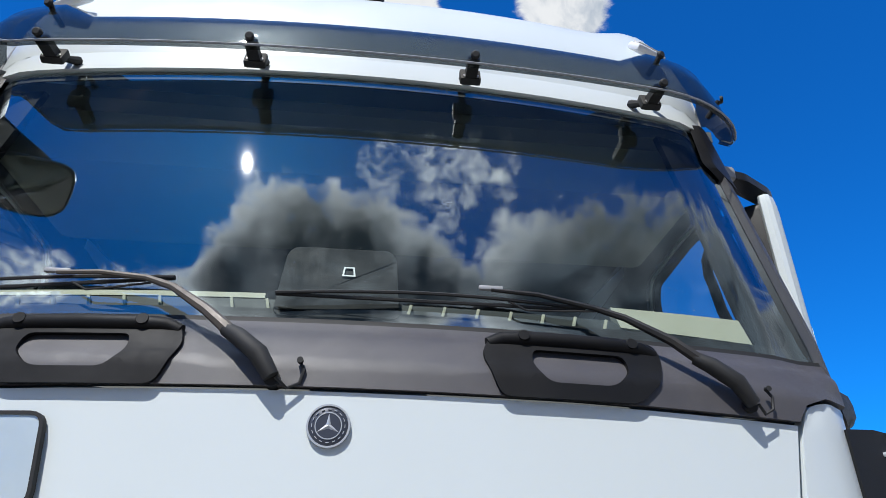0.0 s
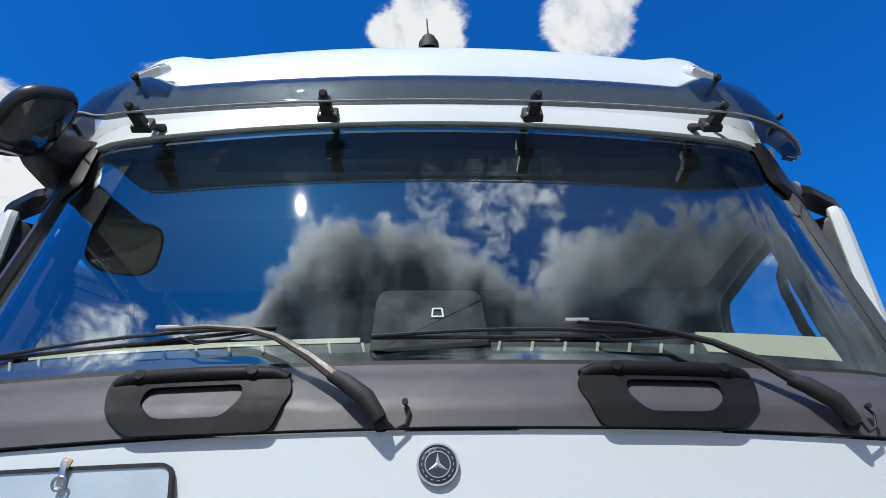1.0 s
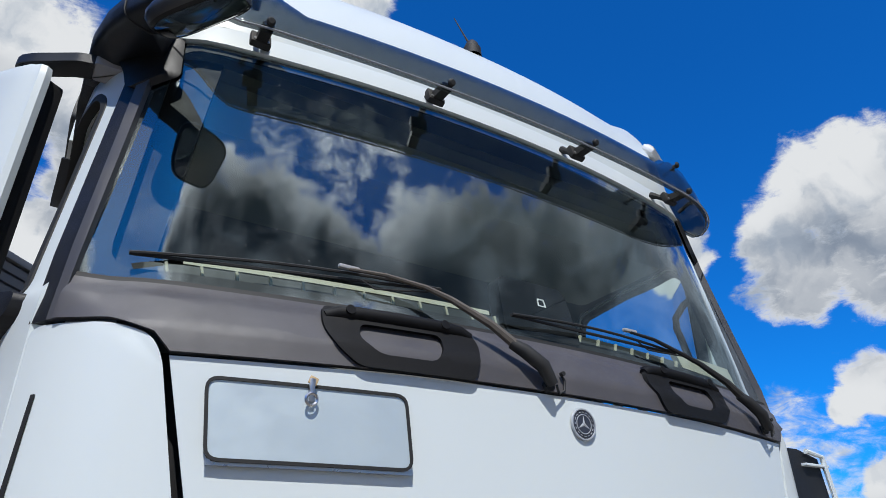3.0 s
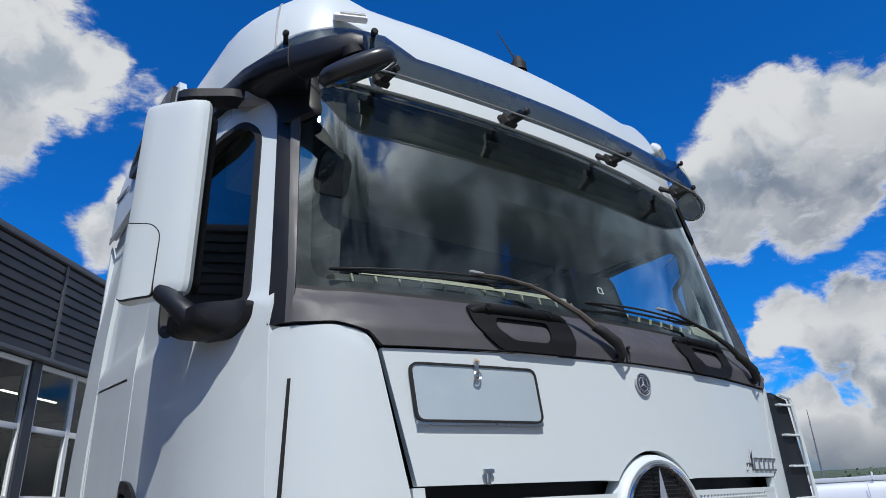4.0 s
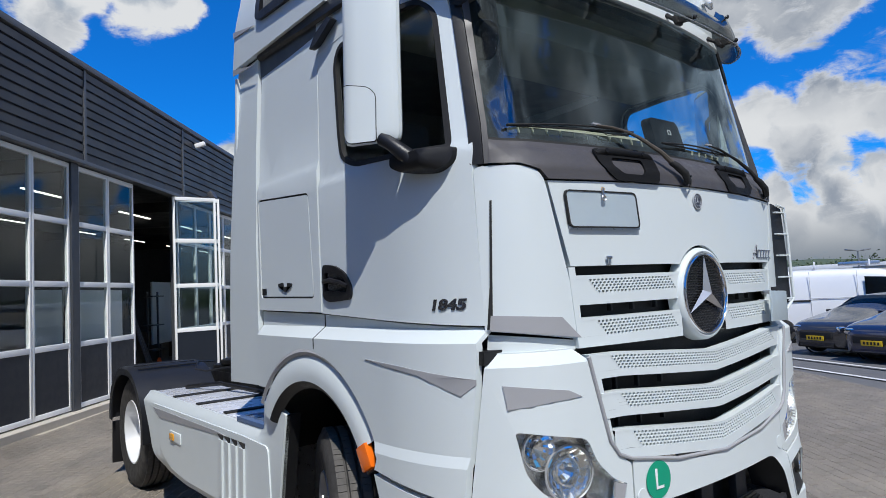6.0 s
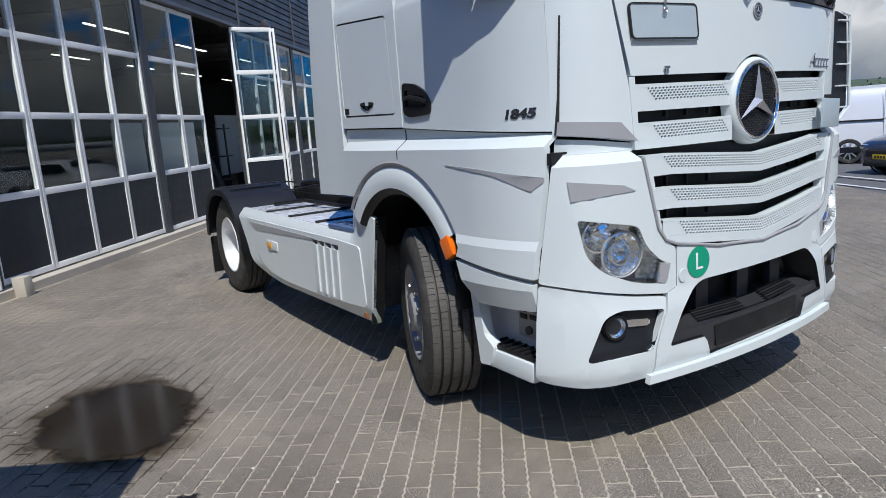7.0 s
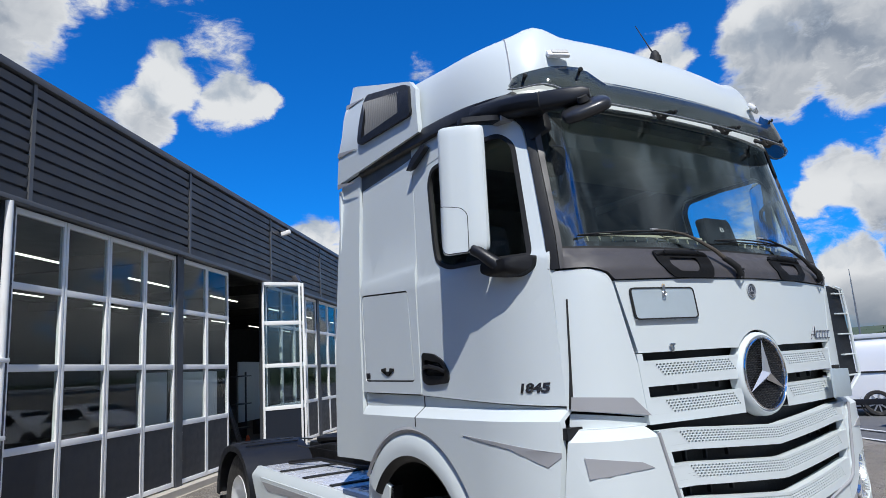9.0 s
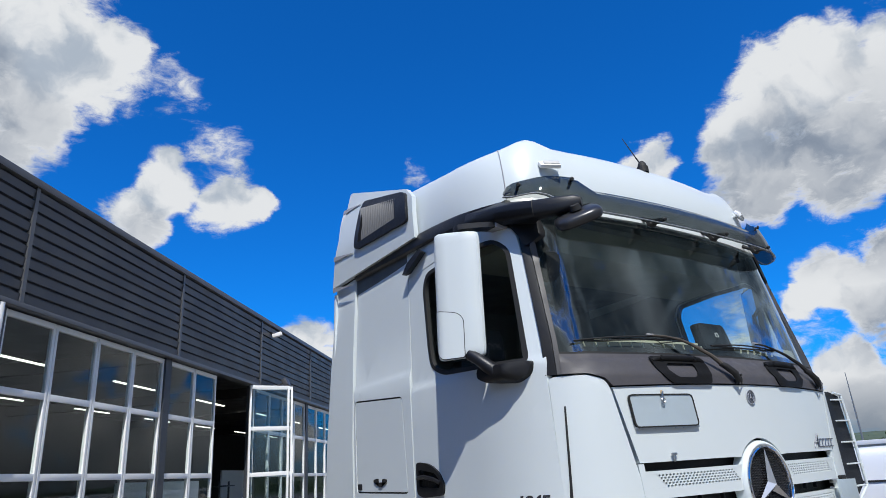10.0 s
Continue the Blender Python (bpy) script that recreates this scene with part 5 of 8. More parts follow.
    # fog lamp well
    well = part("fog_lamp_well", front_poly(mirrored(grown(FOG, 0.004), sg), lambda x, z: bump_out(x, z) - 0.035 + 0.02 * smooth(0.62, 0.55, z), 0.01, cuts=(0.55, 0.58, 0.62)), DARKGREY, truck, "black fog lamp well")
    bm = bmesh.new()
    f_in = mirrored(FOG, sg)
    n = len(f_in)
    va = [bm.verts.new(on_front(x, z, bump_out(x, z) + 0.001)) for x, z in f_in]
    vb = [bm.verts.new(on_front(x, z, bump_out(x, z) - 0.04)) for x, z in f_in]
    for i in range(n):
        bm.faces.new((va[i], va[(i + 1) % n], vb[(i + 1) % n], vb[i]))
    part("well_side", bm, BLACK, well)
    fm = aim(0.94, 0.665, 0.036)
    part("fog_lamp_ring", lathe([(0.048, -0.01), (0.049, 0.009), (0.056, 0.010), (0.063, -0.004), (0.066, -0.03)], fm, 36), BLACK, well)
    part("fog_reflector", lathe([(0.004, -0.03), (0.03, -0.02), (0.046, 0.006)], fm, 32), LAMP_SILVER, well)
    fg = part("fog_lens", lathe([(0.0001, 0.016), (0.02, 0.015), (0.045, 0.008)], fm, 32), LAMP_GLASS, well, "round clear fog lens")
    fg.visible_shadow = False
    drl = part("daytime_strip", front_poly(mirrored(fillet([(0.885, 0.655), (0.89, 0.690), (0.765, 0.674), (0.768, 0.642)], 0.01), sg), 0.035, 0.015), LAMP_SILVER, well, "clear daytime running light strip")
    for k in range(6):
        part("led_cell", box((0.016, 0.01, 0.02), on_front(sg * (0.872 - 0.022 * k), 0.673 - 0.0035 * k, 0.026), 0.003), LAMP_SILVER, drl)

# centre section
OPEN = fillet([(0.665, 0.528), (0.58, 0.705), (0.48, 0.805), (-0.48, 0.805), (-0.58, 0.705), (-0.665, 0.528), (-0.45, 0.528), (-0.43, 0.505), (-0.405, 0.428), (0.405, 0.428), (0.43, 0.505), (0.45, 0.528)], [0.015, 0.06, 0.07, 0.07, 0.06, 0.015, 0.0, 0.01, 0.01, 0.01, 0.01, 0.0])
mid = [(-0.755, 0.398), (0.755, 0.398), (0.742, 0.535), (0.682, 0.70), (0.668, 0.778), (0.612, 0.80), (0.612, 0.985), (0.60, 0.992), (0.35, 0.945), (0.15, 0.925), (0, 0.918), (-0.15, 0.925), (-0.35, 0.945), (-0.60, 0.992), (-0.612, 0.985), (-0.612, 0.80), (-0.668, 0.778), (-0.682, 0.70), (-0.742, 0.535)]
bumper = part("bumper", front_poly(mid, bump_out, 0.03, holes=[OPEN], cuts=(0.42, 0.45, 0.5, 0.7, 0.75, 0.85), step=0.05), WHITE, truck)
part("bumper_lip", front_poly([(-0.80, 0.375), (0.80, 0.375), (0.79, 0.415), (-0.79, 0.415)], 0.075, 0.03), WHITE, bumper, "white spoiler lip")
bm = bmesh.new()
n = len(OPEN)
va = [bm.verts.new(on_front(x, z, bump_out(x, z) + 0.002)) for x, z in OPEN]
vb = [bm.verts.new(on_front(x * 0.94, lerp(0.63, z, 0.86), -0.10)) for x, z in OPEN]
for i in range(n):
    bm.faces.new((va[i], va[(i + 1) % n], vb[(i + 1) % n], vb[i]))
part("opening_funnel", bm, BLACK, bumper)
part("opening_back", front_poly([(-0.66, 0.48), (0.66, 0.48), (0.52, 0.80), (-0.52, 0.80)], -0.14, 0.01), BLACK, bumper)
VALANCE = material("bumper_inset_plastic", (0.030, 0.031, 0.035), 0.42, bump=0.15, bump_scale=600, vary=0.12)
part("lower_valance", front_poly([(-0.652, 0.532), (-0.445, 0.532), (-0.425, 0.505), (-0.402, 0.432), (0.402, 0.432), (0.425, 0.505), (0.445, 0.532), (0.652, 0.532), (0.632, 0.580), (-0.632, 0.580)], lambda x, z: bump_out(x, z) - 0.016, 0.02, step=0.08), VALANCE, bumper, "dark grey lower inset")
part("plate_recess", front_poly(fillet([(-0.355, 0.452), (0.355, 0.452), (0.365, 0.560), (-0.365, 0.560)], 0.01), BUMP + 0.001, 0.012, step=0.08), BLACK, bumper, "blank plate recess")
foot = part("bumper_step", prism([(-0.028, 0.578), (0.13, 0.612), (0.13, 0.585), (-0.020, 0.552)], lambda u, v, w: Vector((-0.60 + w, u + 0.11 * (w - 0.60) ** 2, v)), 1.20), VALANCE, bumper, "dark step in the bumper opening")
for x, wide in ((-0.27, 0.34), (0.27, 0.34)):
    for k in range(6):
        part("step_rib", box((wide, 0.010, 0.010), (x + 0.012 * k, 0.004 + 0.020 * k + 0.11 * x * x, 0.592 + 0.0043 * k), 0.002, (12, 0, 6 if x > 0 else -6)), SEAM if k % 2 else DARKGREY, foot)
for x in (-0.30, 0.05, 0.36):
    part("opening_post", box((0.10, 0.04, 0.2), (x, 0.12, 0.70), 0.006), VALANCE, bumper)
part("hook_cover", disc(Matrix.Translation(on_front(-0.575, 0.845, BUMP + 0.001)) @ pose(0, 0, 0, 90, 0, 0), 0.032, 0.003, 28, bevel=0.001), WHITE, bumper, "round towing-eye cover")
part("hook_cover", disc(Matrix.Translation(on_front(0.575, 0.845, BUMP + 0.001)) @ pose(0, 0, 0, 90, 0, 0), 0.032, 0.003, 28, bevel=0.001), WHITE, bumper)
SM = Matrix.Translation(on_front(-0.48, 0.893, BUMP + 0.002)) @ pose(0, 0, 0, 90, 0, 0) @ pose(0, 0, 0, 0, -5, 0)
sticker = tagged(new("sticker", finish(disc(SM, 0.073, 0.0015, 48), "sticker", GREEN)), "round green sticker with a white letter L", "sticker")
part("sticker_letter", text_mesh("L", 0.115, 0.001, SM @ pose(0, 0, 0.003)), STICKER_WHITE, sticker, "white letter L", smooth=0)
part("grille_frame", tube([on_front(x, z, BUMP + 0.002) for x, z in [(-0.80, 1.40), (-0.775, 1.30), (-0.745, 1.18), (-0.72, 1.08), (-0.68, 1.025), (-0.62, 1.0), (-0.35, 0.952), (0, 0.925), (0.35, 0.952), (0.62, 1.0), (0.68, 1.025), (0.72, 1.08), (0.745, 1.18), (0.775, 1.30), (0.80, 1.40)]], 0.008, 8), GREY_PAINT, truck, "grey seam round the grille")
part("lower_front_shade", front_poly([(-1.1, 0.95), (1.1, 0.95), (1.12, 1.43), (-1.12, 1.43)], -0.11, 0.01), BLACK, truck)
for sg in (-1, 1):
    part("corner_ledge", front_poly(mirrored([(0.80, 1.425), (1.12, 1.425), (1.115, 1.50), (0.79, 1.46)], sg), -0.02, 0.02), WHITE, truck)

# folded hazard plates
plate = tagged(new("hazard_plate"), "folded bare aluminium hazard plate with black rubber edge on the hood", "plate")
pl = fillet([(-0.815, 1.892), (-0.442, 1.892), (-0.458, 2.033), (-0.832, 2.033)], 0.022)
part("plate_sheet", front_poly(pl, 0.014, 0.008), ALU, plate)
part("rubber_edge", front_poly(grown(pl, 0.003), 0.017, 0.012, holes=[grown(pl, -0.003)]), SEAM, plate, "black rubber edging")
part("plate_fold", front_poly([(-0.815, 1.883), (-0.440, 1.883), (-0.440, 1.894), (-0.815, 1.894)], 0.012, 0.006), STEEL, plate)
cm = on_front(-0.648, 2.036, 0.022)
part("clasp", box((0.012, 0.008, 0.045), cm + Vector((0, 0, -0.012)), 0.003), STEEL, plate, "spring clasp")
part("clasp_ring", lathe([(0.008, 0), (0.011, 0.003), (0.014, 0), (0.011, -0.003), (0.008, 0)], Matrix.Translation(cm + Vector((0, -0.004, -0.03))) @ pose(0, 0, 0, 90, 0, 0), 16), STEEL, plate)
part("clasp_tag", box((0.018, 0.006, 0.016), cm + Vector((0.002, 0, 0.006)), 0.003, (0, 20, 0)), material("worn_tan_tag", (0.5, 0.36, 0.2), 0.7), plate, "worn tan tag")
latch = tagged(new("hood_latch"), "small steel wing latch on the hood's edge", "latch")
part("latch_wing", box((0.034, 0.010, 0.012), on_front(-0.625, 1.772, 0.010), 0.004), STEEL, latch)
part("latch_stem", box((0.010, 0.008, 0.035), on_front(-0.625, 1.757, 0.008), 0.003), STEEL, latch)
plate2 = tagged(new("grille_plate"), "grey aluminium plate hung before the grille", "plate")
part("plate_sheet", box((0.27, 0.012, 0.155), on_front(0.722, 1.512, 0.06), 0.004, (0, 2, 9)), ALU, plate2)
part("plate_clip", box((0.07, 0.02, 0.022), on_front(0.69, 1.60, 0.055), 0.004, (0, 0, 9)), SEAM, plate2)
part("plate_arm", box((0.03, 0.07, 0.02), on_front(0.69, 1.585, 0.025), 0.003, (0, 0, 9)), STEEL, plate2)

# ---- wheels ----
def wheel(name, x, y, steer, sgn, rear):
    m = pose(x, y, 0.5, 0, 0, steer) @ pose(0, 0, 0, 0, 90 * sgn, 0)
    w = empty(name, "", "")
    w.parent = truck
    prof = [(0.285, 0.13), (0.30, 0.148), (0.33, 0.150), (0.40, 0.162), (0.45, 0.160), (0.478, 0.148), (0.495, 0.132)]
    for g in (0.085, 0.03, -0.03, -0.085):
        prof += [(0.502, g + 0.008), (0.488, g + 0.005), (0.488, g - 0.005), (0.502, g - 0.008)]
    prof += [(0.495, -0.132), (0.478, -0.148), (0.40, -0.16), (0.30, -0.148), (0.285, -0.13)]
    tyre = part("tyre", lathe(prof, m, 80), RUBBER, w, "worn black tyre", smooth=30)
    bm = bmesh.new()
    rnd = random.Random(5)
    for k in range(96):
        a = 2 * math.pi * k / 96
        for c, wd in ((0.112, 0.040), (0.0575, 0.036), (0.0, 0.042), (-0.0575, 0.036), (-0.112, 0.040)):
            b = a + (0.012 if c > 0 else -0.01) + rnd.uniform(-0.003, 0.003)
            mm = m @ Matrix.Rotation(b, 4, "Z") @ pose(0.502, 0, c, 0, 0, 0)
            bmesh.ops.create_cube(bm, size=1, matrix=mm @ Matrix.Diagonal((0.008, 0.0305, wd, 1)))
    tagged(part("tread", bm, TREAD, tyre, smooth=0), kind="stuff")
    if rear:
        rim_prof = [(0.295, 0.14), (0.288, 0.152), (0.278, 0.148), (0.272, 0.10), (0.262, 0.0), (0.245, -0.06), (0.20, -0.075), (0.15, -0.07), (0.14, -0.03), (0.13, 0.03), (0.115, 0.05), (0.0001, 0.055)]
    else:
        rim_prof = [(0.295, 0.14), (0.288, 0.152), (0.276, 0.148), (0.268, 0.12), (0.255, 0.095), (0.225, 0.10), (0.185, 0.125), (0.16, 0.13), (0.145, 0.118), (0.12, 0.12), (0.115, 0.15), (0.10, 0.165), (0.0001, 0.17)]
    # rear rims get a near-white silver with the sunlight in its colour
    rim = part("rim", lathe(rim_prof, m, 64), RIM_SHADED if not rear else material("sunlit_wheel_silver", (0.72, 0.73, 0.74), 0.4, metal=0.2, vary=0.08), w, "silver steel rim")
    base = -0.072 if rear else 0.118
    for k in range(10):
        mm = m @ Matrix.Rotation(2 * math.pi * k / 10, 4, "Z")
        part("wheel_nut", disc(mm @ pose(0.168 if not rear else 0.175, 0, base + 0.008), 0.016, 0.03, 6, bevel=0.004), STEEL, rim)
        if not rear:
            part("rim_hole", disc(mm @ Matrix.Rotation(0.31, 4, "Z") @ pose(0.222, 0, 0.0998) @ pose(0, 0, 0, 0, 10, 0), 0.024, 0.004, 16), SEAM, rim)
    return w


wheel("front_wheel", -1.02, 1.42, -22, -1, False)
wheel("front_wheel", 1.02, 1.42, -22, 1, False)
for sg in (-1, 1):
    wheel("rear_wheel", sg * 1.045, 5.15, 0, sg, True)
    rows = []
    for a in np.linspace(-4, 176, 24):
        ca, sa = math.cos(radians(a)), math.sin(radians(a))
        ry, rz = 0.60, 0.565
        sq = 1.0 + 0.05 * abs(math.sin(2 * radians(a)))
        y, z = 5.15 - ry * sq * ca, 0.52 + rz * sq * sa
        yi, zi = 5.15 - (ry - 0.05) * sq * ca, 0.52 + (rz - 0.05) * sq * sa
        rows.append([Vector((sg * 1.245, yi, zi)), Vector((sg * 1.248, y - 0.01 * ca, z)), Vector((sg * 1.22, y, z + 0.012)), Vector((sg * 0.9, y, z + 0.02)), Vector((sg * 0.58, y, z + 0.012))])
    fender = part("rear_fender", grid(rows, thick=0.012), DARKGREY, truck, "dark grey plastic rear mudguard")
    for yy in (4.9, 5.05, 5.4):
        part("fender_rib", box((0.55, 0.018, 0.015), (sg * 0.92, yy, 1.115 - 0.25 * (yy - 5.15) ** 2), 0.005), DARKGREY, fender)
    part("mud_flap", box((0.5, 0.02, 0.42), (sg * 0.98, 5.80, 0.32), 0.006, (4, 0, 0)), BLACK, truck, "black rubber mud flap")

# ---- chassis ----
for sg in (-1, 1):
    part("frame_rail", box((0.08, 5.6, 0.28), (sg * 0.42, 3.4, 0.86), 0.01), BLACK, truck)
    tank = part("fuel_tank", lathe([(0.0001, -0.95), (0.27, -0.95), (0.31, -0.92), (0.31, 0.92), (0.27, 0.95), (0.0001, 0.95)], pose(sg * 0.86, 3.2, 0.62) @ pose(0, 0, 0, 90, 0, 0), 32), STEEL, truck, "aluminium fuel tank behind the skirt")
    # aluminium plate; the blue sky it mirrors is put into its colour
    part("tank_deck", box((0.62, 0.55, 0.03), (sg * 0.90, 2.22, 0.945), 0.006), material("sky_tinted_tread_plate", (0.10, 0.17, 0.33), 0.4, metal=0.3, vary=0.1, vary_scale=20), truck, "metal tread plate over the tank")
    for i in range(7):
        for j in range(8):
            part("plate_stud", box((0.045, 0.025, 0.008), (sg * (0.64 + 0.085 * i), 1.99 + 0.065 * j, 0.964), 0.003, (0, 0, 35 if (i + j) % 2 else -35)), STEEL, truck)
    # pale base colour in place of the white that this metal reflects
    part("tank_deck", box((0.60, 1.9, 0.025), (sg * 0.89, 3.48, 0.93), 0.01), material("white_reflecting_tank_cover", (0.72, 0.73, 0.75), 0.28, metal=0.25, vary=0.1, vary_scale=4), truck, "bright metal cover over the tank")
    for yy in (2.75, 3.3, 3.85):
        part("tank_strap", box((0.60, 0.06, 0.012), (sg * 0.89, yy, 0.949), 0.004), SEAM, truck)
    part("deck_hose", tube([(sg * 0.95, 4.3, 0.96), (sg * 0.8, 3.9, 1.0), (sg * 0.7, 3.3, 0.97), (sg * 0.62, 2.7, 0.98)], 0.018, 8), BLACK, truck)
part("cross_member", box((0.9, 0.12, 0.22), (0, 2.75, 0.9), 0.01), BLACK, truck)
part("fifth_wheel", lathe([(0.0001, 0.0), (0.44, 0.0), (0.46, 0.02), (0.46, 0.05), (0.40, 0.07), (0.0001, 0.07)], pose(0, 4.75, 1.06, -3, 0, 0), 40), BLACK, truck, "greasy black fifth-wheel plate")
part("coupling_base", box((0.9, 0.7, 0.14), (0, 4.75, 0.99), 0.03), BLACK, truck)
part("gearbox_block", box((0.7, 1.3, 0.5), (0, 1.9, 0.78), 0.04), BLACK, truck)
part("front_axle", box((1.7, 0.14, 0.14), (0, 1.45, 0.46), 0.02), BLACK, truck)
part("rear_axle", box((1.6, 0.2, 0.2), (0, 5.15, 0.5), 0.04), BLACK, truck)
part("underbody", box((1.6, 1.5, 0.3), (0, 1.05, 1.0), 0.02), BLACK, truck)
part("cab_underside", box((2.2, 2.0, 0.04), (0, 1.4, 1.24)), BLACK, truck)
for x, y0 in ((-0.5, 2.6), (-0.35, 2.65), (0.3, 2.6)):
    part("air_hose", tube([(x, y0, 1.25), (x - 0.05, y0 + 0.15, 1.12), (x - 0.08, y0 + 0.5, 1.10), (x + 0.03, y0 + 0.9, 1.06), (x, y0 + 1.3, 1.02)], 0.016, 8), BLACK, truck)
part("suspension_block", box((1.3, 0.25, 0.16), (0, 2.68, 1.08), 0.03), BLACK, truck)
part("cable_loop", tube([(-0.62, 4.55, 1.13), (-0.85, 4.30, 1.17), (-0.93, 4.12, 1.12), (-0.86, 4.05, 1.10), (-0.70, 3.9, 1.13), (-0.4, 3.3, 1.16), (-0.2, 2.9, 1.18)], 0.008, 6), BLACK, truck)

# ---- sun visor over the windscreen ----
VIS = [(0.1 * k, 0.116 + 0.088 * (0.1 * k) ** 2) for k in range(9)]
VIS += [(bez((0.82, 0.99, 1.10, 1.115), k / 10), bez((0.176, 0.21, 0.29, 0.425), k / 10)) for k in range(11)]
VIS = [(-x, y) for x, y in VIS[:0:-1]] + VIS
VISOR_LEAN = 0.30


def visor_foot(x):
    """Height of the visor's lower edge; one end is cut back for the mirror arm, the other droops."""
    z = 2.960 + 0.012 * (x / 0.8) ** 2
    return z + 0.095 * smooth(-0.86, -1.04, x) - 0.012 * smooth(0.86, 1.06, x) + (0.07 if x > 0 else 0.025) * smooth(1.104, 1.116, abs(x))


def visor_top(x):
    """The ends stand higher than the band between them."""
    ax = abs(x)
    return 3.122 + 0.072 * smooth(0.735, 0.80, ax) - 0.012 * smooth(0.90, 1.08, ax) - 0.035 * smooth(1.104, 1.116, ax)


def visor_rows():
    rows = []
    for x, y in VIS:
        zb, zt = visor_foot(x), visor_top(x)
        inward = 0.035 * smooth(0.9, 1.11, abs(x)) * (1 if x > 0 else -1)
        fold = zt - 0.036
        prof = [(0.016, zb - 0.002), (0.004, zb), (0.0, zb + 0.006), (0.0, zb + 0.022), (-0.004, lerp(zb, fold, 0.55)), (0.0, fold), (0.016, fold + 0.012), (0.030, zt)]
        rows.append([Vector((x - inward * (z - zb) / (zt - zb), y + VISOR_LEAN * (z - 2.985) + b, z)) for b, z in prof])
    return rows


visor = part("sun_visor", grid(visor_rows(), thick=0.005), VISOR_GLASS, truck, "smoked acrylic sun visor across the roof front", smooth=50)
visor.visible_shadow = False
part("visor_lip", tube([Vector((x, y + VISOR_LEAN * (visor_foot(x) - 2.985) - 0.001, visor_foot(x) - 0.001)) for x, y in VIS], 0.003, 6), GREY_PAINT, visor, "pale edge of the visor")
for x in (-0.80, -0.281, 0.281, 0.80):
    p = Vector((x, 0.116 + 0.088 * x * x, 2.986 + 0.01 * x * x))
    part("visor_bolt", disc(Matrix.Translation(p + Vector((0, -0.006, 0))) @ pose(0, 0, 0, 108, 0, 0), 0.0115, 0.012, 16, bevel=0.004), SEAM, visor, "black visor bolt")
    # bracket block close behind the visor, on a strut from the roof edge
    foot = on_front(x, 3.045, 0.004)
    block = p + Vector((0, 0.085, 0.012))
    br = part("visor_bracket", box((0.056, 0.022, 0.050), block, 0.006, (-18, 0, 0)), SEAM, visor, "black visor bracket")
    part("bracket_strut", tube([block, lerp(block, foot, 0.6), foot], [0.012, 0.010, 0.014], 8), SEAM, br)
    part("bracket_arm", prism([(block.y, block.z - 0.016), (block.y, block.z + 0.012), (p.y + 0.010, p.z + 0.012), (p.y + 0.010, p.z - 0.008)], lambda u, v, w: Vector((x + (w - 0.5) * 0.030, u, v)), 1.0), SEAM, br)
    for e in (-0.015, 0.016):
        part("bracket_screw", disc(Matrix.Translation(block + Vector((e, -0.013, -0.010))) @ pose(0, 0, 0, 72, 0, 0), 0.0065, 0.004, 10), STEEL, br)
for sg in (-1, 1):
    for x, y, z, turn in ((1.088, 0.366, 3.134, 62), (0.842, 0.228, 3.157, 18)):
        part("visor_bolt", disc(Matrix.Translation((sg * x, y - 0.004, z)) @ pose(0, 0, 0, 100, 0, turn * sg), 0.012, 0.010, 14, bevel=0.004), SEAM, visor)
        part("end_post", tube([(sg * x, y, z), (sg * (x - 0.02), y + 0.05, z - 0.03)], 0.008, 8), SEAM, visor)
    lampb = part("roof_marker_lamp", box((0.118, 0.060, 0.024), (sg * 0.868, 0.342, 3.290), 0.010, (50, 0, 24 * sg)), STICKER_WHITE, truck, "pale roof marker lamp")
    part("lamp_lens", box((0.088, 0.034, 0.010), (sg * 0.864, 0.331, 3.300), 0.004, (50, 0, 24 * sg)), material("marker_lens", (0.62, 0.60, 0.55), 0.25), lampb)
aerial = part("aerial", lathe([(0.0001, 0.052), (0.012, 0.050), (0.024, 0.034), (0.030, 0.012), (0.034, 0.010), (0.036, -0.03)], pose(0, 0.40, 3.482), 24), SEAM, truck, "black roof aerial with thin rod")
part("aerial_rod", tube([(0, 0.41, 3.52), (-0.002, 0.445, 3.60), (-0.004, 0.511, 3.752)], [0.0055, 0.0035, 0.0022], 6), SEAM, aerial)

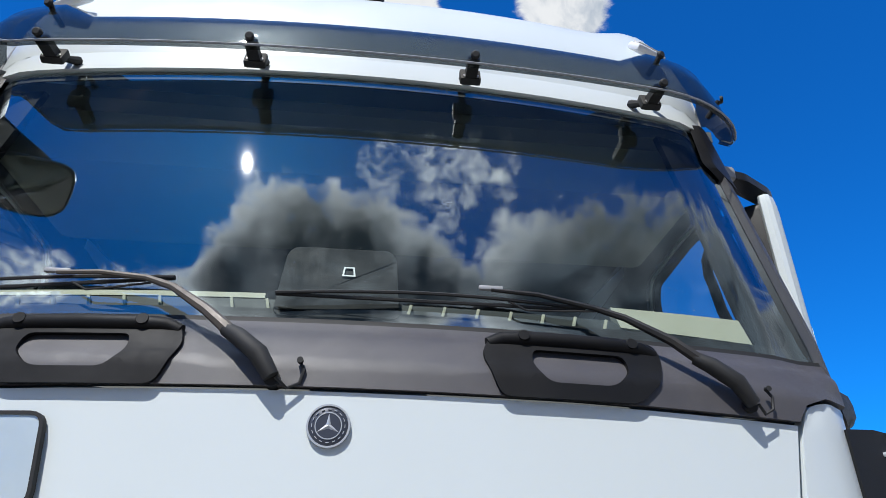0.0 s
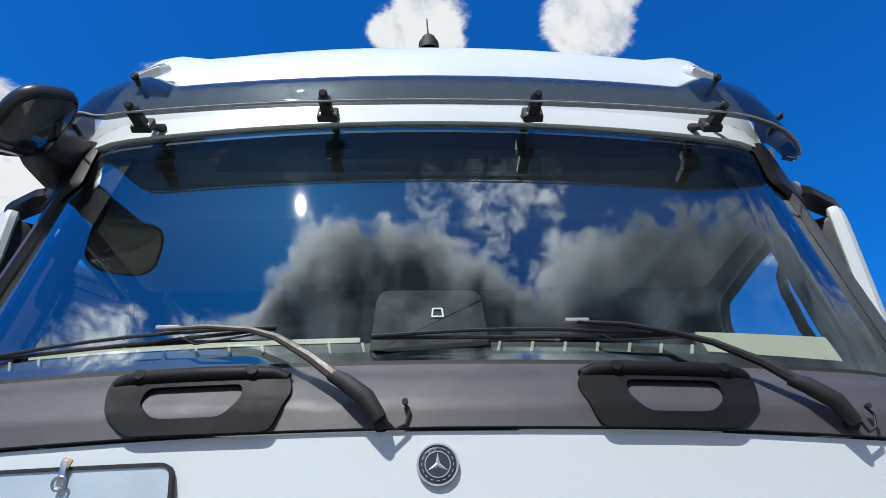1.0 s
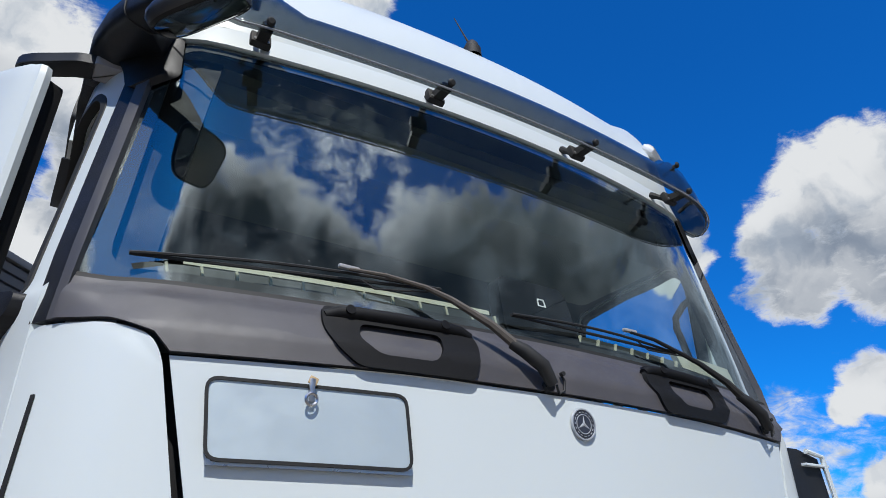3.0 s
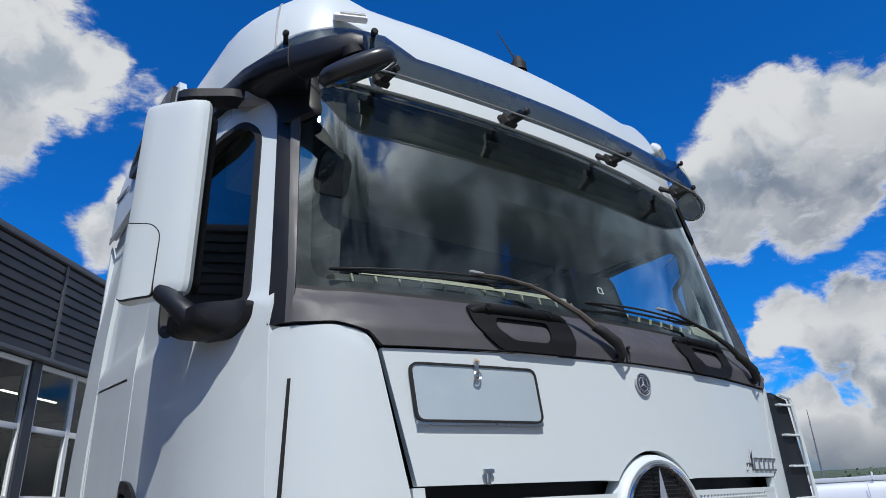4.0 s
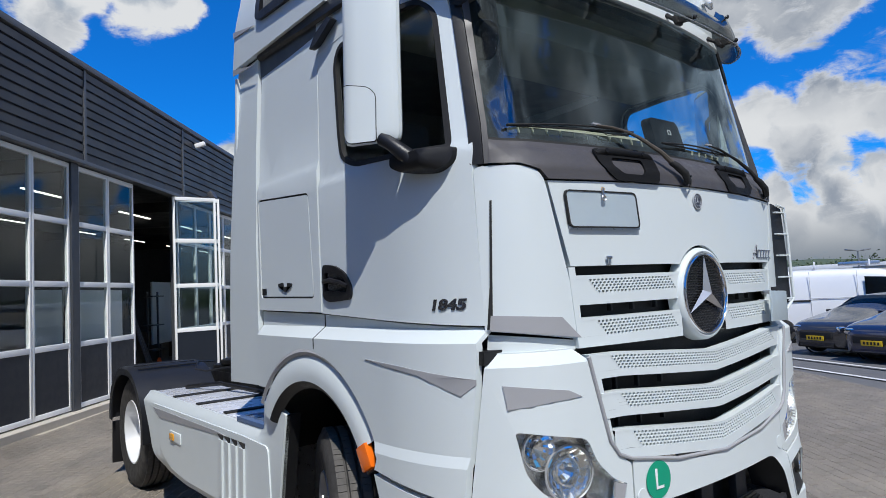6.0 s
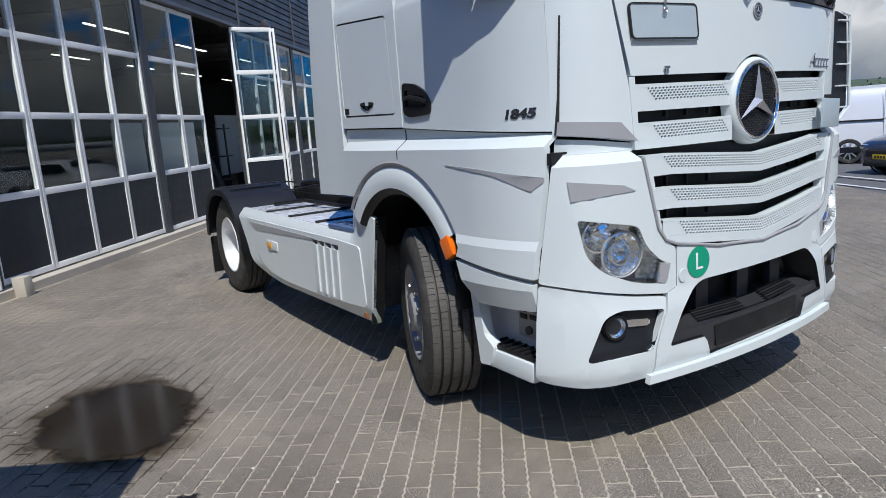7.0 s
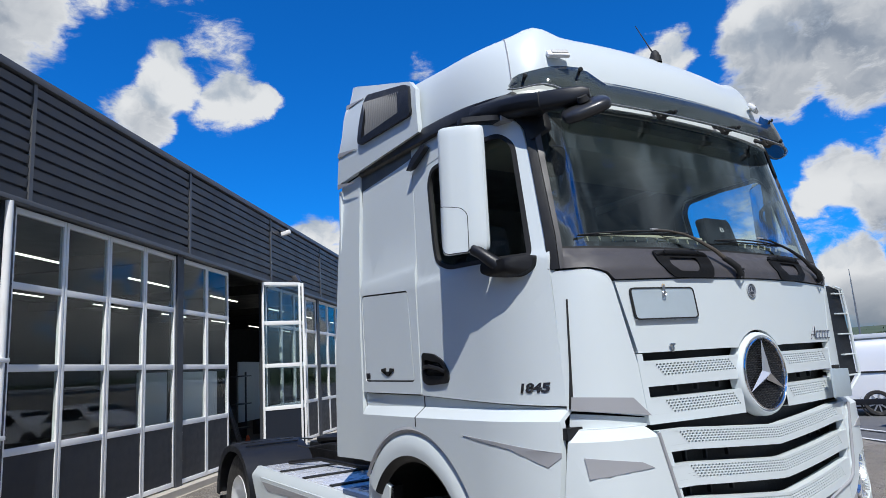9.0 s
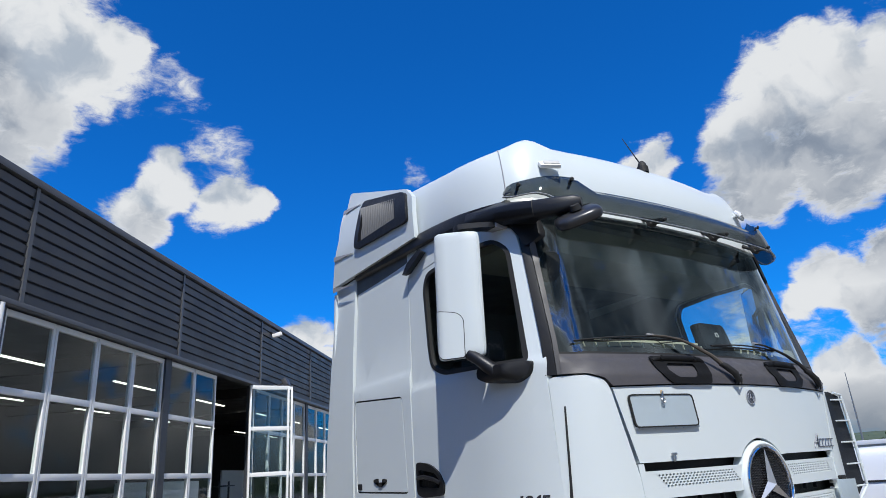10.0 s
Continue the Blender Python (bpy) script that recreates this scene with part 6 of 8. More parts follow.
# ---- mirrors ----
def main_mirror(sg):
    mirror = tagged(new("wing_mirror"), "tall white wing mirror on black arms beside the door", "mirror", "wing mirrors")
    a = Vector((sg * 1.279, 0.506, 0))
    b = Vector((sg * 1.428, 0.706, 0))
    t = (b - a).normalized()
    n = Vector((t.y * sg, -t.x * sg, 0))
    if n.y > 0:
        n = -n

    def pt(u, v, d):
        return a + t * u + n * d + Vector((0, 0, v))
    face = [(0.012, -0.040), (0.002, -0.034), (-0.001, -0.016), (0.008, -0.004), (0.028, 0.001), (0.036, 0.006), (0.09, 0.010), (0.17, 0.010), (0.222, 0.002), (0.243, -0.018), (0.250, -0.040), (0.244, -0.062)]
    levels = [(2.276, 0.84, 0.70), (2.280, 0.93, 0.86), (2.292, 0.98, 0.96), (2.315, 1.0, 1.0), (2.5, 1.0, 1.0), (2.7, 1.0, 1.0), (2.862, 1.0, 1.0), (2.886, 0.985, 0.96), (2.900, 0.95, 0.88), (2.906, 0.86, 0.72)]
    rows = []
    for z, k, kd in levels:
        rows.append([pt(0.125 + (u - 0.125) * k - 0.02 * (z - 2.6), z + 0.02 * (u / 0.25) * smooth(2.85, 2.9, z), -0.03 + (d + 0.03) * kd) for u, d in face])
    bm = grid(rows, close_v=True)
    bm.verts.ensure_lookup_table()
    bm.faces.new([v for v in bm.verts[:len(face)]])
    bm.faces.new([v for v in bm.verts[-len(face):]])
    part("housing", bm, WHITE, mirror, smooth=35)
    # outer lower cap, parted by a seam
    cap = fillet([(0.100, 2.275), (0.098, 2.46), (0.128, 2.492), (0.246, 2.517), (0.252, 2.46), (0.252, 2.33), (0.222, 2.275)], [0.01, 0.04, 0.02, 0.008, 0.02, 0.03, 0.03])
    shell = [(0.0, 0.006), (0.036, 0.006), (0.09, 0.012), (0.17, 0.012), (0.222, 0.005), (0.243, -0.015), (0.256, -0.045)]
    part("lower_cap", sheet(cap, lambda u, v, d: pt(u - 0.02 * (v - 2.6), v, poly_at(shell, u) - d), 0.015, step=0.02), WHITE, mirror)
    part("cap_seam", sheet(grown(cap, 0.0035), lambda u, v, d: pt(u - 0.02 * (v - 2.6), v, poly_at(shell, u) - 0.0012 - d), 0.008, step=0.02), SEAM, mirror)
    part("mirror_glass", sheet(fillet([(0.026, 2.30), (0.228, 2.30), (0.228, 2.88), (0.026, 2.88)], 0.03), lambda u, v, d: pt(u - 0.02 * (v - 2.6), v, -0.087 + d), 0.004), CHROME, mirror, "mirror glass")
    part("glass_surround", sheet(fillet([(0.016, 2.292), (0.238, 2.292), (0.238, 2.888), (0.016, 2.888)], 0.03), lambda u, v, d: pt(u - 0.02 * (v - 2.6), v, -0.083 + d), 0.055), BLACK, mirror, "black frame round the mirror glass")
    # flat upper arm with a pale foot on the door frame
    arm = [(1.10, 0.485), (1.20, 0.495), (1.31, 0.555), (1.345, 0.585), (1.335, 0.635), (1.26, 0.60), (1.19, 0.565), (1.10, 0.55)]
    part("upper_arm", prism(fillet(arm, 0.015), lambda u, v, w: Vector((sg * u, v, 2.925 + w + 0.014 * (1.345 - u) / 0.25)), 0.028, 0.006), DARKGREY, mirror, "dark upper mirror arm")
    part("arm_foot", prism(fillet([(1.085, 0.478), (1.165, 0.483), (1.165, 0.560), (1.085, 0.555)], 0.01), lambda u, v, w: Vector((sg * u, v, 2.933 + w)), 0.038, 0.006), GREY_PAINT, mirror, "pale grey arm foot")
    part("lower_arm", tube([Vector((sg * 1.235, 0.475, 2.170)), Vector((sg * 1.275, 0.495, 2.208)), Vector((sg * 1.308, 0.540, 2.256)), Vector((sg * 1.318, 0.585, 2.286))], [0.042, 0.033, 0.028, 0.030], 12), DARKGREY, mirror, "dark lower mirror arm")
    base = fillet([(0.325, 2.222), (0.338, 2.158), (0.40, 2.126), (0.53, 2.142), (0.572, 2.172), (0.566, 2.214), (0.46, 2.212)], [0.02, 0.03, 0.04, 0.03, 0.02, 0.02, 0.03])
    part("arm_base", side_poly(base, sg, lambda y, z: 0.020 + 0.070 * smooth(0.325, 0.42, y) * smooth(2.10, 2.17, z), 0.10, cuts=(2.15, 2.17, 2.19, 2.2), step=0.03), BLACK, mirror, "black mirror base on the door")
    return mirror


main_mirror(-1)
main_mirror(1)

DARK_MIRROR = material("dark_mirror_glass", (0.36, 0.37, 0.38), 0.06, metal=1.0)
fm = tagged(new("front_mirror"), "black front mirror on a thick arm at the roof corner", "mirror")
pod = [(Vector((-1.165, 0.62, 3.025)), 0.030, 0.025), (Vector((-1.15, 0.48, 3.0)), 0.040, 0.036), (Vector((-1.12, 0.36, 2.975)), 0.046, 0.044), (Vector((-1.085, 0.262, 2.955)), 0.046, 0.045), (Vector((-1.03, 0.16, 2.945)), 0.044, 0.042), (Vector((-0.985, 0.09, 2.945)), 0.034, 0.034), (Vector((-0.968, 0.065, 2.945)), 0.022, 0.018)]
rows = []
for i, (c, h, wd) in enumerate(pod):
    d = (pod[min(i + 1, len(pod) - 1)][0] - pod[max(i - 1, 0)][0]).normalized()
    sd = d.cross(Vector((0, 0, 1))).normalized()
    ring_pts = []
    for k in range(20):
        ca, sa = math.cos(2 * math.pi * k / 20), math.sin(2 * math.pi * k / 20)
        ring_pts.append(c + sd * (wd * math.copysign(abs(ca) ** 0.55, ca)) + Vector((0, 0, h * math.copysign(abs(sa) ** 0.55, sa))))
    rows.append(ring_pts)
pod_bm = grid(rows, close_v=True)
pod_bm.verts.ensure_lookup_table()
pod_bm.faces.new(pod_bm.verts[-20:])
part("arm", pod_bm, DARKGREY, fm, smooth=45)
part("arm_seam", tube([rows[3][k] + (rows[3][k] - pod[3][0]) * 0.02 for k in range(20)] + [rows[3][0] + (rows[3][0] - pod[3][0]) * 0.02], 0.0025, 5), SEAM, fm)
fair = bmesh.new()
for ring_pts in rows[1:4]:
    for q in ring_pts:
        fair.verts.new(q)
for y, z in ((0.160, 3.045), (0.30, 3.085), (0.56, 3.085), (0.56, 3.005), (0.42, 2.985), (0.285, 2.940), (0.175, 2.93)):
    for o in (0.0, 0.02):
        fair.verts.new(on_side(y, z, -1, o))
hull = bmesh.ops.convex_hull(fair, input=fair.verts)
loose = list({e for e in hull["geom_interior"] + hull["geom_unused"] if isinstance(e, bmesh.types.BMVert)})
bmesh.ops.delete(fair, geom=loose, context="VERTS")
part("arm_root", fair, DARKGREY, fm, "black fairing that joins the arm to the pillar", smooth=50)
hc, hn = Vector((-0.976, 0.088, 2.860)), Vector((0.55, 0.24, -0.80)).normalized()
hx = Vector((0.155, -0.147, 0.063))
hx = (hx - hn * hx.dot(hn)).normalized()
hy = hn.cross(hx).normalized()


def head_ring(k, lev, wide=0.114, deep=0.082, n=28):
    pts = []
    for i in range(n):
        ca, sa = math.cos(2 * math.pi * i / n), math.sin(2 * math.pi * i / n)
        u, v = wide * math.copysign(abs(ca) ** 0.55, ca), deep * math.copysign(abs(sa) ** 0.62, sa)
        pts.append(hc + hx * (u * k) + hy * ((v - 0.010 * (u / wide) ** 2) * k) + hn * lev)
    return pts


part("head", grid([head_ring(0.93, 0.012), head_ring(1.0, 0.004), head_ring(1.02, -0.014), head_ring(0.97, -0.026), head_ring(0.84, -0.036), head_ring(0.5, -0.042), head_ring(0.04, -0.043)], close_v=True), material("satin_grey_shell", (0.030, 0.031, 0.034), 0.30), fm, "dark satin mirror head", smooth=50)
part("head_rim", grid([head_ring(0.995, 0.005), head_ring(0.95, 0.013), head_ring(0.90, 0.006)], close_v=True), BLACK, fm)
part("head_glass", grid([head_ring(f, 0.010 + 0.016 * (1 - f * f)) for f in (0.01, 0.3, 0.6, 0.8, 0.92)], close_v=True), DARK_MIRROR, fm, "convex mirror glass", smooth=80)
part("head_joint", tube([(-0.985, 0.095, 2.935), (-0.972, 0.10, 2.89)], 0.026, 12), SEAM, fm)
part("head_knob", tube([hc - hn * 0.05, hc - hn * 0.075], [0.030, 0.022], 14), SEAM, fm)

# ---- wipers ----
WIPER_ARM = material("dark_wiper_arm", (0.014, 0.014, 0.014), 0.5, metal=0.1, vary=0.3, vary_scale=12, grime=(0.10, 0.08, 0.06), grime_amount=0.3)
# worn arm whose lighter tan also holds the sun falling on it
WIPER_SUNLIT = material("worn_sunlit_wiper_arm", (0.10, 0.085, 0.07), 0.5, metal=0.2, vary=0.3, vary_scale=30, grime=(0.34, 0.27, 0.19), grime_amount=0.8)


def wiper(arm_metal, pivot, elbow, hinge, blade_a, blade_b):
    w = tagged(new("windscreen_wiper"), "black parked windscreen wiper with worn metal arm", "wiper", "wipers")
    along = (elbow - pivot).normalized()
    cap = [pivot + Vector((0.004, -0.030, -0.008)), pivot + along * 0.03 + Vector((0, -0.042, 0.012)), pivot + along * 0.085 + Vector((0, -0.044, 0.012)), pivot + along * 0.12 + Vector((0, -0.040, 0.008))]
    part("pivot_cap", tube(cap, [0.014, 0.0175, 0.0165, 0.013], 10), SEAM, w, "black pivot cover")
    part("pivot_boss", disc(Matrix.Translation(pivot + Vector((0.004, -0.022, -0.008))) @ pose(0, 0, 0, -90, 0, 0), 0.014, 0.034, 16), SEAM, w)
    part("arm", tube([pivot + along * 0.10 + Vector((0, -0.042, 0.010)), lerp(pivot, elbow, 0.55) + Vector((0, -0.044, 0.012)), elbow + along * -0.04 + Vector((0, -0.032, 0.006)), elbow + Vector((-0.03, -0.026, 0.006)), lerp(elbow, hinge, 0.6) + Vector((0, -0.024, 0.010)), hinge + Vector((0, -0.020, 0.004))], [0.0125, 0.0105, 0.0080, 0.0065, 0.0055, 0.0045], 8), arm_metal, w, "worn dark metal arm")
    n = 16
    for dz, r, nm in ((0.0, 0.0042, "blade"), (0.015, 0.0038, "blade_frame")):
        part(nm, tube([lerp(blade_a, blade_b, k / n) + Vector((0, -0.012 - dz * 0.4, dz * math.sin(math.pi * k / n))) for k in range(n + 1)], r, 6), SEAM, w)
    part("blade_bridge", box((0.05, 0.012, 0.009), hinge + Vector((0, -0.018, 0.008)), 0.003), GREY_PAINT, w, "grey blade clip")
    hose = [pivot + Vector((0.012, -0.034, -0.010)), pivot + Vector((0.030, -0.020, -0.024)), pivot + Vector((0.050, -0.016, -0.014)), pivot + Vector((0.056, -0.014, 0.010)), pivot + Vector((0.048, -0.012, 0.024))]
    part("washer_hose", tube(hose, 0.003, 6), SEAM, w)
    part("hose_boss", disc(Matrix.Translation(pivot + Vector((0.048, -0.012, 0.026))) @ pose(0, 0, 0, 90, 0, 0), 0.0055, 0.010, 12), SEAM, w)
    part("nozzle_hose", tube([lerp(elbow, hinge, 0.1) + Vector((0, -0.024, -0.004)), lerp(elbow, hinge, 0.45) + Vector((0, -0.020, -0.018)), lerp(elbow, hinge, 0.7) + Vector((0, -0.016, -0.026)), lerp(elbow, hinge, 0.85) + Vector((0, -0.014, -0.012))], 0.0022, 6), SEAM, w)
    return w


def glass_at(x, z):
    return on_front(x, z, 0.0)


wiper(WIPER_SUNLIT, glass_at(-0.105, 2.105), glass_at(-0.348, 2.307), glass_at(-0.56, 2.325), glass_at(-0.999, 2.296), glass_at(-0.33, 2.322))
wiper(WIPER_ARM, glass_at(0.785, 2.105), glass_at(0.545, 2.295), glass_at(0.30, 2.322), glass_at(-0.130, 2.293), glass_at(0.50, 2.300))

# ---- grab handles on the cowl ----
HANDLE = material("matt_handle_plastic", (0.0055, 0.0055, 0.006), 0.62, spec=0.22, bump=0.2, bump_scale=700, vary=0.2)
for sg in (-1, 1):
    grab = tagged(new("grab_handle"), "black plastic grab handle on the cowl", "handle", "grab handles")
    ho = fillet([(0.295, 2.083), (0.555, 2.083), (0.605, 2.125), (0.625, 2.17), (0.622, 2.222), (0.290, 2.222), (0.266, 2.17)], 0.02)
    hole = fillet([(0.385, 2.114), (0.515, 2.114), (0.552, 2.150), (0.545, 2.184), (0.362, 2.184), (0.36, 2.15)], 0.025)
    part("handle_rim", front_poly(mirrored(ho, sg), lambda x, z: 0.017 + 0.008 * smooth(2.15, 2.20, z), 0.012, holes=[mirrored(hole, sg)], cuts=(2.10, 2.115, 2.13, 2.15, 2.17, 2.19, 2.21)), HANDLE, grab)
    part("bar", tube([on_front(sg * x, z, o) for x, z, o in ((0.280, 2.195, 0.016), (0.305, 2.205, 0.022), (0.36, 2.208, 0.025), (0.45, 2.209, 0.026), (0.54, 2.208, 0.025), (0.59, 2.205, 0.022), (0.617, 2.195, 0.016))], [0.012, 0.015, 0.016, 0.016, 0.016, 0.015, 0.012], 12), HANDLE, grab)
    for x in (0.347, 0.565):
        part("screw_cap", disc(Matrix.Translation(on_front(sg * x, 2.211, 0.0405)) @ pose(0, 0, 0, 80, 0, 0), 0.0115, 0.003, 16, bevel=0.001), HANDLE, grab)

# ---- inside the cab ----
VENT_GREY = material("vent_grey", (0.035, 0.04, 0.038), 0.6)
part("dashboard", box((2.1, 0.45, 0.16), (0, 0.52, 2.10), 0.04), INTERIOR, truck)
part("dash_ledge", front_poly([(0.60, 2.285), (0.93, 2.278), (0.915, 2.34), (0.585, 2.335)], -0.032, 0.02, cuts=(2.3, 2.32)), CREAM, truck, "cream dashboard ledge")
part("dash_ledge", front_poly([(-0.90, 2.304), (-0.72, 2.304), (-0.16, 2.304), (-0.16, 2.316), (-0.90, 2.316)], -0.036, 0.02, cuts=(2.31,)), CREAM, truck, "cream dashboard ledge")
part("vent_strip", front_poly([(-0.98, 2.262), (0.64, 2.262), (0.585, 2.302), (-0.98, 2.300)], -0.036, 0.02, cuts=(2.28,)), VENT_GREY, truck, "dark demister vent strip")
for k in range(22):
    x = -0.93 + k * 0.071
    part("vent_bar", box((0.006, 0.008, 0.036), on_front(x, 2.281, -0.032), 0.001, (0, 14 if x > 0 else -14, 0)), CREAM, truck)
unit = tagged(new("dash_unit"), "dark box with a small pale emblem standing on the dashboard", "dash unit")
part("case", prism(fillet([(-0.125, 0), (0.125, 0), (0.115, 0.155), (0.10, 0.175), (-0.10, 0.175), (-0.115, 0.155)], 0.02), lambda u, v, w: Vector((u - 0.01, 0.112 + w + 0.24 * v, 2.255 + v)), 0.05, 0.008), HANDLE, unit)
part("emblem_frame", ring([(-0.014, 0.10), (0.014, 0.10), (0.011, 0.124), (-0.011, 0.124)], [(-0.010, 0.103), (0.010, 0.103), (0.008, 0.121), (-0.008, 0.121)], lambda u, v, w: Vector((u + 0.007, 0.108 + 0.24 * v + w, 2.255 + v)), 0.002), STICKER_WHITE, unit)
for sx in (-0.6, 0.6):
    seat = tagged(new("cab_seat"), "dark cloth cab seat with headrest", "seat", "cab seats")
    part("seat_back", box((0.5, 0.16, 0.75), (sx, 1.35, 2.05), 0.06, (-8, 0, 0)), SEAT_CLOTH, seat)
    part("headrest", box((0.28, 0.11, 0.22), (sx, 1.41, 2.52), 0.045, (-8, 0, 0)), SEAT_CLOTH, seat)
    part("seat_cushion", box((0.5, 0.5, 0.16), (sx, 1.10, 1.68), 0.05), SEAT_CLOTH, seat)
wheel_c = pose(0.60, 0.62, 2.16) @ pose(0, 0, 0, -38, 0, 0)
steering = tagged(new("steering_wheel"), "dark four-spoke steering wheel", "steering wheel")
part("wheel_rim", tube([wheel_c @ Vector((0.22 * math.cos(2 * math.pi * k / 32), 0.22 * math.sin(2 * math.pi * k / 32), 0)) for k in range(33)], 0.017, 8), SEAM, steering)
part("wheel_hub", disc(wheel_c @ pose(0, 0, -0.03), 0.085, 0.05, 24, bevel=0.015), SEAM, steering)
for a in (20, 160, 250, 290):
    part("spoke", tube([wheel_c @ Vector((0.06 * math.cos(radians(a)), 0.06 * math.sin(radians(a)), 0)), wheel_c @ Vector((0.21 * math.cos(radians(a)), 0.21 * math.sin(radians(a)), 0))], 0.014, 6), SEAM, steering)
for sg in (-1, 1):
    part("pillar_trim", front_poly(mirrored([(0.968, 2.27), (1.085, 2.27), (1.072, 2.60), (1.045, 2.98), (0.90, 2.98), (0.938, 2.62)], sg), -0.05, 0.02, cuts=(2.4, 2.5, 2.6, 2.7, 2.8, 2.9)), HANDLE, truck, "black inner trim of the windscreen pillar")
    strap = tagged(new("pillar_handle"), "dark curved grab handle on the inner windscreen pillar", "grab handle", "pillar handles")
    part("loop", tube([(sg * 1.02, 0.39, 2.69), (sg * 1.0, 0.43, 2.665), (sg * 1.0, 0.476, 2.625), (sg * 1.0, 0.48, 2.58), (sg * 1.0, 0.47, 2.55), (sg * 1.0, 0.45, 2.46), (sg * 1.01, 0.43, 2.38), (sg * 1.02, 0.40, 2.30)], 0.014, 8), HANDLE, strap)
    part("foot", box((0.05, 0.06, 0.03), (sg * 1.03, 0.38, 2.69), 0.008), HANDLE, strap)
shelf = part("overhead_locker", box((2.1, 0.5, 0.22), (0, 0.78, 2.98), 0.03), material("overhead_beige", (0.24, 0.245, 0.20), 0.7, vary=0.1), truck, "beige overhead locker behind the windscreen")

# ---- parking, vehicles, distance ----
PAINT_LINE = material("road_marking", (0.62, 0.62, 0.60), 0.7, vary=0.1, grime=(0.25, 0.25, 0.25), grime_amount=0.5)
CAR_GREY = material("grey_car_paint", (0.06, 0.06, 0.066), 0.25, metal=0.6, coat=0.8)
CAR_NAVY = material("navy_car_paint", (0.012, 0.018, 0.05), 0.22, coat=0.9)
CAR_WHITE = material("white_car_paint", (0.78, 0.79, 0.80), 0.3, coat=0.6)
CAR_GLASS = glass("car_glass", (0.12, 0.15, 0.16), 1.6)
PLATE_Y = material("yellow_number_plate", (0.75, 0.50, 0.02), 0.4)
SILVER = material("alloy_wheel", (0.55, 0.56, 0.58), 0.3, metal=0.8)


def line_slab(name, a, b, w):
    a, b = Vector(a), Vector(b)
    d = (b - a).normalized()
    s = Vector((d.y, -d.x)) * w / 2
    bm = bmesh.new()
    top = [bm.verts.new((p.x, p.y, yard_z(p.x) + 0.034)) for p in (a + s, b + s, b - s, a - s)]
    bm.faces.new(top)
    return bm


for a, b in (((14.6, 10.3), (9.4, 1.25)), ((12.9, 9.2), (7.9, 0.65))):
    thing("parking_line", line_slab("parking_line", a, b, 0.11), PAINT_LINE, "worn white parking line on the yard", "road marking", group="parking lines")


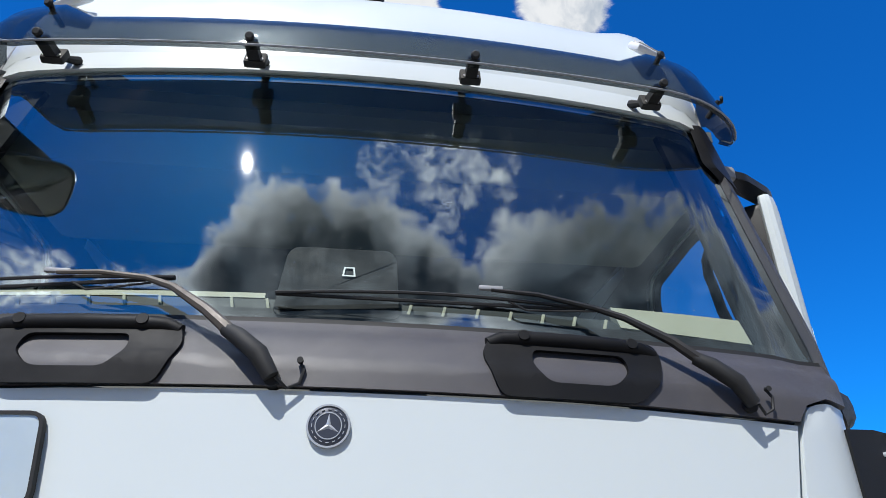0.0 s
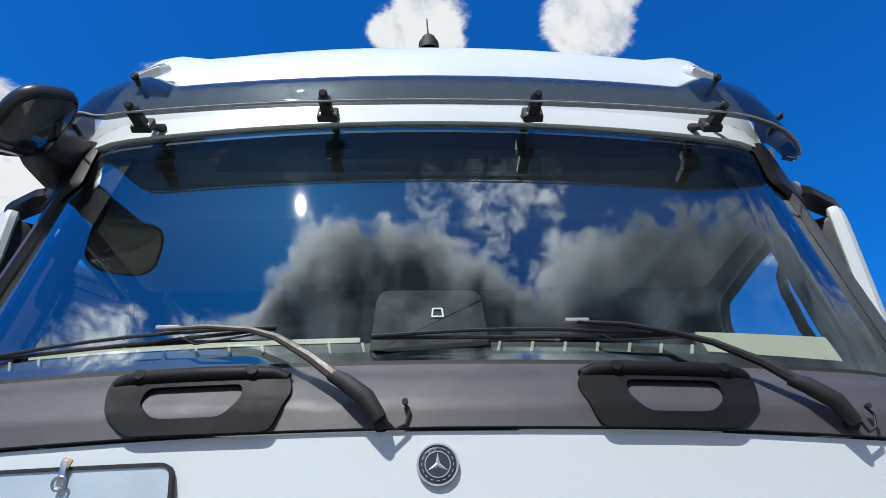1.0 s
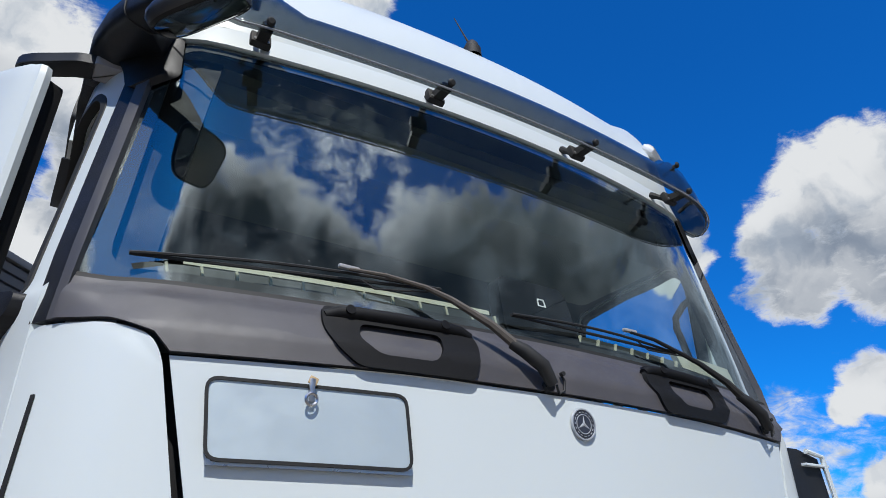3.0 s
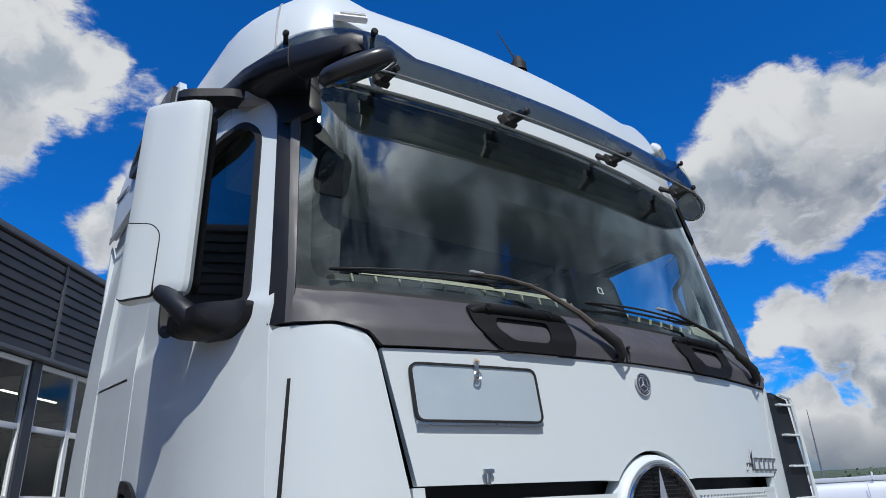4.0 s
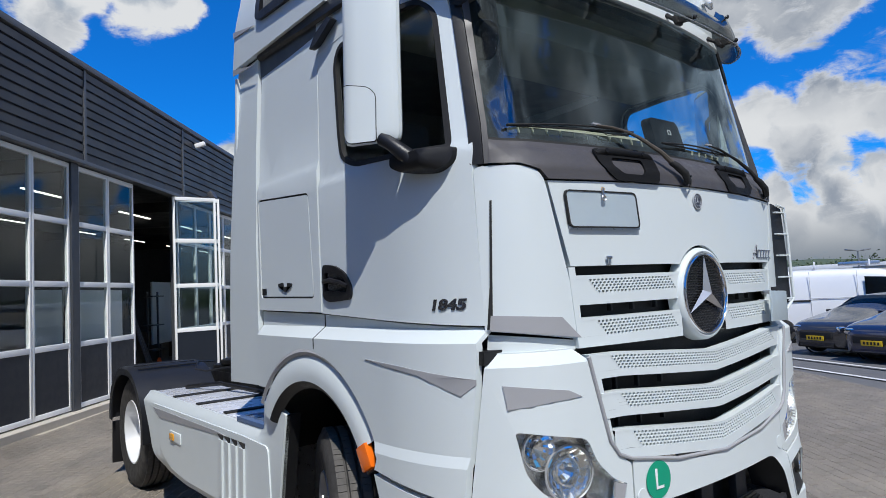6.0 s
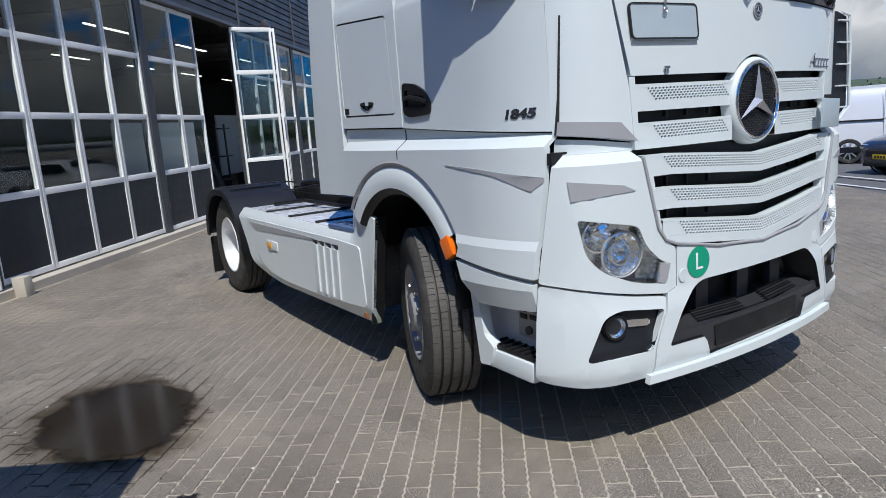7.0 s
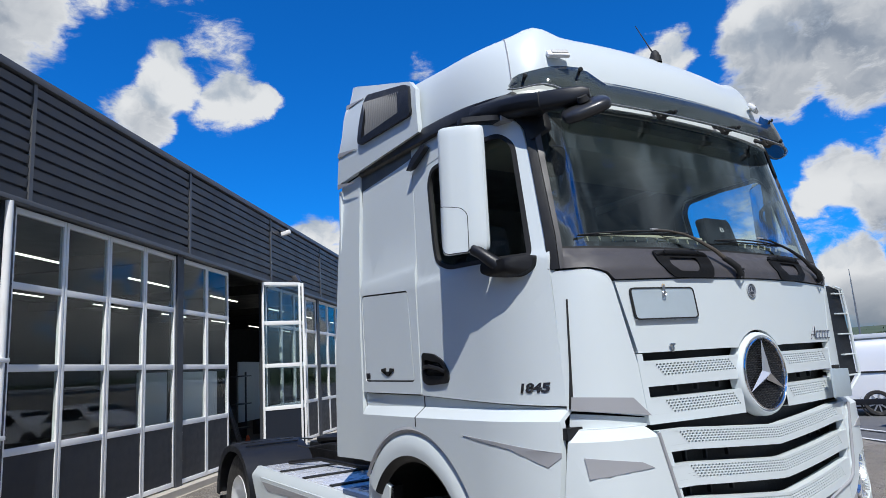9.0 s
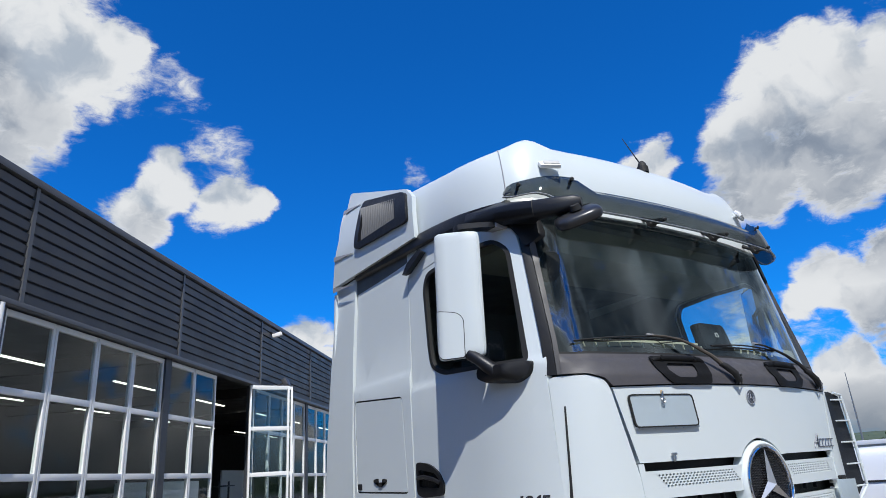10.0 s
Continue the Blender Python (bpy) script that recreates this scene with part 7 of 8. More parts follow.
def vehicle(name, label, m, paint, kind="sedan", plate=True):
    """A road vehicle along local x (front at +x), 1.8 m wide."""
    car = empty(name, label, "van" if kind == "van" else "car", group="parked vehicles")
    if kind == "van":
        sec = [(2.42, 0.55, 0.70, 0.75), (2.30, 0.80, 0.95, 0.98), (1.75, 0.90, 1.12, 1.15), (1.25, 0.93, 1.62, 1.70), (0.95, 0.95, 1.76, 1.86), (0.2, 0.95, 1.78, 1.90), (-1.5, 0.95, 1.78, 1.90), (-2.30, 0.94, 1.77, 1.88), (-2.42, 0.90, 1.66, 1.76)]
        belt, ax, hw = 1.05, (1.55, -1.45), 0.33
    elif kind == "hatch":
        sec = [(2.05, 0.55, 0.62, 0.66), (1.95, 0.78, 0.78, 0.82), (1.1, 0.86, 0.93, 0.98), (0.45, 0.84, 1.32, 1.38), (-0.2, 0.83, 1.42, 1.49), (-1.2, 0.83, 1.38, 1.46), (-1.85, 0.80, 1.10, 1.18), (-2.05, 0.70, 0.85, 0.9)]
        belt, ax, hw = 0.92, (1.3, -1.25), 0.31
    else:
        sec = [(2.32, 0.50, 0.58, 0.62), (2.22, 0.76, 0.70, 0.75), (1.9, 0.86, 0.80, 0.86), (1.0, 0.91, 0.93, 0.99), (0.2, 0.86, 1.30, 1.37), (-0.4, 0.83, 1.37, 1.44), (-1.2, 0.84, 1.30, 1.37), (-1.85, 0.86, 1.02, 1.07), (-2.25, 0.80, 0.98, 1.02), (-2.36, 0.70, 0.80, 0.85)]
        belt, ax, hw = 0.90, (1.42, -1.35), 0.32
    rows = []
    for x, hwid, zs, zr in sec:
        b = min(belt, zs)
        inset = 0.0 if zs <= belt + 0.05 else (0.13 if kind != "van" else 0.06)
        prof = [(hwid * 0.96, 0.24), (hwid * 1.0, 0.45), (hwid, b - 0.08), (hwid * 0.985, b), (hwid - inset * 0.9, zs), (hwid - inset - 0.10, lerp(zs, zr, 0.8)), (0.0, zr)]
        full = [Vector((x, -y, z)) for y, z in prof] + [Vector((x, y, z)) for y, z in prof[-2::-1]]
        rows.append(full)
    body = part("body", grid(rows), paint, car, smooth=80)
    rounder = body.modifiers.new("rounder", "SUBSURF")
    rounder.levels = rounder.render_levels = 2
    for r in (rows[0], rows[-1]):
        bm = bmesh.new()
        bm.faces.new([bm.verts.new(v) for v in r])
        part("body_end", bm, paint, car)
    part("underbody", box((4.2, 1.5, 0.2), (0, 0, 0.28)), BLACK, car)

    def strip(name, pts, mat, lab=""):
        bm = bmesh.new()
        bm.faces.new([bm.verts.new(p) for p in pts])
        bmesh.ops.solidify(bm, geom=bm.faces[:], thickness=0.006)
        return part(name, bm, mat, car, lab, smooth=0)
    if kind == "van":
        for s in (-1, 1):
            strip("side_window", [(1.42, s * 0.968, 1.12), (0.46, s * 0.985, 1.10), (0.46, s * 0.965, 1.66), (1.08, s * 0.955, 1.62)], GLOSSBLACK, "cab side window")
            part("slide_rail", box((1.4, 0.012, 0.045), (-1.45, s * 0.958, 1.09), 0.004), SEAM, car, "dark sliding-door rail")
            part("door_gap", box((0.010, 0.010, 1.45), (-0.74, s * 0.952, 1.1), 0.002), GREY_PAINT, car)
            part("door_gap", box((0.010, 0.010, 1.45), (0.30, s * 0.952, 1.1), 0.002), GREY_PAINT, car)
            part("recess", box((1.0, 0.010, 0.014), (-0.23, s * 0.952, 1.14), 0.003), GREY_PAINT, car)
            part("bumper_strip", box((4.5, 0.02, 0.14), (0, s * 0.95, 0.36), 0.005), DARKGREY, car)
        for x in (-1.9, -0.6, 0.6):
            part("roof_rack_post", box((0.05, 1.5, 0.05), (x, 0, 1.94), 0.01), STICKER_WHITE, car)
            part("rack_stop", box((0.04, 0.04, 0.16), (x, -0.75, 2.01), 0.008), STICKER_WHITE, car)
        part("roof_load", box((0.9, 0.35, 0.1), (0.4, -0.3, 2.0), 0.02), STEEL, car, "metal load on the roof rack")
        strip("windscreen", [(1.72, -0.82, 1.18), (1.72, 0.82, 1.18), (1.22, 0.78, 1.70), (1.22, -0.78, 1.70)], GLOSSBLACK)
    else:
        roof_x0, roof_x1, rz = (0.2, -1.2, 1.32) if kind == "sedan" else (0.45, -1.2, 1.34)
        strip("windscreen", [(1.03, -0.72, 0.975), (1.03, 0.72, 0.975), (roof_x0 + 0.02, 0.60, rz + 0.035), (roof_x0 + 0.02, -0.60, rz + 0.035)], CAR_GLASS, "sloping windscreen")
        for s in (-1, 1):
            strip("side_window", [(0.85, s * 0.885, 0.955), (-1.55, s * 0.865, 0.955), (-1.15, s * 0.775, 1.30), (0.22, s * 0.775, 1.30)], GLOSSBLACK, "side windows")
            part("wing_mirror", box((0.12, 0.16, 0.10), (0.75, s * 0.98, 0.98), 0.03), paint, car)
        fx = sec[0][0]
        part("grille", box((0.04, 0.9, 0.16), (fx + 0.0, 0, 0.50), 0.02), SEAM, car, "dark grille")
        for s in (-1, 1):
            part("headlight", box((0.28, 0.22, 0.12), (fx - 0.17, s * 0.62, 0.66), 0.05, (0, 0, -25 * s)), CHROME, car, "headlight")
        if plate:
            pb = part("number_plate", box((0.015, 0.48, 0.11), (fx + 0.03, 0.0, 0.44), 0.003), PLATE_Y, car, "yellow number plate")
            for k in range(5):
                part("plate_bar", box((0.004, 0.045, 0.06), (fx + 0.04, -0.16 + 0.08 * k, 0.44)), SEAM, pb)
    for x in ax:
        for s in (-1, 1):
            wm = pose(x, s * (0.80 if kind != "van" else 0.84), hw) @ pose(0, 0, 0, 90, 0, 0) @ (pose(0, 0, 0) if s < 0 else pose(0, 0, 0, 180, 0, 0))
            wh = part("wheel", lathe([(hw * 0.66, 0.10), (hw * 0.72, 0.118), (hw * 0.9, 0.12), (hw * 0.985, 0.09), (hw, 0.0), (hw * 0.98, -0.09), (hw * 0.7, -0.10)], wm, 32), RUBBER, car)
            part("wheel_disc", lathe([(hw * 0.67, 0.105), (hw * 0.62, 0.085), (hw * 0.3, 0.10), (0.0001, 0.11)], wm, 32), SEAM, wh)
            for k in range(9):
                mm = wm @ Matrix.Rotation(2 * math.pi * k / 9, 4, "Z")
                bm = bmesh.new()
                bmesh.ops.create_cube(bm, size=1, matrix=mm @ pose(hw * 0.36, 0, 0.112) @ Matrix.Diagonal((hw * 0.58, 0.035, 0.012, 1)))
                part("spoke", bm, SILVER, wh, smooth=0)
            part("wheel_arch", lathe([(hw * 1.06, 0.07), (hw * 1.16, 0.10), (hw * 1.18, 0.06)], wm, 32), BLACK, car)
    car.matrix_basis = m
    return car


def parked(name, label, x, y, rz, paint, kind, size=1.0):
    return vehicle(name, label, pose(x, y, yard_z(x) + 0.03, 0, 0, rz) @ Matrix.Scale(size, 4), paint, kind)


parked("parked_van", "white panel van with roof rack, parked on the yard", 16.85, 5.45, -68, CAR_WHITE, "van", 1.03)
parked("parked_car", "dark grey saloon car parked beside the van", 14.08, 3.58, 158, CAR_GREY, "sedan", 0.90)
parked("parked_car", "navy blue car parked beside the grey one", 12.98, 2.17, 158, CAR_NAVY, "sedan", 0.90)
parked("parked_car", "small white hatchback parked across the yard", 14.6, 13.2, 160, CAR_WHITE, "hatch")
parked("parked_car", "small white hatchback parked across the yard", 18.4, 11.7, 150, CAR_WHITE, "hatch")

# ---- distance ----
FAR_LEAF = material("far_foliage", (0.055, 0.085, 0.035), 0.9, vary=0.5, vary_scale=0.12)
FAR_HILL = material("far_hillside", (0.06, 0.085, 0.045), 0.95, vary=0.4, vary_scale=0.03)
LAMP_GREY = material("lamp_post_grey", (0.22, 0.23, 0.24), 0.5, metal=0.4)
ROOF_WHITE = material("pale_roofing", (0.62, 0.63, 0.64), 0.6, vary=0.08)


def polar(az, d, z=0.0):
    return Vector((math.sin(radians(az)) * d - 3, math.cos(radians(az)) * d - 2, z))


rows = []
for k in range(241):
    az = 30 + k * 1.5
    top = 8.5 + 3.0 * noise.noise(Vector((math.cos(radians(az)) * 8, math.sin(radians(az)) * 8, 1.3))) + 1.2 * noise.noise(Vector((math.cos(radians(az)) * 35, math.sin(radians(az)) * 35, 4.3)))
    rows.append([polar(az, 240, -1), polar(az, 300, top * 0.7), polar(az, 380, top), polar(az, 450, -1)])
thing("wooded_hill", grid(rows), FAR_HILL, "low dark green wooded hill on the horizon", "hill", kind="structure")
rnd = random.Random(21)
verts, faces = [], []
for _ in range(1300):
    az, d = rnd.uniform(0, 360), rnd.uniform(170, 380)
    big = rnd.uniform(2.2, 4.2)
    root = polar(az, d, rnd.uniform(-0.5, 1.5) + max(0.0, (d - 240) / 140) * 3.2)
    for _ in range(130):
        v = Vector((rnd.gauss(0, 1), rnd.gauss(0, 1), rnd.gauss(0, 1)))
        c = root + Vector((v.x * big * 0.48, v.y * big * 0.48, abs(v.z) * big * 0.42 + 0.6))
        a, b = Vector((rnd.uniform(-1, 1), rnd.uniform(-1, 1), rnd.uniform(-1, 1))) * 0.36, Vector((rnd.uniform(-1, 1), rnd.uniform(-1, 1), rnd.uniform(-1, 1))) * 0.36
        n0 = len(verts)
        verts += [tuple(c - a), tuple(c + b), tuple(c + a), tuple(c - b)]
        faces.append((n0, n0 + 1, n0 + 2, n0 + 3))
me = bpy.data.meshes.new("far_trees")
me.from_pydata(verts, [], faces)
me.materials.append(FAR_LEAF)
tagged(new("far_trees", me), "far band of dark green trees along the horizon", "trees", kind="stuff")


def street_lamp(az, d, h):
    lamp = empty("street_lamp", "grey double-headed street lamp far across the yard", "street lamp", at=polar(az, d, -0.28), group="street lamps")
    part("pole", tube([(0, 0, 0), (0, 0, h * 0.5), (0, 0, h)], [0.11, 0.08, 0.055], 8), LAMP_GREY, lamp)
    for sg in (-1, 1):
        part("lamp_arm", tube([(0, 0, h - 0.05), (sg * 0.5, -sg * 0.2, h + 0.05)], 0.04, 6), LAMP_GREY, lamp)
        part("lamp_head", box((0.75, 0.3, 0.10), (sg * 0.8, -sg * 0.32, h + 0.06), 0.03, (0, -6 * sg, -22)), LAMP_GREY, lamp)


street_lamp(71.3, 62, 3.6)
street_lamp(80.5, 75, 5.5)
street_lamp(57.0, 70, 5.5)
mast = empty("radio_mast", "thin grey lattice mast far away", "mast", at=polar(65.3, 210, -0.3))
part("mast_pole", tube([(0, 0, 0), (0, 0, 12), (0, 0, 22)], [0.28, 0.2, 0.08], 6), LAMP_GREY, mast)
for z in (6, 10, 14, 18):
    part("mast_brace", tube([(-0.5, 0, z), (0.5, 0, z + 0.8)], 0.06, 5), LAMP_GREY, mast)
for az, d, w, h in ((66.0, 95, 16, 2.9), (73.5, 110, 22, 3.1), (61, 120, 18, 3.0)):
    shed = empty("far_shed", "low pale flat-roofed shed across the yard", "shed", at=polar(az, d, -0.3), group="far sheds")
    shed.rotation_euler = (0, 0, radians(20))
    part("shed_wall", box((8, w, h - 0.5), (0, 0, (h - 0.5) / 2), 0.02), CONCRETE, shed)
    part("shed_roof", box((8.4, w + 0.4, 0.5), (0, 0, h - 0.25), 0.04), ROOF_WHITE, shed)

# a parked box trailer beside the yard, of which the clip shows the shadow
trailer = empty("box_trailer", "plain grey box trailer parked beside the camera's way", "trailer")
TC = Vector((-3.55, 0.14, 0))
TE1, TE2 = Vector((-0.83, 0.557, 0)), Vector((-0.557, -0.83, 0))
TC_MID = TC + TE1 * 1.25 + TE2 * 3.0
T_ANG = math.degrees(math.atan2(TE1.y, TE1.x))
part("trailer_body", box((2.5, 6.0, 2.0), TC_MID + Vector((0, 0, 1.62)), 0.03, (0, 0, T_ANG)), material("trailer_panel", (0.35, 0.36, 0.37), 0.45, vary=0.06), trailer)
part("trailer_frame", box((1.2, 5.8, 0.2), TC_MID + Vector((0, 0, 0.52)), 0.02, (0, 0, T_ANG)), BLACK, trailer)
for s in (-1, 1):
    for k in (-1.2, 0.0):
        c = TC_MID + TE1 * (1.05 * s) + TE2 * (-k + 0.5)
        part("trailer_wheel", lathe([(0.2, 0.12), (0.32, 0.13), (0.42, 0.10), (0.43, 0.0), (0.42, -0.10), (0.2, -0.12)], Matrix.Translation((c.x, c.y, 0.43)) @ pose(0, 0, 0, 0, 0, T_ANG) @ pose(0, 0, 0, 0, 90, 0), 32), RUBBER, trailer)

# ---- pavers ----
PA = radians(38.2)
PU = Vector((math.sin(PA), math.cos(PA), 0))
PW = Vector((math.cos(PA), -math.sin(PA), 0))
PL, PB = 0.221, 0.111


def paver_material():
    m = bpy.data.materials.new("worn_concrete_paver")
    m.use_nodes = True
    t = m.node_tree
    b = t.nodes["Principled BSDF"]
    geo = t.nodes.new("ShaderNodeNewGeometry")
    pos = geo.outputs["Position"]
    info = t.nodes.new("ShaderNodeObjectInfo")
    rnd = math_node(t, "FRACT", math_node(t, "ADD", info.outputs["Random"], geo.outputs["Random Per Island"]))
    fine = noise_node(t, pos, 100, 5, 0.82)
    grit = ramp_node(t, noise_node(t, pos, 150, 3, 0.75), 0.555, 0.61)
    base = mix_col(t, rnd, (0.142, 0.124, 0.102), (0.235, 0.206, 0.172))
    base = mix_col(t, ramp_node(t, noise_node(t, pos, 0.9, 4, 0.6), 0.40, 0.66), base, (0.215, 0.185, 0.145))
    dusty = ramp_node(t, noise_node(t, pos, 0.55, 6, 0.66, 0.7), 0.50, 0.66, 0, 0.55)
    base = mix_col(t, ramp_node(t, fine, 0.46, 0.58, 0, 0.85), base, (0.032, 0.028, 0.025))
    base = mix_col(t, math_node(t, "MULTIPLY", grit, 0.9), base, (0.58, 0.53, 0.45))
    base = mix_col(t, dusty, base, (0.30, 0.262, 0.205))
    stain = ramp_node(t, noise_node(t, pos, 0.9, 8, 0.72, 1.0), 0.54, 0.76, 0, 0.7)
    base = mix_col(t, stain, base, (0.082, 0.072, 0.062))
    base = mix_col(t, ramp_node(t, noise_node(t, pos, 0.38, 7, 0.68, 0.8), 0.46, 0.70, 0, 0.55), base, (0.105, 0.090, 0.074))
    t.links.new(base, b.inputs["Base Color"])
    b.inputs["Roughness"].default_value = 0.88
    bn = t.nodes.new("ShaderNodeBump")
    bn.inputs["Strength"].default_value = 0.8
    bn.inputs["Distance"].default_value = 0.003
    t.links.new(fine, bn.inputs["Height"])
    t.links.new(bn.outputs[0], b.inputs["Normal"])
    return m


def far_paver_material():
    """The same paving where single pavers are no longer built."""
    m = bpy.data.materials.new("paved_yard")
    m.use_nodes = True
    t = m.node_tree
    b = t.nodes["Principled BSDF"]
    pos = t.nodes.new("ShaderNodeNewGeometry").outputs["Position"]
    mp = t.nodes.new("ShaderNodeMapping")
    mp.inputs["Rotation"].default_value = (0, 0, PA - math.pi / 2)
    t.links.new(pos, mp.inputs["Vector"])
    br = t.nodes.new("ShaderNodeTexBrick")
    br.inputs["Color1"].default_value = (0.155, 0.140, 0.122, 1)
    br.inputs["Color2"].default_value = (0.225, 0.200, 0.174, 1)
    br.inputs["Mortar"].default_value = (0.32, 0.285, 0.235, 1)
    for k, v in (("Scale", 1.0), ("Mortar Size", 0.008), ("Brick Width", PL), ("Row Height", PB)):
        br.inputs[k].default_value = v
    t.links.new(mp.outputs[0], br.inputs["Vector"])
    col = mix_col(t, ramp_node(t, noise_node(t, pos, 0.5, 6, 0.65, 0.5), 0.42, 0.68, 0, 0.6), br.outputs["Color"], (0.235, 0.208, 0.168))
    col = mix_col(t, ramp_node(t, noise_node(t, pos, 1.4, 7, 0.7, 0.8), 0.58, 0.80, 0, 0.6), col, (0.10, 0.088, 0.078))
    t.links.new(col, b.inputs["Base Color"])
    b.inputs["Roughness"].default_value = 0.9
    return m


JOINT = ground_material("sand_joint", (0.46, 0.405, 0.33), 0.95, 0.3, 0.3)
PAVER = paver_material()
FAR_PAVING = far_paver_material()


def yard_quad(u0, u1, w0, w1, z):
    bm = bmesh.new()
    bm.faces.new([bm.verts.new(PU * u + PW * w + Vector((0, 0, z))) for u, w in ((u0, w0), (u0, w1), (u1, w1), (u1, w0))])
    return bm


pavement = thing("pavement", yard_quad(-6.0, 8.6, -7.5, 5.0, -0.0042), JOINT, "pale sandy joints under the worn grey-brown pavers", "pavement", kind="structure", smooth=0)
NEAR_U, NEAR_W = (-6.0, 8.6), (-7.5, 4.95)
far_parts = [(8.6, 60, -40, 5.0), (-6.0, 8.6, -40, -7.5), (-40, -6.0, -40, 5.0)]
for k, (u0, u1, w0, w1) in enumerate(far_parts):
    thing("paved_yard", yard_quad(u0, u1, w0, w1, -0.002), FAR_PAVING, "worn grey-brown paved yard", "pavement", kind="structure", smooth=0)


def paver_mesh(seed):
    """One paver with zigzag long sides, top at z 0, in local x (along) and y (across)."""
    rnd = random.Random(seed)
    h, w, n = PL / 2 - 0.0056, PB / 2 - 0.0046, 8
    top = []
    for side in (-1, 1):
        for k in range(n + 1):
            x = lerp(-h, h, k / n) * (1 if side < 0 else -1)
            zig = 0.0036 * (-1) ** k + rnd.uniform(-0.0012, 0.0012)
            top.append((x + rnd.uniform(-0.002, 0.002), side * w + zig))
    verts = [(x * 0.988, y * 0.972, 0.0) for x, y in top] + [(x, y, -0.003) for x, y in top] + [(x, y, -0.010) for x, y in top]
    m = len(top)
    faces = [tuple(range(m))] + [(i + m, (i + 1) % m + m, (i + 1) % m, i) for i in range(m)] + [(i + 2 * m, (i + 1) % m + 2 * m, (i + 1) % m + m, i + m) for i in range(m)]
    return verts, faces


KINDS = [paver_mesh(k) for k in range(8)]
shared = []
for verts, faces in KINDS:
    me = bpy.data.meshes.new("paver")
    me.from_pydata(verts, [], faces)
    me.materials.append(PAVER)
    shared.append(me)
rnd = random.Random(11)
all_v, all_f = [], []
singles = 0
hall_c = HALL_O.dot(HALL_N)
col = math.floor(NEAR_W[0] / PB)
while col * PB < NEAR_W[1]:
    off = (0.5 * (col % 2) + rnd.uniform(-0.03, 0.03)) * PL
    row = math.floor(NEAR_U[0] / PL)
    while row * PL < NEAR_U[1]:
        u, w = row * PL + off + PL / 2, col * PB + PB / 2
        row += 1
        p = PU * u + PW * w
        if p.dot(HALL_N) < hall_c + 0.2:
            continue
        dz, tilt, spin = rnd.uniform(-0.0015, 0.0015), (rnd.uniform(-0.4, 0.4), rnd.uniform(-0.3, 0.3)), rnd.uniform(-0.5, 0.5)
        m = pose(p.x, p.y, dz, tilt[0], tilt[1], 90 - math.degrees(PA) + spin)
        k = rnd.randrange(8)
        # the stretch of yard before the front wheel is laid paver by paver
        if singles < 300 and 0.0 < w + 2.35 < 2.9 and -1.0 < u + 0.55 < 1.65:
            ob = new("paver", shared[k])
            ob.parent = pavement
            ob.matrix_basis = m
            singles += 1
        else:
            base = len(all_v)
            verts, faces = KINDS[k]
            all_v += [tuple(m @ Vector(v)) for v in verts]
            all_f += [tuple(i + base for i in f) for f in faces]
    col += 1
me = bpy.data.meshes.new("pavers")
me.from_pydata(all_v, [], all_f)
me.materials.append(PAVER)
rest = tagged(new("pavers", me), "worn grey-brown concrete pavers with zigzag edges", kind="stuff")
rest.parent = pavement


# ---- puddle and oil spots ----
def wet_material(name, color, rough, edge_scale, lo, hi, ragged=0.9, tint=(1.0, 1.0, 1.0), wash=None):
    """A wet layer, thick in the middle, that thins out raggedly to nothing."""
    m = bpy.data.materials.new(name)
    m.use_nodes = True
    t = m.node_tree
    b = t.nodes["Principled BSDF"]
    b.inputs["Base Color"].default_value = (*color, 1)
    b.inputs["Roughness"].default_value = rough
    b.inputs["IOR"].default_value = 1.33
    clear = t.nodes.new("ShaderNodeBsdfTransparent")
    clear.inputs[0].default_value = (*tint, 1)
    mx = t.nodes.new("ShaderNodeMixShader")
    pos = t.nodes.new("ShaderNodeNewGeometry").outputs["Position"]
    mid = t.nodes.new("ShaderNodeVectorMath")
    mid.operation = "SUBTRACT"
    t.links.new(t.nodes.new("ShaderNodeTexCoord").outputs["Generated"], mid.inputs[0])
    mid.inputs[1].default_value = (0.5, 0.5, 0.5)
    level = t.nodes.new("ShaderNodeVectorMath")
    level.operation = "MULTIPLY"
    t.links.new(mid.outputs[0], level.inputs[0])
    level.inputs[1].default_value = (1.0, 1.0, 0.0)
    far = t.nodes.new("ShaderNodeVectorMath")
    far.operation = "LENGTH"
    t.links.new(level.outputs[0], far.inputs[0])
    depth = math_node(t, "SUBTRACT", 1.0, math_node(t, "MULTIPLY", far.outputs["Value"], 2.0))
    uneven = math_node(t, "MULTIPLY", math_node(t, "SUBTRACT", noise_node(t, pos, edge_scale, 7, 0.7, 0.4), 0.5), ragged)
    t.links.new(ramp_node(t, math_node(t, "ADD", depth, uneven), lo, hi), mx.inputs[0])
    t.links.new(clear.outputs[0], mx.inputs[1])
    if wash is None:
        t.links.new(b.outputs[0], mx.inputs[2])
    else:
        soaked = t.nodes.new("ShaderNodeBsdfTransparent")
        soaked.inputs[0].default_value = (*wash, 1)
        t.links.new(soaked.outputs[0], mx.inputs[2])
    t.links.new(mx.outputs[0], t.nodes["Material Output"].inputs[0])
    return m


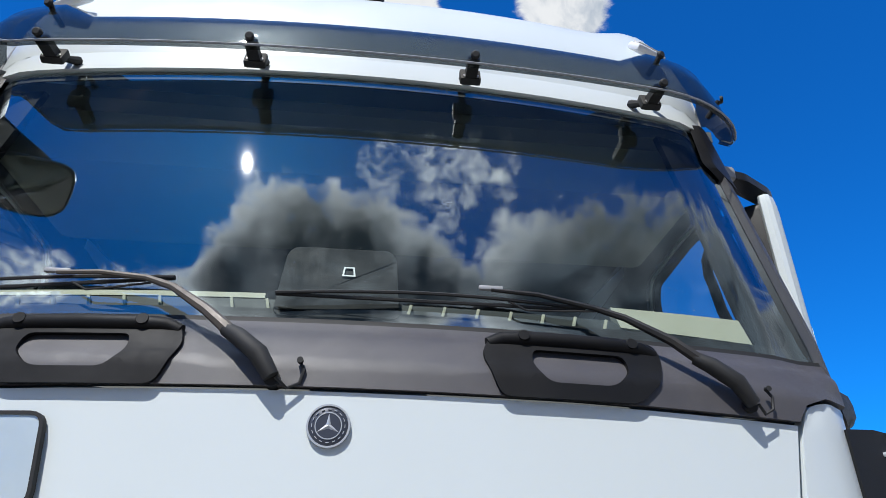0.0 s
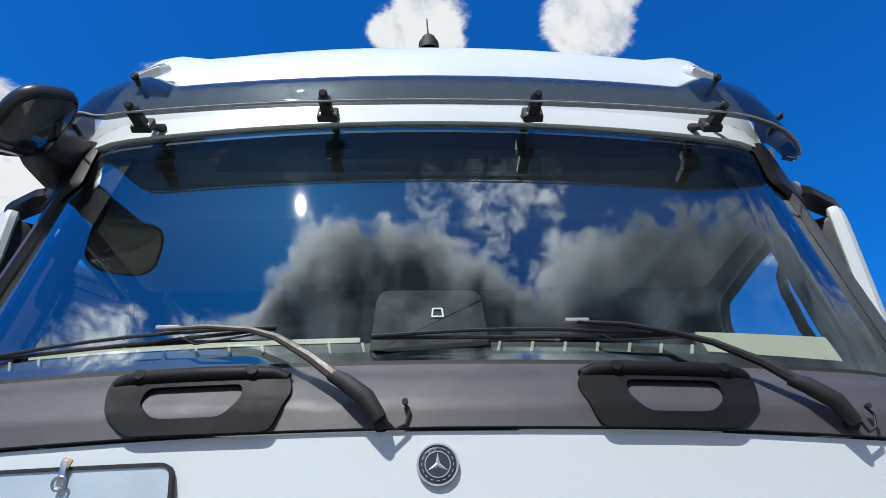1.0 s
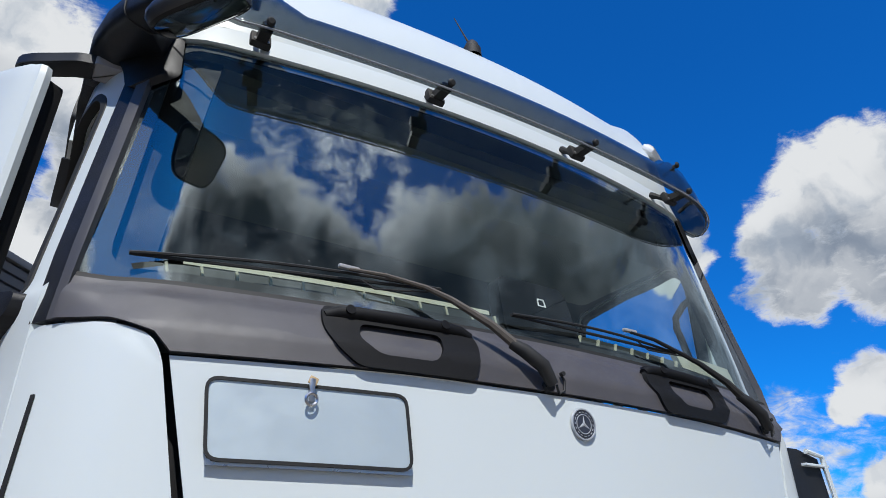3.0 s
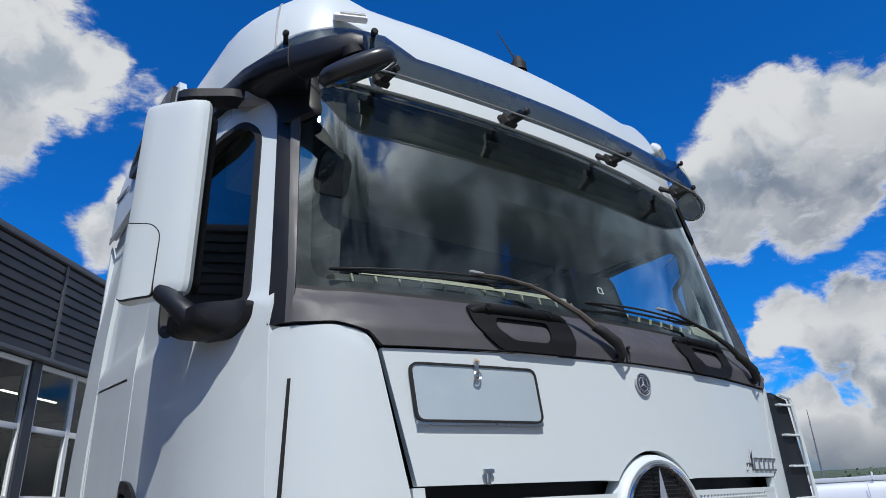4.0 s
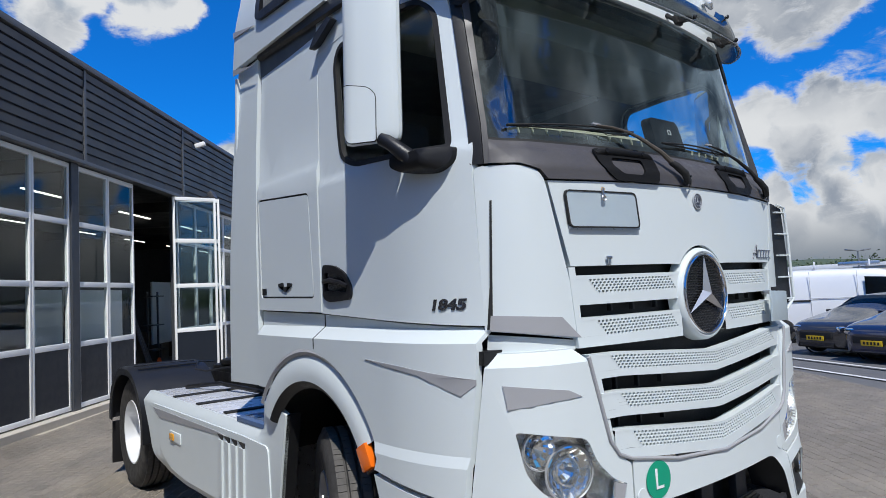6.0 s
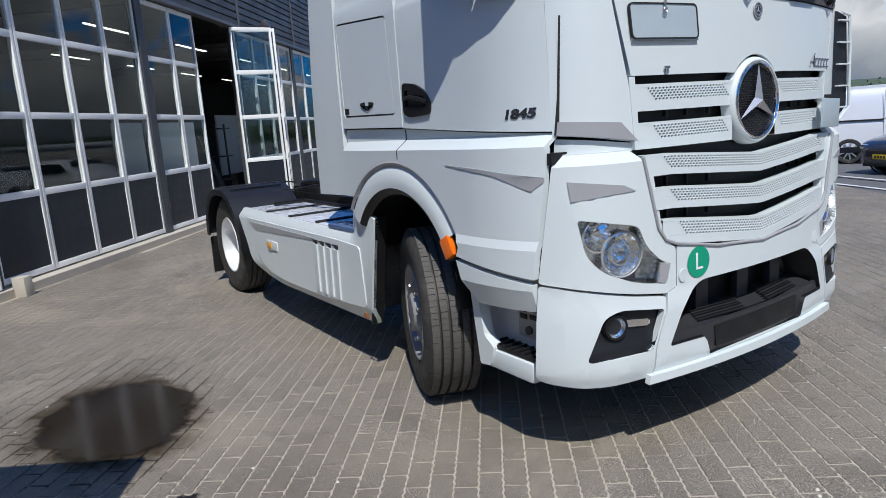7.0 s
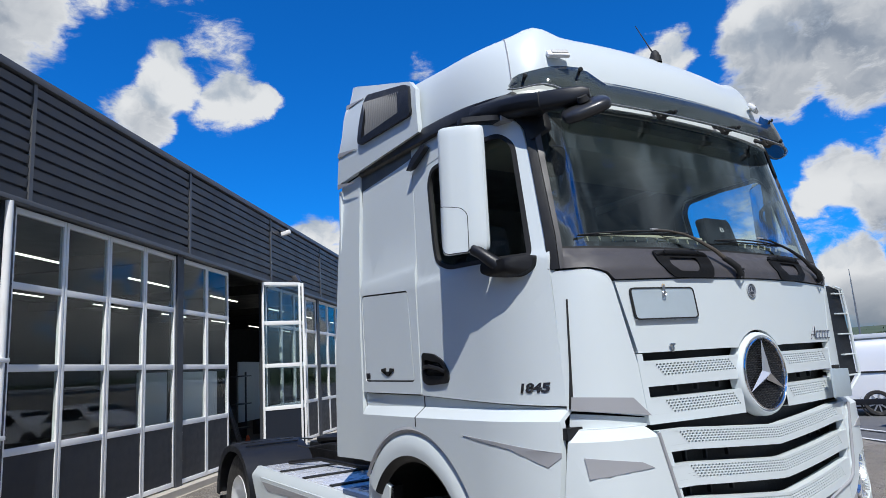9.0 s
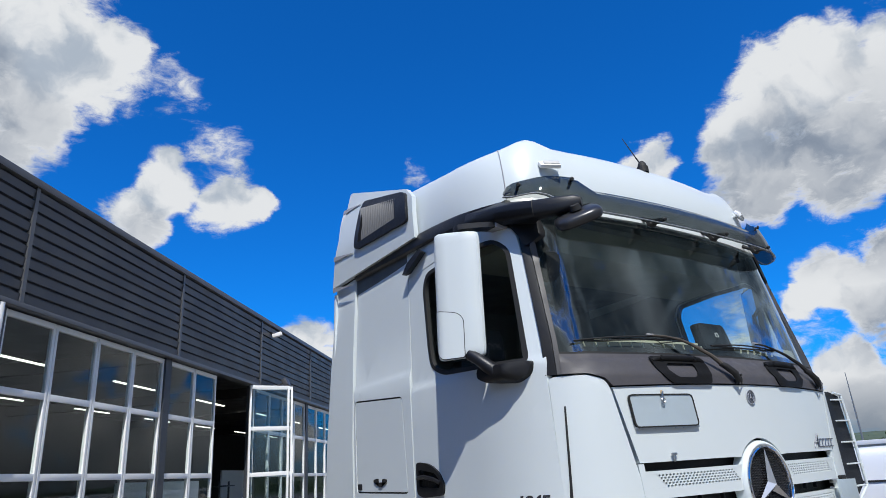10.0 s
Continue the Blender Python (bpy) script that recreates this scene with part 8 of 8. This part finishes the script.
def blot(c, ru, rw, z, seed, n=40, rough_edge=0.18, az=38.2):
    along, over = Vector((math.sin(radians(az)), math.cos(radians(az)), 0)), Vector((math.cos(radians(az)), -math.sin(radians(az)), 0))
    bm = bmesh.new()
    vs = []
    for k in range(n):
        a = 2 * math.pi * k / n
        r = 1 + rough_edge * (noise.noise(Vector((math.cos(a) * 1.7 + seed, math.sin(a) * 1.7, seed * 0.37))) * 1.6 + 0.5 * noise.noise(Vector((math.cos(a) * 5 + seed, math.sin(a) * 5, 3.1))))
        vs.append(bm.verts.new(Vector(c) + along * (ru * r * math.cos(a)) + over * (rw * r * math.sin(a)) + Vector((0, 0, z))))
    bm.faces.new(vs)
    return bm


thing("puddle", blot((-2.74, 2.40, 0), 0.76, 0.50, 0.005, 3.3, rough_edge=0.10, az=6), wet_material("muddy_water", (0.020, 0.015, 0.011), 0.13, 4.5, 0.14, 0.30, 0.75), "shallow dark puddle standing on the pavers", "puddle", kind="structure", smooth=0)
thing("damp_patch", blot((-2.72, 2.44, 0), 1.0, 0.66, 0.0036, 5.1, rough_edge=0.12, az=6), wet_material("damp_ground", (0.05, 0.04, 0.03), 0.6, 5.0, 0.10, 0.55, 0.9, wash=(0.42, 0.38, 0.34)), "damp dark rim round the puddle", "damp patch", kind="structure", smooth=0)
thing("wet_joints", blot((-2.76, 2.60, 0), 1.25, 0.68, -0.0030, 6.4, rough_edge=0.2, az=10), wet_material("wet_sand", (0.028, 0.023, 0.018), 0.5, 8.0, 0.10, 0.30, 0.9), "wet dark joints between the pavers round the puddle", "damp patch", kind="structure", smooth=0)
oil = wet_material("oil_stain", (0.012, 0.011, 0.010), 0.5, 34, 0.36, 0.50, 2.6)
thing("oil_stain", blot((-1.84, 0.40, 0), 0.05, 0.09, 0.004, 7.7, rough_edge=0.5), oil, "small black oil stain on the pavers", "stain", kind="structure", smooth=0)
thing("oil_stain", blot((-2.62, 1.145, 0), 0.06, 0.09, 0.004, 9.1, rough_edge=0.5), oil, "small black oil stain on the pavers", "stain", kind="structure", smooth=0)
LEAF = material("pale_scrap", (0.6, 0.58, 0.5), 0.8)
bm = bmesh.new()
rnd = random.Random(4)
for _ in range(110):
    u, w = rnd.uniform(-1.5, 5), rnd.uniform(-5, 3)
    s = rnd.uniform(0.004, 0.011)
    bmesh.ops.create_cone(bm, cap_ends=True, segments=5, radius1=s, radius2=s * 0.5, depth=s * 0.6, matrix=Matrix.Translation(PU * u + PW * w + Vector((0, 0, 0.003))) @ pose(0, 0, 0, 0, 0, rnd.uniform(0, 360)))
thing("litter", bm, LEAF, "tiny pale grit and scraps on the pavers", "grit", kind="stuff")
